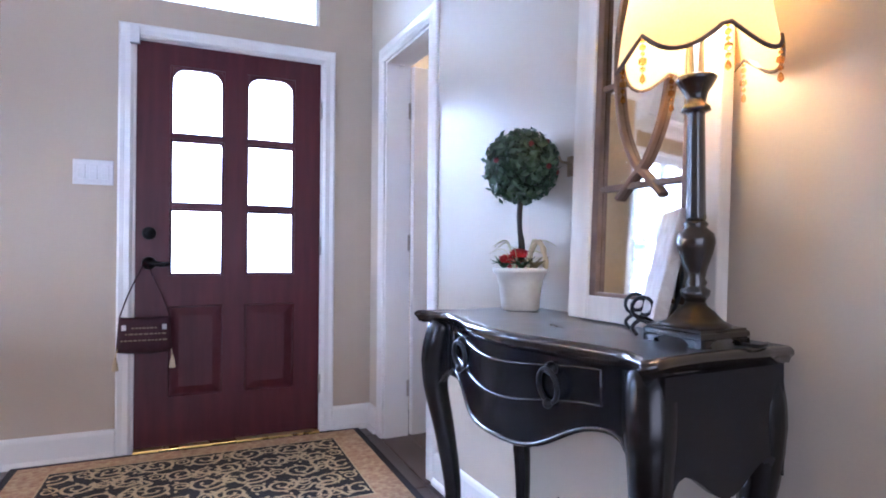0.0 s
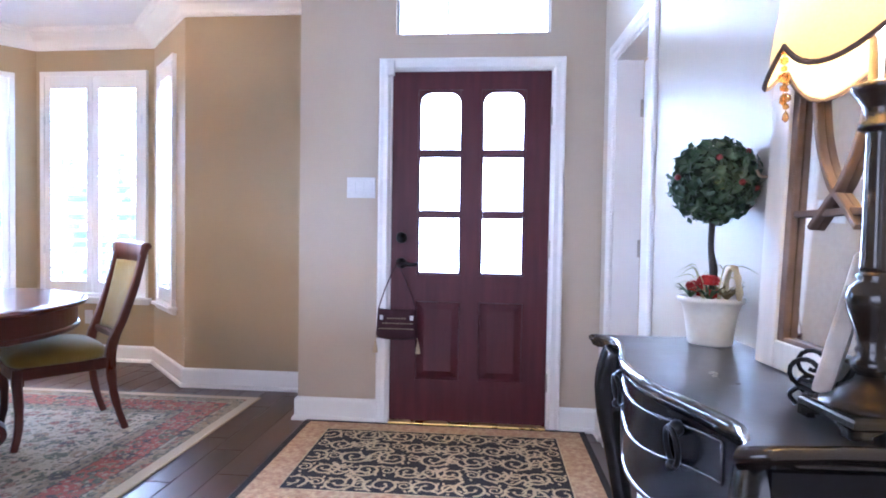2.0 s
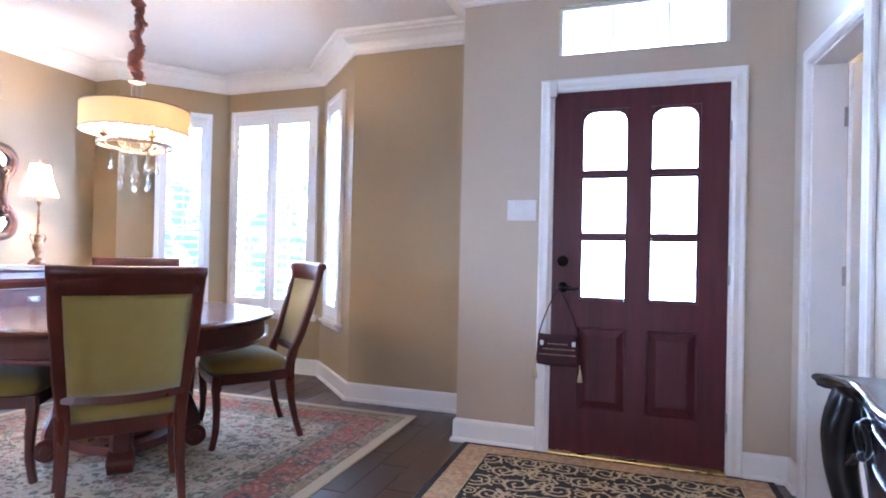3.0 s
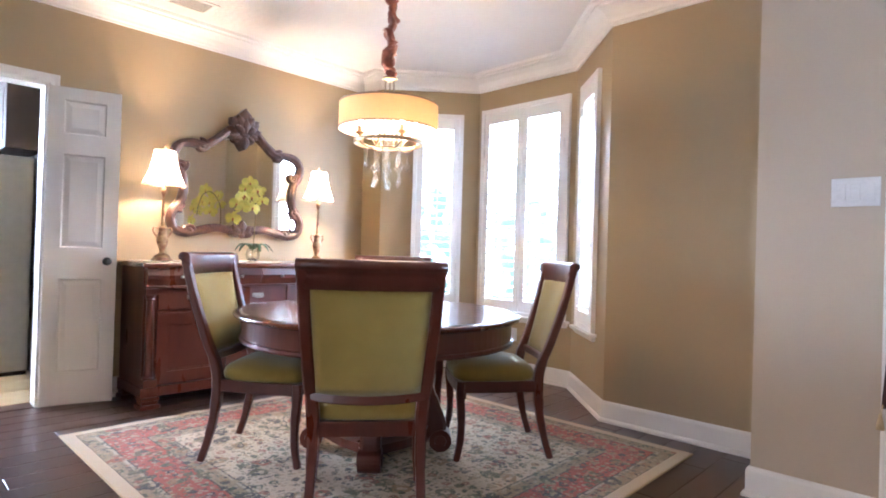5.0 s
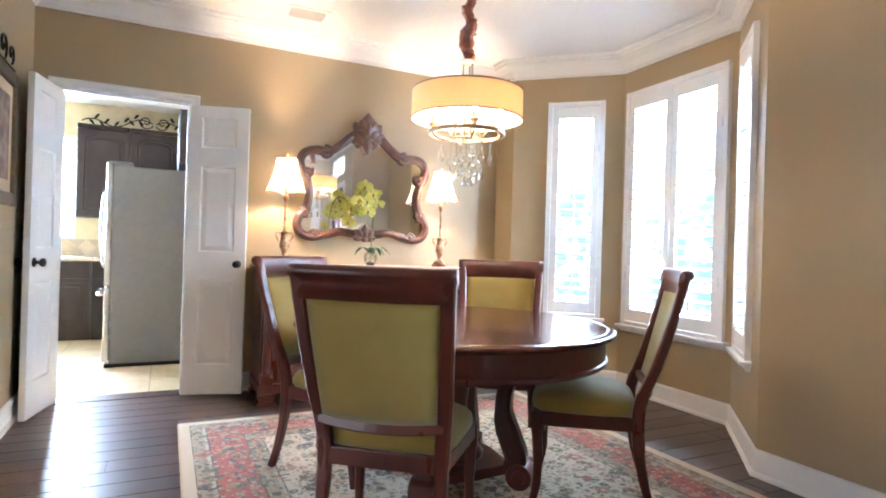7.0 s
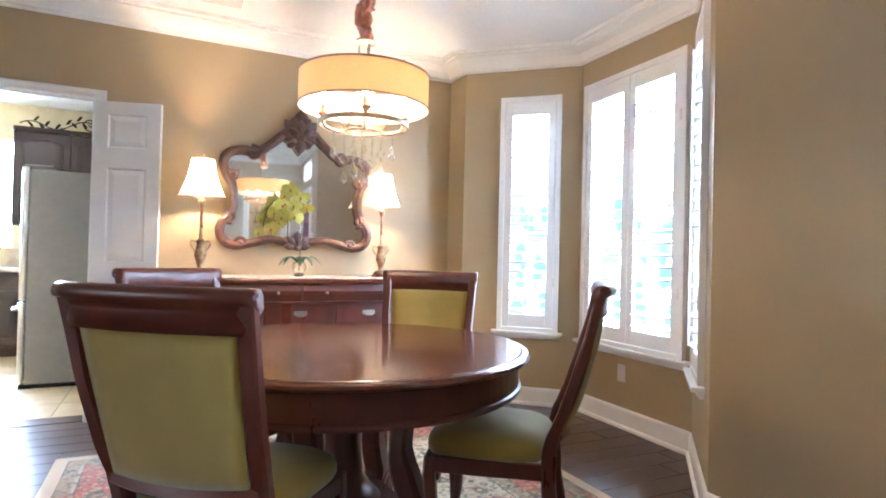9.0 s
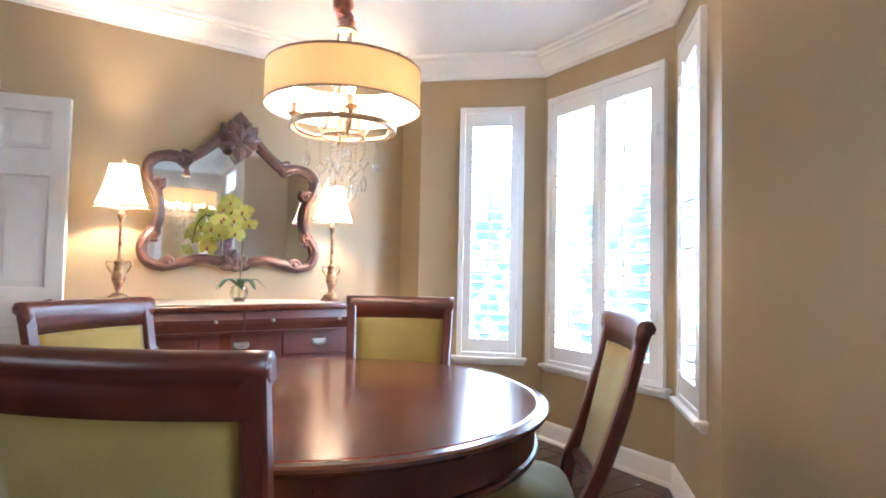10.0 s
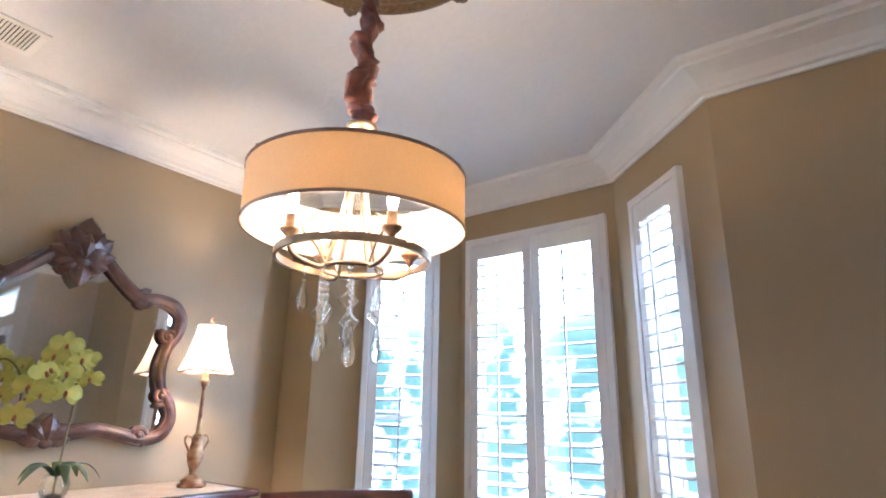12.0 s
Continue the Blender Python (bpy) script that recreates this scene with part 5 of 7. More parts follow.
tube(bm, [(0.022, p.y, p.z) for p in loop], [0.033 + 0.005 * math.sin(i * 0.55) ** 2 for i in range(n)], 12, closed=True, flat=0.8)
for off, rad, x in ((0.026, 0.010, 0.034), (-0.022, 0.009, 0.036), (0.002, 0.012, 0.046)):
    rail = []
    for i, p in enumerate(loop):
        d = (loop[(i + 1) % n] - loop[i - 1]).normalized()
        rail.append((x, p.y + off * d.z, p.z - off * d.y))
    tube(bm, rail, [rad * (0.8 + 0.3 * math.sin(i * 0.4) ** 2) for i in range(n)], 8, closed=True)
part("frame", bm, FRAMEWOOD, mr, "carved walnut frame", True)


def volute(cy, cz, r, hand, start):
    bm = bmesh.new()
    pts = [(0.034 + 0.012 * i / 22, cy + hand * r * (1 - 0.85 * i / 22) * math.cos(start + 3.6 * math.pi * i / 22), cz + r * (1 - 0.85 * i / 22) * math.sin(start + 3.6 * math.pi * i / 22)) for i in range(23)]
    tube(bm, pts, [0.016 - 0.007 * i / 22 for i in range(23)], 8)
    bmesh.ops.create_icosphere(bm, subdivisions=2, radius=0.016, matrix=Matrix.Translation((0.046, cy, cz)))
    return bm


for hand in (1, -1):
    for cy, cz, r, st in ((0.325, 1.858, 0.050, 1.2), (0.472, 1.690, 0.044, 2.4), (0.478, 1.385, 0.046, -2.0), (0.395, 1.197, 0.046, -1.2)):
        part("scroll", volute(hand * cy, cz, r, hand, st), FRAMEWOOD, mr, smooth=True)


def acanthus(name, label, cy, cz, size, angles, up):
    """A palmette of pointed, ribbed leaves fanning from a boss; each leaf a piece of it."""
    bm = bmesh.new()
    bmesh.ops.create_icosphere(bm, subdivisions=2, radius=size * 0.24, matrix=Matrix.Translation((0.055, cy, cz)) @ Matrix.Diagonal((0.6, 1, 0.9, 1)))
    boss = part(name, bm, FRAMEWOOD, mr, label, True)
    for k, (deg, length, layer) in enumerate(angles):
        a, l = radians(deg), size * length
        c, d = math.cos(a), math.sin(a)
        bm = bmesh.new()
        rows = []
        for t, w in ((0.0, 0.14), (0.2, 0.27), (0.42, 0.34), (0.62, 0.31), (0.8, 0.21), (0.93, 0.09), (1.0, 0.008)):
            curl = 0.25 * d * t * t
            row = []
            for u, lift in ((-1, -0.016), (-0.5, 0.004), (0, 0.012), (0.5, 0.004), (1, -0.016)):
                y = l * t * math.sin(a + curl) + u * w * l * c
                z = up * (l * t * math.cos(a + curl) - u * w * l * d)
                row.append(bm.verts.new((0.042 + 0.016 * layer + 0.024 * math.sin(t * 2.6) + lift * (1 - 0.5 * t), cy + y, cz + z)))
            row += [bm.verts.new((0.012, row[4].co.y, row[4].co.z)), bm.verts.new((0.012, row[0].co.y, row[0].co.z))]
            rows.append(row)
        for r0, r1 in zip(rows, rows[1:]):
            for j in range(7):
                bm.faces.new((r0[j], r0[(j + 1) % 7], r1[(j + 1) % 7], r1[j]))
        bm.faces.new(rows[0]), bm.faces.new(rows[-1][::-1])
        part("carved_leaf", bm, FRAMEWOOD, boss)


acanthus("crest", "carved pointed leaf crest", 0, 1.995, 0.20, ((-88, 0.62, 0), (88, 0.62, 0), (-62, 0.74, 0.4), (62, 0.74, 0.4), (-36, 0.84, 0.8), (36, 0.84, 0.8), (0, 1.04, 1.1), (-20, 0.80, 1.5), (20, 0.80, 1.5), (-48, 0.55, 1.8), (48, 0.55, 1.8), (0, 0.62, 2.1)), 1)
acanthus("crest_drop", "", 0, 2.00, 0.135, ((-48, 0.8, 0), (48, 0.8, 0), (0, 1.0, 0.8)), -1)
acanthus("bottom_leaf", "", 0, 1.175, 0.125, ((-72, 0.8, 0), (72, 0.8, 0), (-36, 0.9, 0.5), (36, 0.9, 0.5), (0, 1.0, 1.0)), 1)
for hand in (1, -1):
    part("crest_scroll", volute(hand * 0.062, 1.955, 0.034, hand, 0.6), FRAMEWOOD, mr, smooth=True)

# ---- orchid ----
rnd = random.Random(11)
oc = thing("orchid", pose(-3.60, 3.50, SH + 0.0055), "yellow-green silk orchid in a small clear glass bowl", "plant")
bm = bmesh.new()
lathe(bm, [(0.0, 0.0), (0.030, 0.0), (0.034, 0.003), (0.048, 0.03), (0.054, 0.06), (0.048, 0.088), (0.041, 0.10), (0.038, 0.10), (0.045, 0.086), (0.050, 0.06), (0.044, 0.032), (0.028, 0.008), (0.0, 0.006)], 28)
part("bowl", bm, CRYSTAL, oc, "clear glass bowl", True)
bm = bmesh.new()
lathe(bm, [(0, 0.007), (0.024, 0.009), (0.032, 0.02), (0.022, 0.028), (0, 0.032)], 16)
part("soil", bm, pbr("bark_mulch", (0.05, 0.03, 0.02), 0.9, bump=0.6, bscale=120), oc)
for k in range(7):
    a = k * 2.4 + 0.4
    bm = bmesh.new()
    l = 0.135 + 0.04 * rnd.random()
    c, s = math.cos(a), math.sin(a)
    pts = [(c * l * t, s * l * t, 0.085 + 0.085 * math.sin(t * 2.2) - 0.075 * t * t) for t in (0, 0.3, 0.6, 0.85, 1.0)]
    tube(bm, smooth_path(pts, 3), [0.008, 0.013, 0.017, 0.020, 0.021, 0.022, 0.021, 0.019, 0.017, 0.014, 0.010, 0.006, 0.002], 8, flat=0.16, up=(0, 0, 1))
    part("leaf", bm, LEAF, oc, smooth=True)
bm = bmesh.new()
stem = smooth_path([(0, 0, 0.03), (0.004, 0.004, 0.2), (0.010, 0.008, 0.38), (0.018, 0.0, 0.47), (0.030, -0.035, 0.545), (0.04, -0.085, 0.575), (0.045, -0.135, 0.54), (0.045, -0.165, 0.46), (0.045, -0.18, 0.37)])
tube(bm, stem, 0.0045, 6)
part("stem", bm, STEM, oc, smooth=True)


LIP = pbr("orange_brown_lip", (0.36, 0.12, 0.03), 0.6)


def blossom(parent, at, size, turn, tilt, roll):
    """An orchid bloom: two broad side petals over three narrower sepals, cupped and wavy."""
    bm = bmesh.new()
    for k, (ang, wide, long) in enumerate(((90, 0.62, 0.95), (215, 0.56, 0.92), (325, 0.56, 0.92), (12, 0.98, 1.0), (168, 0.98, 1.0))):
        a = radians(ang)
        rings = []
        for t, ww in ((0.04, 0.14), (0.25, 0.66), (0.5, 1.0), (0.75, 0.92), (0.93, 0.55), (1.0, 0.16)):
            row = []
            for u in (-1, -0.5, 0, 0.5, 1):
                w = u * ww * wide * size * 0.5
                row.append(bm.verts.new((math.cos(a) * t * long * size - math.sin(a) * w, math.sin(a) * t * long * size + math.cos(a) * w, size * (0.10 * t - 0.26 * t ** 3 + 0.12 * abs(u) * t + 0.03 * math.sin(9 * t + 4 * u + k)) + (0.004 if k > 2 else 0))))
            rings.append(row)
        for r0, r1 in zip(rings, rings[1:]):
            for j in range(4):
                bm.faces.new((r0[j], r0[j + 1], r1[j + 1], r1[j]))
    m = Matrix.Translation(at) @ Matrix.Rotation(turn, 4, "Z") @ Matrix.Rotation(tilt, 4, "Y") @ Matrix.Rotation(math.pi / 2 + roll, 4, "Z")
    bl = part("blossom", bm, PETAL, parent, smooth=True, m=m)
    bm = bmesh.new()
    bmesh.ops.create_icosphere(bm, subdivisions=2, radius=size * 0.15, matrix=Matrix.Translation((0, -size * 0.12, 0)) @ Matrix.Diagonal((0.8, 1.5, 0.9, 1)))
    part("lip", bm, LIP, bl, "small dark orange lip", True, Matrix.Translation((0, 0, size * 0.12)))


for k in range(13):
    q = stem[16 + int(k * 24 / 12.01)]
    side = -1 if k % 2 else 1
    off = Vector((0.03 + 0.03 * rnd.random(), 0.030 * side + 0.03 * (rnd.random() - 0.5), -0.012 + 0.045 * side * (1 if k > 5 else 0.7) - 0.05 * rnd.random()))
    blossom(oc, q + off, 0.054 + 0.010 * rnd.random(), (rnd.random() - 0.65) * 1.3, 1.25 + 0.5 * (rnd.random() - 0.5), 0.6 * (rnd.random() - 0.5))

# ---- chandelier ----
CX, CY = -1.945, 3.42
cd = thing("chandelier", pose(CX, CY, 0), "amber drum-shade chandelier with bronze ring and crystal drops", "chandelier")
SZ0, SZ1, SR = 1.755, 1.898, 0.276


def drum(r, z0, z1):
    bm = bmesh.new()
    rows = [[bm.verts.new((r * math.cos(2 * math.pi * i / 64), r * math.sin(2 * math.pi * i / 64), zz)) for i in range(64)] for zz in (z0, z1)]
    for i in range(64):
        bm.faces.new((rows[0][i], rows[0][(i + 1) % 64], rows[1][(i + 1) % 64], rows[1][i]))
    return bm


circle = lambda r, zz, n=64: [(r * math.cos(2 * math.pi * i / n), r * math.sin(2 * math.pi * i / n), zz) for i in range(n)]
sh = part("drum_shade", drum(SR, SZ0, SZ1), SHADE_ORANGE, cd, "amber cloth drum shade", True)
part("shade_liner", drum(SR - 0.004, SZ0, SZ1), SHADEIN, sh, "white shade lining", True)
for zz in (SZ0 + 0.003, SZ1 - 0.003):
    bm = bmesh.new()
    rr = [(SR + 0.0015, zz - 0.004), (SR + 0.003, zz - 0.004), (SR + 0.003, zz + 0.004), (SR + 0.0015, zz + 0.004)]
    rows = [[bm.verts.new((r * math.cos(2 * math.pi * i / 64), r * math.sin(2 * math.pi * i / 64), z)) for i in range(64)] for r, z in rr]
    for a, b in zip(rows, rows[1:] + rows[:1]):
        for i in range(64):
            bm.faces.new((a[i], a[(i + 1) % 64], b[(i + 1) % 64], b[i]))
    part("shade_band", bm, SHADEBAND, cd)
RZ, RR = 1.688, 0.188
bm = bmesh.new()
rr = [(RR - 0.004, RZ - 0.009), (RR + 0.004, RZ - 0.009), (RR + 0.004, RZ + 0.009), (RR - 0.004, RZ + 0.009)]
rows = [[bm.verts.new((r * math.cos(2 * math.pi * i / 64), r * math.sin(2 * math.pi * i / 64), z)) for i in range(64)] for r, z in rr]
for a, b in zip(rows, rows[1:] + rows[:1]):
    for i in range(64):
        bm.faces.new((a[i], a[(i + 1) % 64], b[(i + 1) % 64], b[i]))
part("ring", bm, BRONZE, cd, "flat bronze ring")
bm = bmesh.new()
tube(bm, circle(0.075, RZ - 0.03, 40), 0.005, 8, closed=True)
part("inner_ring", bm, BRONZE, cd, smooth=True)
bm = bmesh.new()
lathe(bm, [(0, 2.052), (0.042, 2.052), (0.044, 2.044), (0.030, 2.036), (0.0, 2.034)], 28)
part("canopy_cup", bm, BRONZE, cd, smooth=True)
for k in range(3):
    a = k * 2.0944 + 0.3
    bm = bmesh.new()
    tube(bm, [(0.026 * math.cos(a), 0.026 * math.sin(a), 2.036), (0.03 * math.cos(a), 0.03 * math.sin(a), 1.93)], 0.005, 8)
    tube(bm, [(0.03 * math.cos(a), 0.03 * math.sin(a), 1.932), (SR * math.cos(a), SR * math.sin(a), 1.905)], 0.003, 6)
    part("hanger", bm, PEWTER, cd)
for k in range(4):
    a = k * math.pi / 2 + 1.30
    c, s = math.cos(a), math.sin(a)
    arm = lambda r, zz: (r * c, r * s, zz)
    bm = bmesh.new()
    tube(bm, smooth_path([arm(0.022, 1.93), arm(0.03, 1.84), arm(0.05, 1.74), arm(0.075, 1.66), arm(0.115, 1.655), arm(0.16, 1.672), arm(RR - 0.018, 1.70)]), 0.0055, 8)
    tube(bm, smooth_path([arm(0.075, 1.66), arm(0.10, 1.70), arm(0.14, 1.74), arm(0.10, 1.78)]), 0.0035, 6)
    am = part("arm", bm, BRONZE, cd, smooth=True)
    bm = bmesh.new()
    lathe(bm, [(0, 1.698), (0.010, 1.698), (0.008, 1.708), (0.018, 1.718), (0.024, 1.724), (0.024, 1.729), (0.013, 1.731), (0.012, 1.765), (0, 1.766)], 16, arm(RR - 0.018, 0)[:2])
    part("candle_cup", bm, LAMPGOLD, am, smooth=True)
    bm = bmesh.new()
    lathe(bm, [(0.006, 1.766), (0.012, 1.782), (0.014, 1.80), (0.010, 1.825), (0.004, 1.845), (0, 1.85)], 14, arm(RR - 0.018, 0)[:2])
    part("bulb", bm, BULB, am, smooth=True)
rnd = random.Random(7)


def drop(parent, x, y, z0, beads, diamond, turn):
    """A strand of beads with an open diamond and a pear drop."""
    zz = z0
    bm = bmesh.new()
    for b in range(beads):
        bmesh.ops.create_icosphere(bm, subdivisions=1, radius=0.0062, matrix=Matrix.Translation((x, y, zz - 0.007)))
        zz -= 0.0145
    if diamond:
        s = 0.023
        m = Matrix.Translation((x, y, zz - s - 0.004)) @ Matrix.Rotation(turn, 4, "Z")
        pts = [m @ Vector(p) for p in ((0, 0, s), (s, 0, 0), (0, 0, -s), (-s, 0, 0))]
        for p0, p1 in zip(pts, pts[1:] + pts[:1]):
            tube(bm, [p0, p1], 0.0034, 6)
        zz -= 2 * s + 0.012
        bmesh.ops.create_icosphere(bm, subdivisions=1, radius=0.006, matrix=Matrix.Translation((x, y, zz)))
        zz -= 0.008
    st = part("crystal_strand", bm, CRYSTAL, parent)
    bm = bmesh.new()
    lathe(bm, [(0, zz - 0.068), (0.007, zz - 0.066), (0.0135, zz - 0.054), (0.0145, zz - 0.044), (0.011, zz - 0.026), (0.005, zz - 0.010), (0.0, zz)], 10, (x, y))
    part("pear_drop", bm, CRYSTAL, st)


for k in range(4):
    a = k * math.pi / 2 + 1.30
    drop(cd, 0.125 * math.cos(a), 0.125 * math.sin(a), RZ - 0.022, 4, False, 0)
for k in range(6):
    a = k * math.pi / 3 + 0.2
    drop(cd, 0.078 * math.cos(a), 0.078 * math.sin(a), RZ - 0.036, 4 if k % 2 else 6, True, rnd.random() * 3)
drop(cd, 0, 0, RZ - 0.0, 9, True, 0.6)
for k in range(2):
    bm = bmesh.new()
    for b in range(14):
        bmesh.ops.create_icosphere(bm, subdivisions=1, radius=0.007, matrix=Matrix.Translation((0.012 * k, 0.01 * k, 1.69 + 0.0165 * b)))
    part("bead_strand", bm, CRYSTAL, cd)
# ruched velvet sleeve over the chain
bm = bmesh.new()
rings, nk, na = [], 150, 20
for i in range(nk):
    t = i / (nk - 1)
    zz = 2.05 + t * (TOP - 0.055 - 2.05)
    cx = 0.015 * noise.noise((0.3, 1.7, t * 10.5))
    cy = 0.015 * noise.noise((5.1, 0.4, t * 9.5))
    ring = []
    for j in range(na):
        a = 2 * math.pi * j / na
        slant = zz + 0.020 * math.sin(a + 9 * noise.noise((2.2, 0, t * 4)))
        fold = abs(math.sin(slant * 75 + 6 * noise.noise((0, 3.3, zz * 9)) + 1.3 * math.sin(a))) ** 0.7
        lump = noise.noise((math.cos(a) * 0.9, math.sin(a) * 0.9, slant * 17))
        r = 0.0165 + 0.0095 * fold + 0.040 * max(0.0, lump - 0.05) + 0.008 * max(0, 1 - (1 - t) * 9)
        ring.append(bm.verts.new((cx + r * math.cos(a), cy + r * math.sin(a), zz)))
    rings.append(ring)
for a, b in zip(rings, rings[1:]):
    for j in range(na):
        bm.faces.new((a[j], a[(j + 1) % na], b[(j + 1) % na], b[j]))
bm.faces.new(rings[0][::-1]), bm.faces.new(rings[-1])
part("chain_sleeve", bm, FABRIC_ROPE, cd, "gathered rust velvet chain sleeve", True)
for k in range(2):
    lt = bpy.data.lights.new("lamp_light", "POINT")
    lt.energy, lt.shadow_soft_size, lt.color = CHANDELIER_W / 2, 0.03, (1.0, 0.70, 0.40)
    o = new("lamp_light", lt)
    o.parent, o.location = cd, (0.10 - 0.2 * k, 0.06 - 0.12 * k, 1.84)

MED = 25
md = thing("ceiling_medallion", pose(CX, CY, TOP), "dark bronze carved ceiling medallion above the chandelier", "medallion")
bm = bmesh.new()
lathe(bm, [(0.0, -0.055), (0.05, -0.055), (0.07, -0.045), (0.09, -0.03), (0.15, -0.026), (0.28, -0.024), (0.315, -0.034), (0.33, -0.042), (0.345, -0.036), (0.352, -0.030), (0.37, -0.044), (0.388, -0.044), (0.402, -0.028), (0.412, -0.001)], 64)
part("disc", bm, GILT, md, smooth=True)
petal = bmesh.new()
tube(petal, smooth_path([(0.09, 0, -0.036), (0.16, 0, -0.052), (0.24, 0, -0.048), (0.30, 0, -0.034)], 3), [0.005, 0.008, 0.011, 0.013, 0.014, 0.014, 0.013, 0.010, 0.007, 0.003], 8, flat=0.8, up=(0, 0, 1))
first = part("leaf", petal, GILT, md, smooth=True)
for k in range(1, 30):
    share(first, md, pose(0, 0, 0, 0, 0, k * 12))
# acanthus sprays round the rim
for k in range(6):
    for j, turn in enumerate((-34, -17, 0, 17, 34)):
        l = (0.045, 0.062, 0.075, 0.062, 0.045)[j]
        petal = bmesh.new()
        tube(petal, smooth_path([(0, 0, -0.030), (l * 0.5, 0, -0.042), (l * 0.85, 0, -0.028), (l, 0, -0.008)], 3), [0.005, 0.007, 0.009, 0.011, 0.012, 0.011, 0.010, 0.008, 0.005, 0.002], 6, flat=0.5, up=(0, 0, 1))
        part("outer_leaf", petal, GILT, md, smooth=True, m=pose(0, 0, 0, 0, 0, MED + k * 60) @ pose(0.372, 0, 0, 0, 0, turn))

# ---- ceiling vent, outlet, switch ----
cv = thing("ceiling_vent", pose(-3.52, 2.945, TOP - 0.001), "white louvred ceiling air vent", "vent")
part("frame", boxes((-0.115, -0.15, -0.008, -0.085, 0.15, 0), (0.085, -0.15, -0.008, 0.115, 0.15, 0), (-0.085, -0.15, -0.008, 0.085, -0.12, 0), (-0.085, 0.12, -0.008, 0.085, 0.15, 0), bevel=0.003), TRIM, cv)
part("backing", boxes((-0.086, -0.121, -0.002, 0.086, 0.121, -0.001)), pbr("duct_grey", (0.14, 0.13, 0.12), 0.8), cv)
slat = part("slat", boxes((-0.083, -0.006, -0.001, 0.083, 0.006, 0.001)), TRIM, cv, m=pose(0, -0.11, -0.007, 35, 0, 0))
for k in range(1, 17):
    share(slat, cv, pose(0, -0.11 + k * 0.01375, -0.007, 35, 0, 0))
ol = thing("outlet", frame_of(P[5], P[6]) @ pose(P[5].x + 2.555, 0.0005, 0.37), "white wall outlet plate below the bay window", "outlet")
part("plate", boxes((-0.036, 0, -0.058, 0.036, 0.006, 0.058), bevel=0.003), PLASTIC, ol)
for zz in (0.010, -0.040):
    part("socket", boxes((-0.016, 0.006, zz, 0.016, 0.009, zz + 0.030), bevel=0.002), PLASTIC, ol)
sw = thing("light_switch", FRONT @ pose(u_f(0.088), 0.0005, 1.387), "white three-gang light switch plate beside the front door", "switch")
part("plate", boxes((-0.085, 0, -0.06, 0.085, 0.006, 0.06), bevel=0.003), PLASTIC, sw)
for k in (-1, 0, 1):
    part("rocker", boxes((k * 0.05 - 0.017, 0.005, -0.034, k * 0.05 + 0.017, 0.010, 0.034), bevel=0.002), PLASTIC, sw, m=pose(0, 0, 0, 3 * k, 0, 0))
sn = tagged(part("door_sensor", boxes((-0.022, 0.018, -0.045, 0.022, 0.042, 0.045), bevel=0.004), PLASTIC, m=FRONT @ pose(u_f(0.262), 0.003, 2.075)), "small white alarm contact on the door casing", "sensor")

# ---- felt pillow hanging from the door lever ----
pl = thing("door_pillow", FRONT @ pose(u_f(0.318), 0.045, 0), "small maroon felt pillow with tassels on the door lever", "door hanger")
bm = bmesh.new()
nx, nz = 14, 10
g = {}
for f in (0, 1):
    for i in range(nx + 1):
        for j in range(nz + 1):
            u, v = i / nx * 2 - 1, j / nz * 2 - 1
            puff = 0.022 * (1 - u ** 4) ** 0.6 * (1 - v ** 4) ** 0.6 + 0.001
            g[f, i, j] = bm.verts.new((u * 0.118 * (1 - 0.05 * v), (puff if f else -puff), 0.60 + v * 0.085 - 0.012 * (1 - u * u) * (1 if v < 0 else 0.3)))
for f in (0, 1):
    for i in range(nx):
        for j in range(nz):
            bm.faces.new((g[f, i, j], g[f, i + 1, j], g[f, i + 1, j + 1], g[f, i, j + 1]))
rim = [(i, 0) for i in range(nx)] + [(nx, j) for j in range(nz)] + [(i, nz) for i in range(nx, 0, -1)] + [(0, j) for j in range(nz, 0, -1)]
for a, b in zip(rim, rim[1:] + rim[:1]):
    bm.faces.new((g[0, *a], g[0, *b], g[1, *b], g[1, *a]))
THREAD = pbr("muted_gold_thread", (0.30, 0.22, 0.14), 0.9, bump=0.4, bscale=300)
cush = part("cushion", bm, BLACKPAD, pl, smooth=True)
for zz, w in ((0.632, 0.055), (0.603, 0.095), (0.572, 0.100)):
    x = -w
    while x < w - 0.008:
        l = 0.008 + 0.012 * rnd.random()
        part("stitched_mark", boxes((x, 0.021, zz - 0.0035, min(x + l, w), 0.0242, zz + 0.0035)), THREAD, cush)
        x += l + 0.006
for sx in (-1, 1):
    part("applique", boxes((sx * 0.088 - 0.010, 0.012, 0.622, sx * 0.088 + 0.010, 0.022, 0.648), bevel=0.003), PLASTIC, cush)
bm = bmesh.new()
tube(bm, smooth_path([(-0.112, 0, 0.675), (-0.08, 0.01, 0.78), (-0.01, 0.012, 0.935), (0.01, 0.012, 0.935), (0.07, 0.01, 0.80), (0.112, 0, 0.675)]), 0.0035, 6)
part("cord", bm, BLACKPAD, pl)
for sx in (-1, 1):
    bm = bmesh.new()
    tube(bm, [(sx * 0.118, 0, 0.53), (sx * 0.124, 0.004, 0.49)], 0.0025, 6)
    lathe(bm, [(0, 0.493), (0.007, 0.49), (0.006, 0.482), (0.011, 0.462), (0.015, 0.428), (0, 0.427)], 12, (sx * 0.125, 0.004))
    part("tassel", bm, CREAMTHREAD, pl, "gold tassel", True)

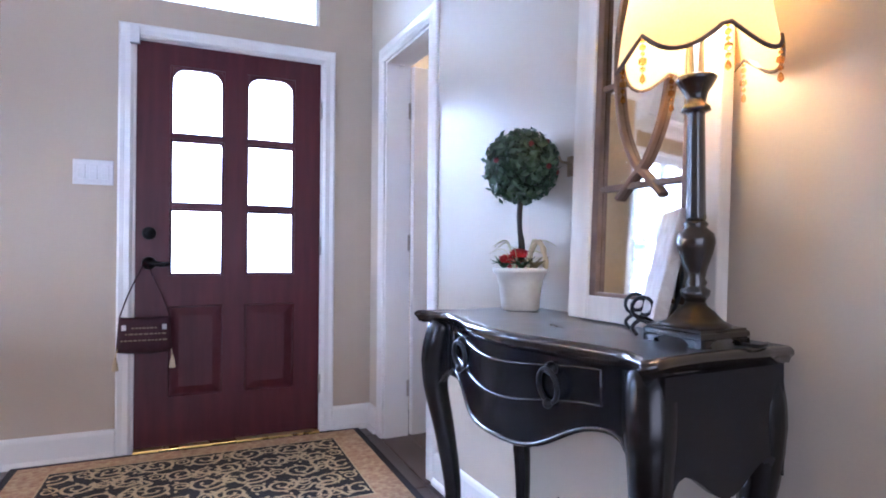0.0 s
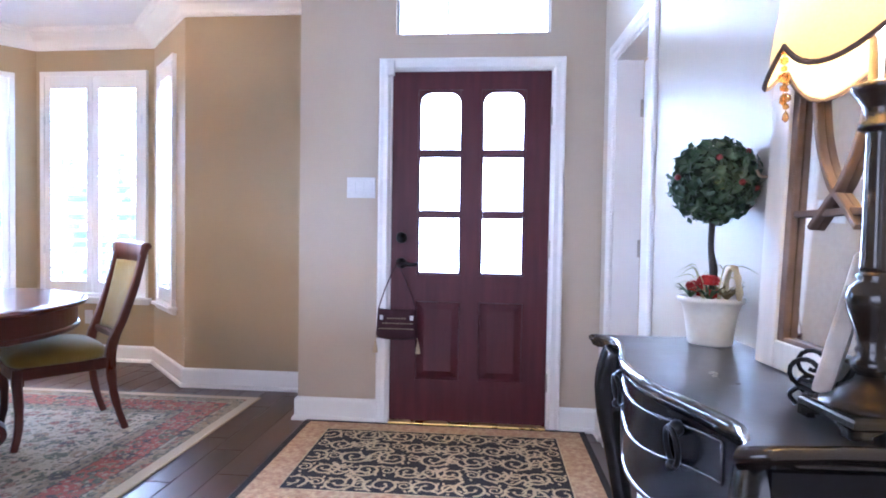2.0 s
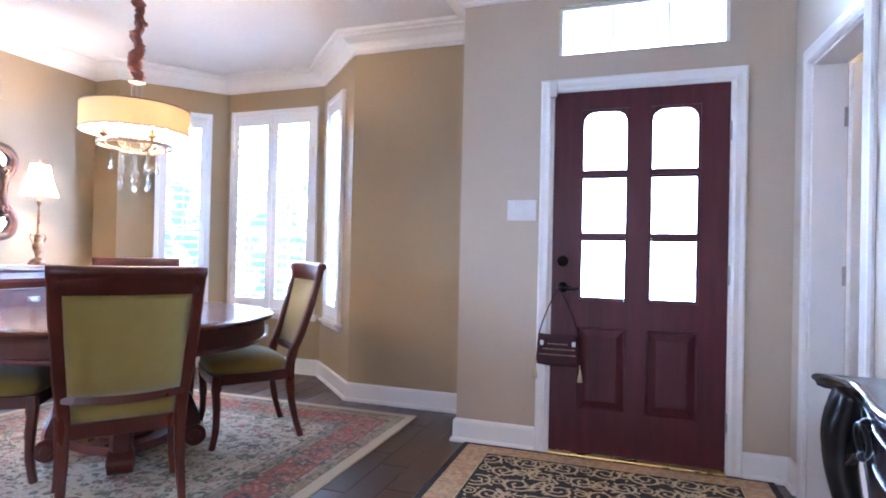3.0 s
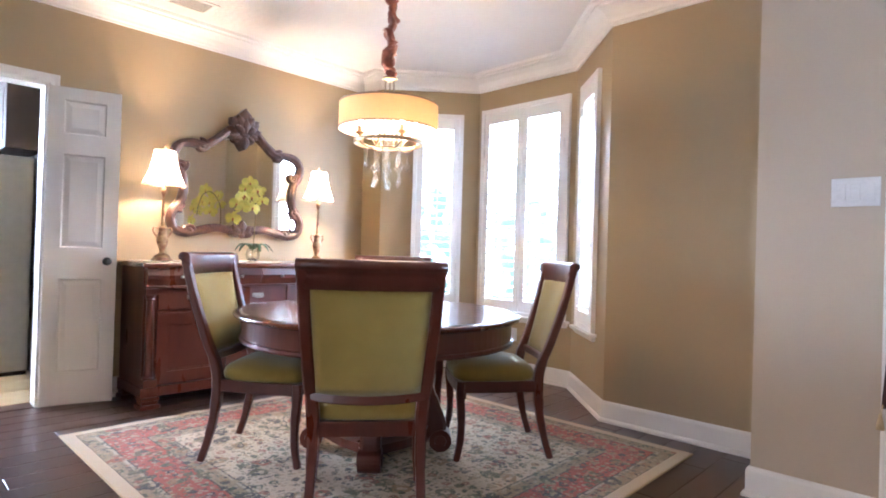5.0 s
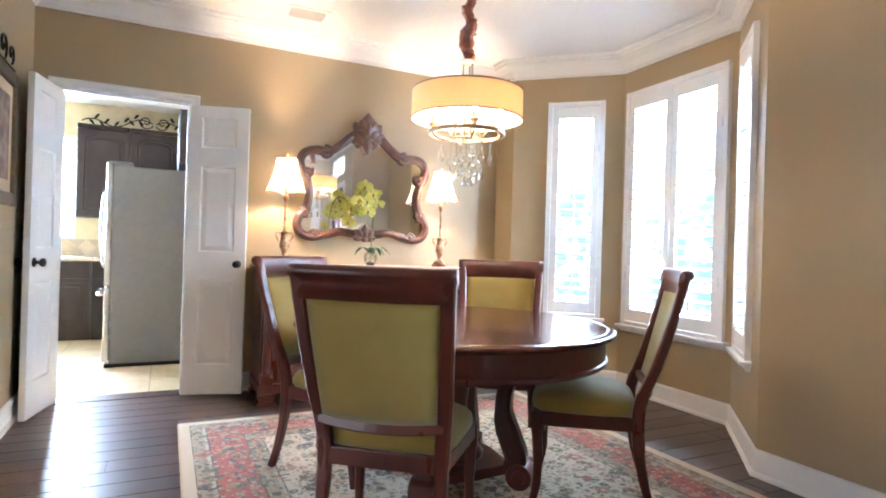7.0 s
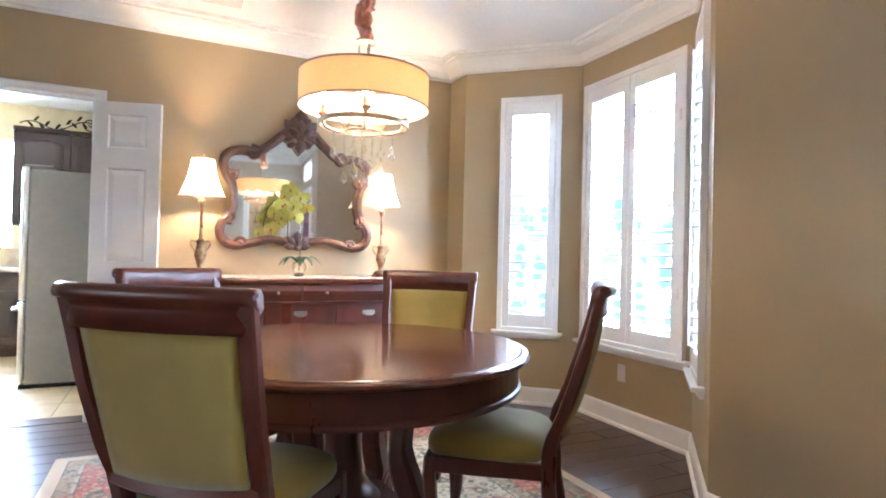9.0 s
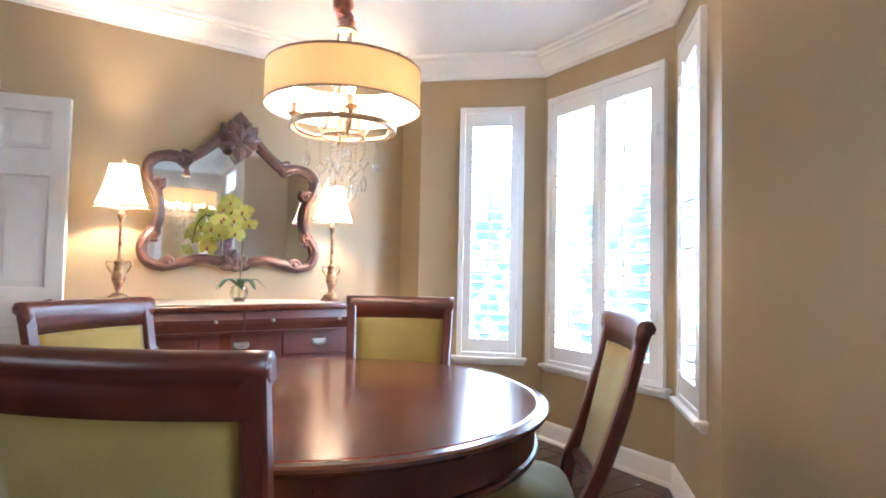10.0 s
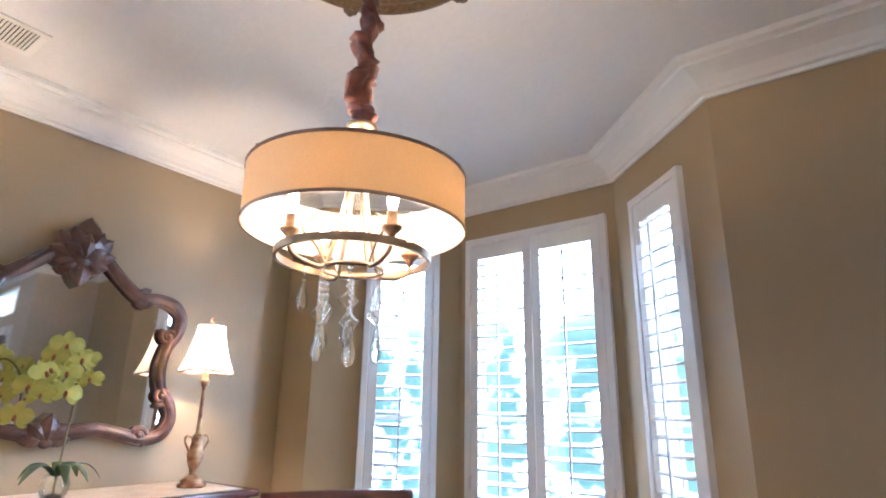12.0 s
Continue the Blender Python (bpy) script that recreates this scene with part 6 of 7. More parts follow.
# ---- framed picture on the dining back wall ----
pf = thing("framed_picture", pose(-3.03, 1.276, 1.65, 0, 0, 180), "framed sepia print in an ornate dark gilt frame", "picture")
w2, h2 = 0.42, 0.372
bm = boxes((-w2, -0.001 - 0.03, -h2, -w2 + 0.075, -0.001, h2), (w2 - 0.075, -0.031, -h2, w2, -0.001, h2), (-w2 + 0.075, -0.031, h2 - 0.075, w2 - 0.075, -0.001, h2), (-w2 + 0.075, -0.031, -h2, w2 - 0.075, -0.001, -h2 + 0.075), bevel=0.012)
part("frame", bm, GILT, pf)
part("mat_board", boxes((-w2 + 0.075, -0.012, -h2 + 0.075, w2 - 0.075, -0.006, h2 - 0.075)), CREAMTHREAD, pf)
part("print", boxes((-w2 + 0.14, -0.015, -h2 + 0.14, w2 - 0.14, -0.0125, h2 - 0.14)), ARTPRINT, pf)
so = thing("iron_wall_scroll", pose(-3.05, 1.277, 2.035), "black iron scroll ornament above the framed picture", "ornament")
bm = bmesh.new()
for hand in (1, -1):
    for cx, r in ((0.10, 0.075), (0.27, 0.055)):
        tube(bm, [(hand * cx + a, 0.012, b) for a, b in scroll(0, 0.085, r, 1.3, -1.2, hand)], 0.006, 6)
tube(bm, [(-0.34, 0.012, 0.008), (0.34, 0.012, 0.008)], 0.007, 6)
part("scrollwork", bm, BLACKMETAL, so)

# ---- foyer console and what stands on it ----
CON = EAST @ pose(ey(2.250), 0.004, 0)
CH = 0.836
cs = thing("console_table", CON, "black lacquered serpentine console table with cabriole legs", "console table")
HL = 0.455
front_y = lambda x: 0.372 + 0.034 * math.cos(2 * math.pi * x / 0.80) + 0.052 * max(0.0, (abs(x) - 0.34) / (HL - 0.34)) ** 1.5


def top_outline(o):
    pts = [(HL - o, 0.0)]
    pts += [(HL - o - 0.016 * math.sin(math.pi * t), 0.40 * t - o * t) for t in (0.2, 0.4, 0.6, 0.8)]
    pts += [(HL - o, front_y(HL) - o)]
    n = 40
    xs = [HL - o - (2 * HL - 2 * o) * i / n for i in range(1, n)]
    pts += [(x, front_y(x) - o) for x in xs]
    pts += [(-HL + o, front_y(HL) - o)]
    pts += [(-(HL - o - 0.016 * math.sin(math.pi * t)), 0.40 * t - o * t) for t in (0.8, 0.6, 0.4, 0.2)]
    return pts + [(-HL + o, 0.0)]


bm = bmesh.new()
rows = [[bm.verts.new((x, y, zz)) for x, y in top_outline(o)] for o, zz in ((0.022, CH - 0.036), (0.010, CH - 0.032), (0.006, CH - 0.022), (0.0, CH - 0.016), (0.0, CH - 0.008), (0.006, CH - 0.002), (0.014, CH))]
for a, b in zip(rows, rows[1:]):
    for i in range(len(a)):
        bm.faces.new((a[i], a[(i + 1) % len(a)], b[(i + 1) % len(a)], b[i]))
bm.faces.new(rows[0][::-1])
EDGE = pbr("rubbed_black_edge", (0.016, 0.014, 0.014), 0.2, (0.035, 0.024, 0.016), 7, 0.03, 60, coat=1.0)
part("edge_moulding", bm, EDGE, cs, "black moulded edge rubbed to bronze", True)
bm = bmesh.new()
bm.faces.new([bm.verts.new((x, y, CH)) for x, y in top_outline(0.014)])
part("tabletop", bm, pbr("polished_black_top", (0.005, 0.005, 0.006), 0.3, (0.010, 0.008, 0.007), 7, 0.04, 60, coat=0.5), cs)


def skirt(line, low, top, t=0.018):
    """A shaped skirt board under the top along a plan line; low(s) gives its lower edge."""
    bm = bmesh.new()
    f, k = [], len(line)
    for i, (x, y) in enumerate(line):
        x0, y0 = line[max(i - 1, 0)]
        x1, y1 = line[min(i + 1, k - 1)]
        l = math.hypot(x1 - x0, y1 - y0)
        nx, ny = (y1 - y0) / l * t, -(x1 - x0) / l * t
        zl = low(i / (k - 1))
        f.append([bm.verts.new(p) for p in ((x, y, zl), (x, y, top), (x + nx, y + ny, top), (x + nx, y + ny, zl))])
    for a, b in zip(f, f[1:]):
        for j in range(4):
            bm.faces.new((a[j], a[(j + 1) % 4], b[(j + 1) % 4], b[j]))
    bm.faces.new(f[0][::-1]), bm.faces.new(f[-1])
    return bm


bump = lambda s, c, w: math.exp(-((s - c) / w) ** 2)
low_front = lambda s: 0.676 - 0.086 * math.exp(-((s - 0.5) / 0.27) ** 4) - 0.06 * (bump(s, 0, 0.05) + bump(s, 1, 0.05))
low_side = lambda s: 0.645 - 0.065 * math.exp(-((s - 0.5) / 0.24) ** 2) - 0.05 * (bump(s, 0, 0.08) + bump(s, 1, 0.08))
fl = [(0.40 - 0.80 * i / 44, front_y(0.40 - 0.80 * i / 44) - 0.030) for i in range(45)]
sk = part("front_skirt", skirt(fl, low_front, CH - 0.036), BLACKWOOD, cs)
bm = bmesh.new()
tube(bm, [(x, y + 0.017, low_front(i / 44) + 0.004) for i, (x, y) in enumerate(fl)], 0.006, 6)
part("skirt_bead", bm, EDGE, sk, smooth=True)
for s in (-1, 1):
    line = [(s * 0.436, 0.03 + 0.31 * i / 20) for i in range(21)]
    part("side_skirt", skirt(line if s > 0 else line[::-1], low_side, CH - 0.030), BLACKWOOD, cs)
# drawer outline and ring pulls
dfront = [(0.30 - 0.60 * i / 40, front_y(0.30 - 0.60 * i / 40) - 0.011) for i in range(41)]
bm = bmesh.new()
tube(bm, [(x, y, CH - 0.058 - 0.012 * math.cos(x * 10)) for x, y in dfront], 0.0032, 6)
tube(bm, [(x, y, 0.704 - 0.018 * math.cos(x * 10)) for x, y in dfront], 0.0032, 6)
for k in (0, -1):
    x, y = dfront[k]
    tube(bm, [(x, y, CH - 0.058 - 0.012 * math.cos(x * 10)), (x, y, 0.704 - 0.018 * math.cos(x * 10))], 0.0032, 6)
dr = part("drawer_bead", bm, EDGE, cs, smooth=True)
for x in (0.19, -0.19):
    y = front_y(x) - 0.012
    bm = bmesh.new()
    tube(bm, [(x + 0.030 * math.sin(a), y + 0.016 + 0.004 * math.cos(a), 0.742 + 0.034 * math.cos(a)) for a in [i * math.pi / 10 for i in range(20)]], 0.0055, 8, closed=True)
    bmesh.ops.create_icosphere(bm, subdivisions=2, radius=0.015, matrix=Matrix.Translation((x, y + 0.008, 0.776)))
    bmesh.ops.create_icosphere(bm, subdivisions=2, radius=0.011, matrix=Matrix.Translation((x, y + 0.016, 0.706)))
    part("ring_pull", bm, BLACKMETAL, cs, "dark iron ring pull", True)
for sx in (-1, 1):
    for fy, sy in ((0.322, 1), (0.046, 0)):
        bm = bmesh.new()
        o = lambda d: (sx * (0.406 + d), fy + sy * d)
        path = smooth_path([(*o(-0.006), CH - 0.036), (*o(0.002), 0.77), (*o(0.014), 0.70), (*o(0.014), 0.61), (*o(-0.006), 0.48), (*o(-0.026), 0.30), (*o(-0.022), 0.13), (*o(0.002), 0.03), (*o(0.010), 0.0)], 4)
        n = len(path)
        rs = [0.042 + 0.004 * math.sin(min(1, i / 10) * math.pi) - 0.022 * max(0.0, min(1, (i - 9) / 14)) + 0.009 * max(0, (i - n + 6) / 6) for i in range(n)]
        tube(bm, path, rs, 10)
        part("leg", bm, BLACKLEG, cs, smooth=True)

# framed window mirror leaning on the console
wm = thing("window_mirror", EAST @ pose(ey(2.14), 0.012, CH + 0.001) @ pose(0, 0.034, 0, 2.2, 0, 0), "whitewashed window-frame mirror with brown muntins leaning on the console", "mirror")
WW, WHH = 0.232, 1.12
part("frame", boxes((-WW, 0, 0, -WW + 0.076, 0.036, WHH), (WW - 0.076, 0, 0, WW, 0.036, WHH), (-WW + 0.076, 0.001, 0, WW - 0.076, 0.035, 0.062), (-WW + 0.076, 0.001, WHH - 0.085, WW - 0.076, 0.035, WHH), bevel=0.004), WHITEWOOD, wm, "whitewashed wooden frame")
iw, ib, it = WW - 0.076, 0.062, WHH - 0.085
part("mirror_glass", boxes((-iw, 0.010, ib, iw, 0.014, it)), MIRROR, wm, "silvered mirror glass")
part("inner_frame", boxes((-iw, 0.0145, ib, -iw + 0.024, 0.030, it), (iw - 0.024, 0.0145, ib, iw, 0.030, it), (-iw + 0.024, 0.0145, ib, iw - 0.024, 0.029, ib + 0.010), bevel=0.003), MUNTIN, wm)
for zz in (0.34, 0.605):
    part("muntin", boxes((-iw + 0.024, 0.0145, zz - 0.007, iw - 0.024, 0.026, zz + 0.007), bevel=0.002), MUNTIN, wm)
for s in (-1, 1):
    bm = bmesh.new()
    bar(bm, smooth_path([(-s * 0.07, 0.022, 0.31), (-s * 0.02, 0.022, 0.36), (s * 0.02, 0.022, 0.40), (s * 0.065, 0.022, 0.50), (s * 0.085, 0.022, 0.64), (s * 0.075, 0.022, 0.80), (s * 0.03, 0.022, 0.94), (0, 0.022, 1.00)], 5), 0.018, 0.013, (0, 1, 0))
    part("curved_muntin", bm, MUNTIN, wm)

# foyer lamp
lx, ly = 1.452, 1.898
LM = Matrix.Translation((lx, ly, CH + 0.001)) @ Matrix.Rotation(math.atan2((P[1] - P[0]).y, (P[1] - P[0]).x), 4, "Z")
fl_ = thing("console_lamp", LM, "lit black and gold candlestick lamp with scalloped shade", "lamp")
LB = pbr("black_gold_lamp", (0.012, 0.010, 0.010), 0.22, (0.03, 0.02, 0.01), 26, 0.1, 60, coat=0.5)
HB = 0.068
bm = bmesh.new()
rows = [[bm.verts.new((sx * (HB - o), sy * (HB - o), zz)) for sx, sy in ((-1, -1), (1, -1), (1, 1), (-1, 1))] for o, zz in ((0.006, 0.014), (0.0, 0.017), (0.0, 0.026), (0.004, 0.029), (0.004, 0.033))]
for a, b in zip(rows, rows[1:]):
    for j in range(4):
        bm.faces.new((a[j], a[(j + 1) % 4], b[(j + 1) % 4], b[j]))
bm.faces.new(rows[0][::-1]), bm.faces.new(rows[-1])
base = part("base", bm, LB, fl_)
for sx in (-1, 1):
    for sy in (-1, 1):
        out = [(0.0, 0.0), (0.030, 0.0), (0.026, 0.006), (0.034, 0.011), (0.044, 0.0145), (0.0, 0.0145)]
        bm = bmesh.new()
        for turn in (0, 1):
            lo, hi = [[bm.verts.new((sx * (HB - u), sy * (HB - w), z) if turn == 0 else (sx * (HB - w), sy * (HB - u), z)) for u, z in out] for w in (0.0, 0.012)]
            bm.faces.new(lo), bm.faces.new(hi[::-1])
            for j in range(6):
                bm.faces.new((lo[j], hi[j], hi[(j + 1) % 6], lo[(j + 1) % 6]))
        part("bracket_foot", bm, LB, base)
bm = bmesh.new()
lathe(bm, [(0.066, 0.032), (0.066, 0.038), (0.052, 0.044), (0.044, 0.052), (0.036, 0.062), (0.022, 0.072), (0.018, 0.082)], 28)
part("dome", bm, pbr("dark_rubbed_bronze", (0.018, 0.012, 0.008), 0.35, (0.045, 0.027, 0.013), 18, 0.1, 80, metal=0.5), fl_, smooth=True)
bm = bmesh.new()
lathe(bm, [(0.018, 0.08), (0.026, 0.092), (0.028, 0.102), (0.018, 0.110), (0.022, 0.118), (0.018, 0.126), (0.022, 0.145), (0.033, 0.178), (0.037, 0.198), (0.034, 0.214), (0.020, 0.226), (0.024, 0.233), (0.018, 0.240)], 24)
part("vase", bm, LB, fl_, smooth=True)
bm = bmesh.new()
flute = lambda a: 1 - 0.08 * abs(math.sin(5 * a))
lathe(bm, [(0.018, 0.238), (0.020, 0.245), (0.0185, 0.255), (0.0165, 0.45), (0.017, 0.452)], 30, squash=flute)
part("column", bm, LB, fl_, smooth=True)
bm = bmesh.new()
lathe(bm, [(0.017, 0.45), (0.028, 0.456), (0.026, 0.464), (0.018, 0.470), (0.022, 0.49), (0.036, 0.512), (0.040, 0.520), (0.036, 0.524), (0.016, 0.526), (0.016, 0.60), (0.0, 0.60)], 24)
part("capital", bm, LB, fl_, smooth=True)
bm = bmesh.new()
n = 64
prof = [(1.0, 0.555), (0.93, 0.62), (0.83, 0.70), (0.72, 0.79), (0.62, 0.86)]
rows = []
for k, (f, zz) in enumerate(prof):
    row = []
    for i in range(n):
        a = 2 * math.pi * i / n
        lobe = abs(math.cos(3 * a))
        r = 0.152 * f * (0.94 + 0.06 * lobe)
        row.append(bm.verts.new((r * math.cos(a), r * math.sin(a), zz + (0.045 * (1 - lobe) - 0.02 if k == 0 else 0))))
    rows.append(row)
for a, b in zip(rows, rows[1:]):
    for i in range(n):
        bm.faces.new((a[i], a[(i + 1) % n], b[(i + 1) % n], b[i]))
shd = part("shade", bm, SHADE_GOLD, fl_, "gold scalloped panel shade", True)
edge = []
for i in range(n):
    a = 2 * math.pi * i / n
    lobe = abs(math.cos(3 * a))
    edge.append((0.1535 * (0.94 + 0.06 * lobe) * math.cos(a), 0.1535 * (0.94 + 0.06 * lobe) * math.sin(a), 0.555 + 0.045 * (1 - lobe) - 0.02))
bm = bmesh.new()
tube(bm, edge, 0.0042, 6, closed=True)
part("braid", bm, TRIMBRAID, shd, "dark braided edge")
AMBER = crystal_glass("amber_glass", (0.75, 0.5, 0.2))
for k in range(6):
    a = (k + 0.5) * math.pi / 3
    r = 0.152 * 0.945
    x, y = r * math.cos(a), r * math.sin(a)
    bm = bmesh.new()
    zz = 0.575
    for rad in (0.005, 0.007, 0.005, 0.009, 0.006):
        zz -= rad
        bmesh.ops.create_icosphere(bm, subdivisions=1, radius=rad, matrix=Matrix.Translation((x, y, zz)))
        zz -= rad
    lathe(bm, [(0, zz - 0.022), (0.006, zz - 0.016), (0.005, zz - 0.008), (0, zz)], 8, (x, y))
    part("bead_drop", bm, AMBER, shd, "amber bead drop")
bm = bmesh.new()
bmesh.ops.create_uvsphere(bm, u_segments=12, v_segments=8, radius=0.024, matrix=Matrix.Translation((0, 0, 0.63)))
part("bulb", bm, BULB, fl_, smooth=True)
lamp_light(fl_, 0.70, FOYER_W, 0.025, (1.0, 0.66, 0.20))
bm = bmesh.new()
tube(bm, smooth_path([(-0.08, -0.03, 0.006), (-0.10, -0.045, 0.004), (-0.098, -0.07, 0.004), (-0.085, -0.095, 0.004)]), 0.004, 6)
part("cord", bm, BLACKMETAL, fl_)

# plaque on an iron easel
ez = thing("plaque_stand", Matrix.Translation((*EASEL, CH + 0.001)) @ Matrix.Rotation(radians(56), 4, "Z"), "black iron scroll easel on the console", "easel")
bm = bmesh.new()
for s in (-1, 1):
    tube(bm, smooth_path([(s * 0.05, 0.075, 0.004), (s * 0.05, 0.085, 0.02), (s * 0.05, 0.07, 0.035), (s * 0.05, 0.05, 0.03), (s * 0.05, 0.02, 0.03), (s * 0.05, -0.005, 0.08), (s * 0.04, -0.025, 0.18), (s * 0.02, -0.045, 0.25)]), 0.0042, 6)
    tube(bm, [(s * 0.05 + 0.0, 0.062 + 0.024 * math.cos(a) * (1 - a / 14), 0.062 + 0.024 * math.sin(a) * (1 - a / 14)) for a in [-1.57 + i * 0.45 for i in range(16)]], 0.0042, 6)
tube(bm, [(-0.05, 0.02, 0.03), (0.05, 0.02, 0.03)], 0.004, 6)
tube(bm, smooth_path([(0, -0.045, 0.25), (0, -0.07, 0.12), (0, -0.085, 0.0)]), 0.0042, 6)
part("easel_frame", bm, BLACKMETAL, ez)
pq = tagged(part("plaque", boxes((-0.085, -0.014, 0, 0.085, 0.014, 0.235), bevel=0.006), PLAQUE, m=ez.matrix_basis @ pose(0, 0.038, 0.036, 13, 0, 0)), "chalky white rectangular plaque leaning on the iron easel", "plaque")

# topiary
rnd = random.Random(21)
tx, ty = 1.462, 2.572
tp = thing("topiary", Matrix.Translation((tx, ty, CH + 0.001)), "boxwood ball topiary with red flowers in a white ceramic pot", "plant")
bm = bmesh.new()
lathe(bm, [(0, 0), (0.054, 0), (0.057, 0.004), (0.060, 0.03), (0.067, 0.08), (0.074, 0.108), (0.083, 0.114), (0.086, 0.124), (0.082, 0.129), (0.074, 0.127), (0.068, 0.11), (0, 0.105)], 36)
part("pot", bm, CERAMIC, tp, "white flared ceramic pot", True)
bm = bmesh.new()
tube(bm, smooth_path([(0, 0, 0.10), (0.004, 0.003, 0.18), (-0.003, 0.002, 0.27), (0, 0, 0.34)]), 0.008, 8)
tube(bm, smooth_path([(0.004, 0, 0.12), (0.014, 0.006, 0.20), (0.0, 0.014, 0.27), (-0.006, 0, 0.33)]), 0.005, 6)
part("trunk", bm, pbr("dark_twig", (0.035, 0.024, 0.015), 0.7, bump=0.4, bscale=60), tp, smooth=True)
verts, faces = [], []
for k in range(1700):
    d = Vector((rnd.gauss(0, 1), rnd.gauss(0, 1), rnd.gauss(0, 1))).normalized()
    r = 0.100 * (1 + 0.13 * noise.noise(d * 3.1)) + rnd.uniform(-0.016, 0.014)
    c = d * r + Vector((0, 0, 0.438))
    u = d.orthogonal().normalized()
    u.rotate(Matrix.Rotation(rnd.uniform(0, 6.28), 3, d))
    n2 = (d + 0.9 * Vector((rnd.uniform(-1, 1), rnd.uniform(-1, 1), rnd.uniform(-1, 1)))).normalized()
    u = (u - n2 * u.dot(n2)).normalized()
    w = n2.cross(u)
    l, b = rnd.uniform(0.011, 0.018), rnd.uniform(0.006, 0.0095)
    i0 = len(verts)
    verts += [c - u * l, c + w * b + n2 * 0.002, c + u * l, c - w * b + n2 * 0.002, c]
    faces += [(i0, i0 + 1, i0 + 4), (i0 + 1, i0 + 2, i0 + 4), (i0 + 2, i0 + 3, i0 + 4), (i0 + 3, i0, i0 + 4)]
me = bpy.data.meshes.new("crown")
me.from_pydata(verts, [], faces)
me.materials.append(BOX)
crown = new("crown", me)
crown.parent = tp
tagged(crown, "dense ball of small boxwood leaves")
# Near-black sphere inside the leaves; the shade between them is its colour.
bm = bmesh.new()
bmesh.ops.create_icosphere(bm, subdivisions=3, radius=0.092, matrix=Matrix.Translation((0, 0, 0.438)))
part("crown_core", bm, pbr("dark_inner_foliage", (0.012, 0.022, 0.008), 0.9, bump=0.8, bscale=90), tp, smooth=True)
for k in range(9):
    d = Vector((rnd.gauss(0, 1), rnd.gauss(0, 1), rnd.gauss(0, 0.6))).normalized()
    bm = bmesh.new()
    bmesh.ops.create_icosphere(bm, subdivisions=2, radius=0.0085, matrix=Matrix.Translation(d * 0.112 + Vector((0, 0, 0.438))))
    part("berry", bm, pbr("dull_red_berry", (0.22, 0.03, 0.03), 0.4) if k == 0 else bpy.data.materials["dull_red_berry"], tp, smooth=True)
for k in range(11):
    a, r = k * 2.4, 0.020 + 0.045 * (k / 11) ** 0.6
    bm = bmesh.new()
    if k < 6:
        for q in range(16):
            bmesh.ops.create_circle(bm, cap_ends=True, radius=0.017, segments=6, matrix=Matrix.Translation((0, 0, 0.004)) @ Matrix.Rotation(q * 0.9, 4, "Z") @ Matrix.Rotation(0.35 + 0.05 * q, 4, "Y") @ Matrix.Translation((0.014, 0, 0.005)))
        part("red_flower", bm, PETALRED, tp, m=Matrix.Translation((-0.018 + 0.02 * math.cos(a), 0.012 + 0.022 * math.sin(a), 0.142 + 0.018 * (k % 3))))
    else:
        for q in range(9):
            t0 = q * 0.7
            tube(bm, [(0, 0, 0), (0.018 * math.cos(t0), 0.018 * math.sin(t0), 0.022), (0.042 * math.cos(t0), 0.042 * math.sin(t0), 0.018 + 0.012 * (q % 3))], [0.0015, 0.005, 0.001], 5, flat=0.3)
        tagged(part("sprig", bm, LEAF if k % 2 else STEM, tp, m=Matrix.Translation((r * 0.85 * math.cos(a), r * 0.85 * math.sin(a), 0.122))), kind="stuff")
bm = bmesh.new()
tube(bm, [(0.045, -0.025 + 0.046 * math.cos(a), 0.125 + 0.085 * math.sin(a)) for a in [i * math.pi / 12 for i in range(13)]], [0.008 + 0.002 * math.sin(i * 3) for i in range(13)], 8)
part("twig_loop", bm, CREAMTHREAD, tp, "woven straw loop", True)
bm = bmesh.new()
for k in range(16):
    a, l, lift = rnd.uniform(0, 6.28), rnd.uniform(0.07, 0.12), rnd.uniform(0.02, 0.09)
    c, d = math.cos(a), math.sin(a)
    tube(bm, smooth_path([(0.02 * c, 0.02 * d, 0.115), (0.5 * l * c, 0.5 * l * d, 0.125 + lift), (l * c, l * d, 0.13 + 0.7 * lift)], 4), [0.0016] * 6 + [0.0012, 0.0008, 0.0004], 4, flat=0.4)
tagged(part("grass_blades", bm, pbr("pale_dry_grass", (0.46, 0.44, 0.24), 0.7), tp, "thin pale grass blades"), kind="stuff")

# small wall hook behind the topiary
hk = thing("wall_hook", EAST @ pose(ey(2.46), 0.0005, 1.268), "small bronze hook plate on the wall beside the mirror", "hook")
bm = boxes((-0.012, 0, -0.03, 0.012, 0.006, 0.03), bevel=0.002)
tube(bm, smooth_path([(0, 0.004, 0.01), (0, 0.035, 0.012), (0, 0.045, 0.028)]), 0.004, 6)
part("plate", bm, BRONZE, hk)

# iron scroll rack on the floor below the console
ir = thing("floor_scroll_rack", CON @ pose(0.02, 0.13, 0.0), "black iron scroll rack on the floor under the console", "rack")
bm = bmesh.new()
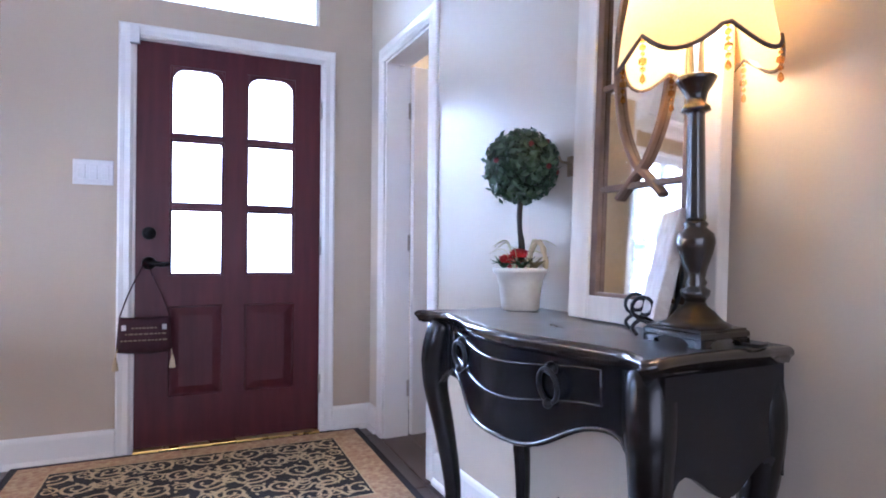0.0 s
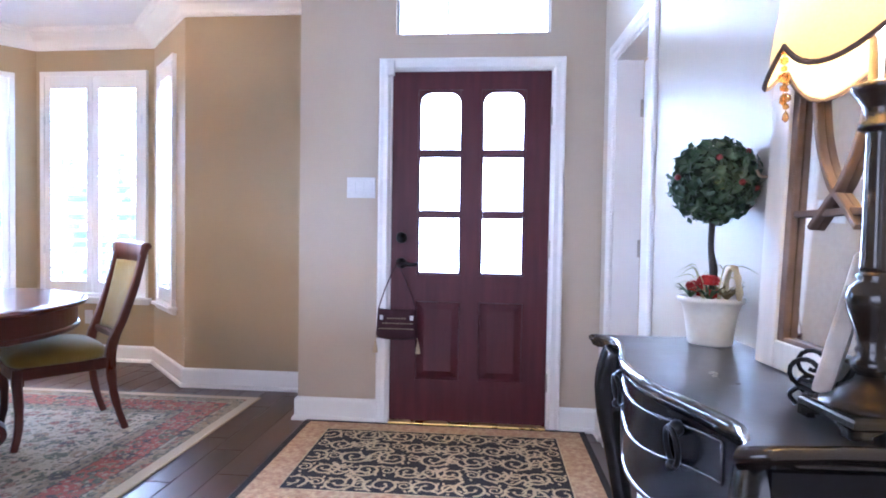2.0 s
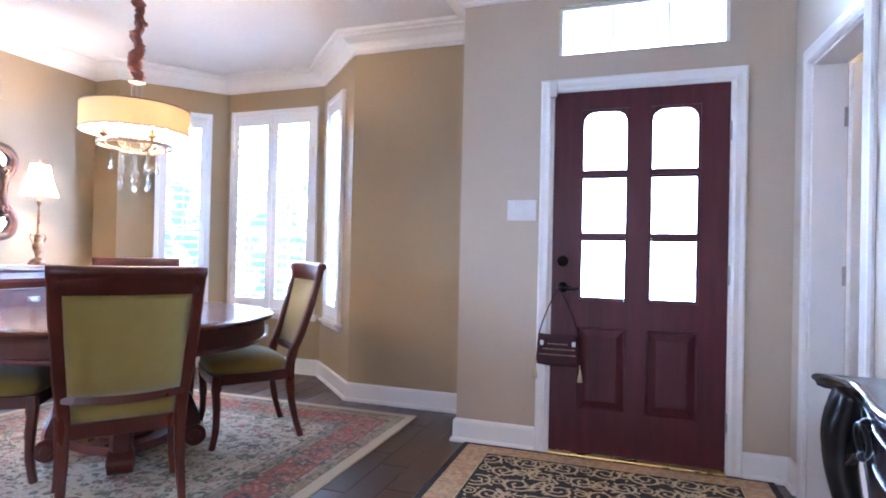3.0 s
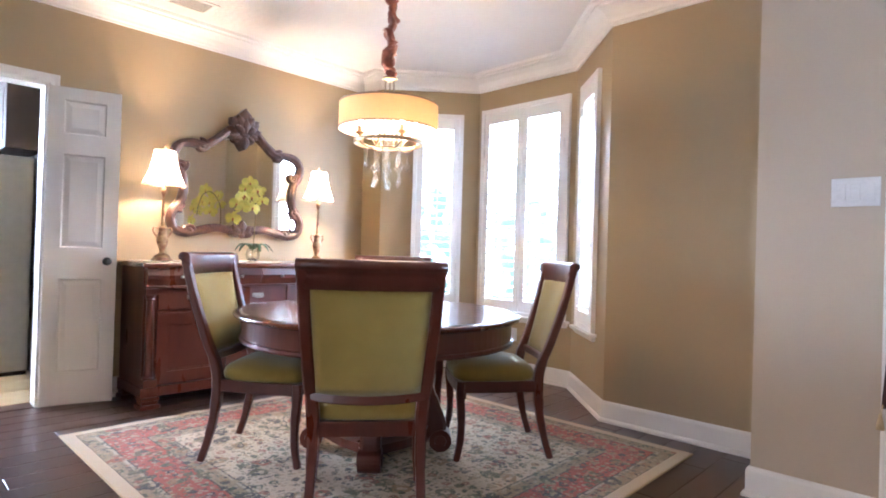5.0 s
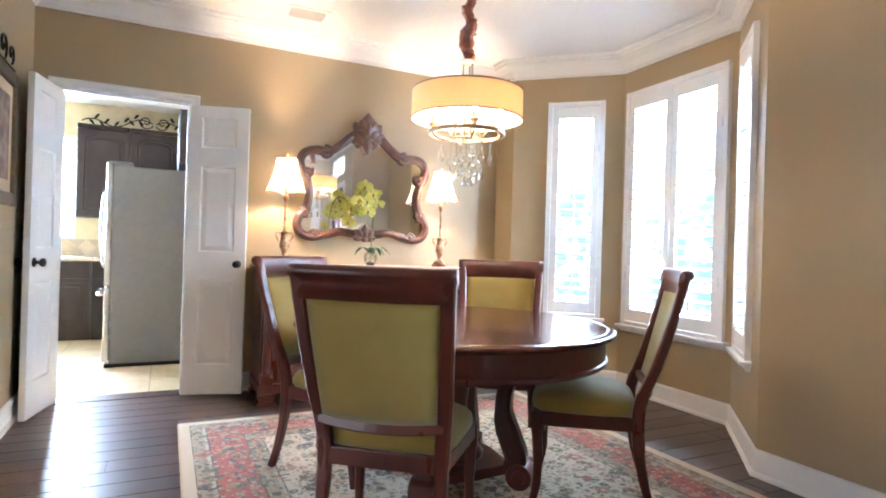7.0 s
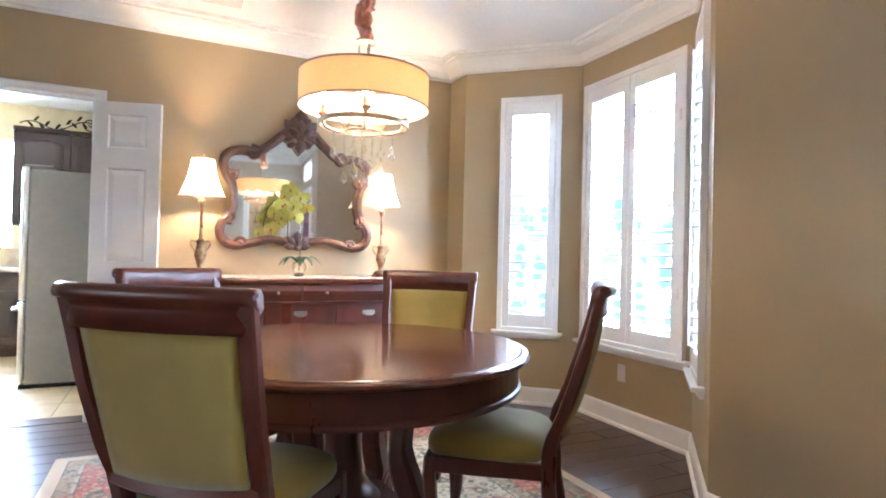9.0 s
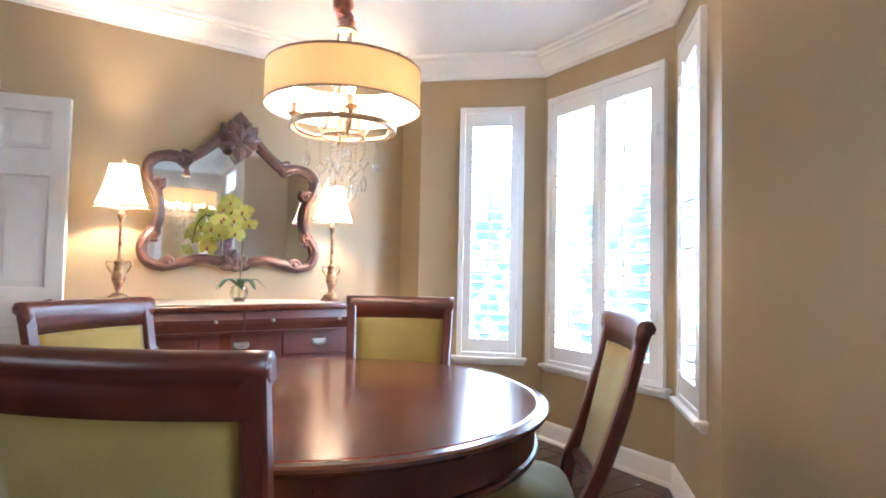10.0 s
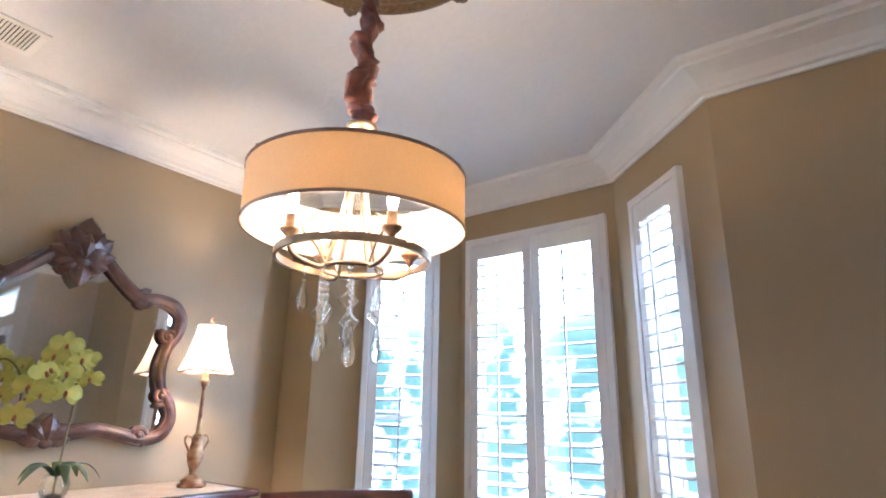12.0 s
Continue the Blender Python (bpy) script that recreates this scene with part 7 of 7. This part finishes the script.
for k, y in enumerate((-0.05, 0.05)):
    tube(bm, [(0.11 * math.cos(a), y, 0.115 + 0.11 * math.sin(a)) for a in [i * math.pi / 12 for i in range(24)]], 0.006, 6, closed=True)
    for s in (-1, 1):
        tube(bm, smooth_path([(-s * 0.13, y, 0.006), (0, y, 0.12), (s * 0.13, y, 0.27)]), 0.006, 6)
        lathe(bm, [(0, 0.262), (0.028, 0.258), (0.012, 0.288), (0, 0.33)], 8, (s * 0.135, y))
for s in (-1, 1):
    tube(bm, [(s * 0.13, -0.055, 0.006), (s * 0.13, 0.055, 0.006)], 0.006, 6)
part("scrollwork", bm, BLACKMETAL, ir)

# ---- outside ----
tagged(part("ground", boxes((-60, -60, -0.20, 60, 60, -0.12)), GRASS), "lawn round the house reaching the distance", "ground", kind="structure")
tagged(part("backdrop_front", boxes((-9, 8.6, -0.6, -0.6, 8.65, 6)), garden("bright_front_garden", DAY, 3.4)), "over-bright daylit front garden seen through the windows", "backdrop", kind="structure")
tagged(part("backdrop_porch", boxes((-0.6, 8.6, -0.6, 7, 8.65, 6)), garden("bright_porch_garden", DAY, 0.9)), "over-bright daylit porch beyond the front door", "backdrop", kind="structure")
# Added warm panel; stands in for indoor light coming from the hall.
tagged(part("backdrop_back", boxes((-6, -5.05, -0.6, 6, -5.0, 5)), garden("bright_rear_garden", HALL_FILL, 0.6, (0.98, 0.91, 0.81))), "warm glow added behind the unseen hall window", "backdrop", kind="structure")
tagged(part("backdrop_kitchen", boxes((-9.4, -4, -0.6, -9.35, 5, 5)), garden("bright_back_garden", DAY_KITCHEN, 0.6)), "over-bright daylight behind the kitchen window", "backdrop", kind="structure")
tagged(part("roof_slab", boxes((-7.6, -1.9, TOP + 0.14, 3.4, 5.9, TOP + 0.3)), CEIL), "flat cover above the ceilings", "roof", kind="structure")

# ---- floors ----
fx0, fx1, fy0, fy1 = -3.95, 1.72, -1.5, 5.49
fl0 = tagged(part("floor", boxes((-4.09, -1.6, -0.06, 1.9, 5.6, -0.006)), UNDERFLOOR), "dark hand-scraped hardwood plank floor", "floor", kind="structure")
PWD = 0.155
rnd = random.Random(3)
plank_meshes = {}
near, rest = [], []
nrow = int((fx1 - fx0) / PWD) + 1
for r in range(nrow):
    x = fx0 + r * PWD
    y = fy0 - rnd.uniform(0, 0.9)
    while y < fy1:
        l = rnd.choice((0.55, 0.75, 0.95, 1.2))
        y0, y1 = max(y, fy0 if x > -2.4 else 1.2), min(y + l, 4.38 if x > -0.3 else 4.92 if x > -1.2 else fy1)
        y += l
        if y1 - y0 < 0.05:
            continue
        mid_y = (y0 + y1) / 2
        (near if mid_y > 1.1 or x > -0.6 and mid_y > 0.9 else rest).append((x, y0, y1))


def plank_geo(l):
    bm = bmesh.new()
    w, g, e = PWD / 2, 0.001, 0.003
    rows = [[bm.verts.new((sx * (w - o), sy * (l / 2 - o), zz)) for sx, sy in ((-1, -1), (1, -1), (1, 1), (-1, 1))] for o, zz in ((g, -0.005), (g, -0.0022), (g + e, 0.0))]
    for a, b in zip(rows, rows[1:]):
        for j in range(4):
            bm.faces.new((a[j], a[(j + 1) % 4], b[(j + 1) % 4], b[j]))
    bm.faces.new(rows[-1])
    return bm


near.sort(key=lambda p: -p[2])
for k, (x, y0, y1) in enumerate(near):
    if k >= 300:
        rest.append((x, y0, y1))
        continue
    key = round(y1 - y0, 2)
    m = pose(x + PWD / 2, (y0 + y1) / 2, 0, 0.05 * rnd.uniform(-1, 1), 0.14 * rnd.uniform(-1, 1), 0)
    if key not in plank_meshes:
        plank_meshes[key] = part("plank", plank_geo(key), FLOORWOOD, fl0, m=m)
    else:
        share(plank_meshes[key], fl0, m)
bm = bmesh.new()
for x, y0, y1 in rest:
    b2 = box(bm, x + 0.001, y0 + 0.001, -0.005, x + PWD - 0.001, y1 - 0.001, 0)
tagged(part("planks_beyond", bm, FLOORWOOD, fl0), kind="stuff")
kf = tagged(part("floor_kitchen", boxes((KX0, KY0, -0.06, -4.09, KY1, -0.005)), GROUT), "beige stone tile kitchen floor", "floor", kind="structure")
bm = boxes((-0.196, -0.196, -0.0045, 0.196, 0.196, 0.0005), bevel=0.003)
t0 = None
for i in range(8):
    for j in range(12):
        m = pose(-4.32 - i * 0.4, KY0 + 0.2 + j * 0.4, 0)
        if t0 is None:
            t0 = part("tile", bm, TILE, kf, m=m)
        else:
            share(t0, kf, m)
tagged(part("door_sill_kitchen", boxes((-4.10, KD0 + 0.012, -0.004, -3.951, KD1 - 0.012, 0.004), bevel=0.002), FLOORWOOD), "dark wooden strip where planks meet kitchen tile", "threshold", kind="structure")
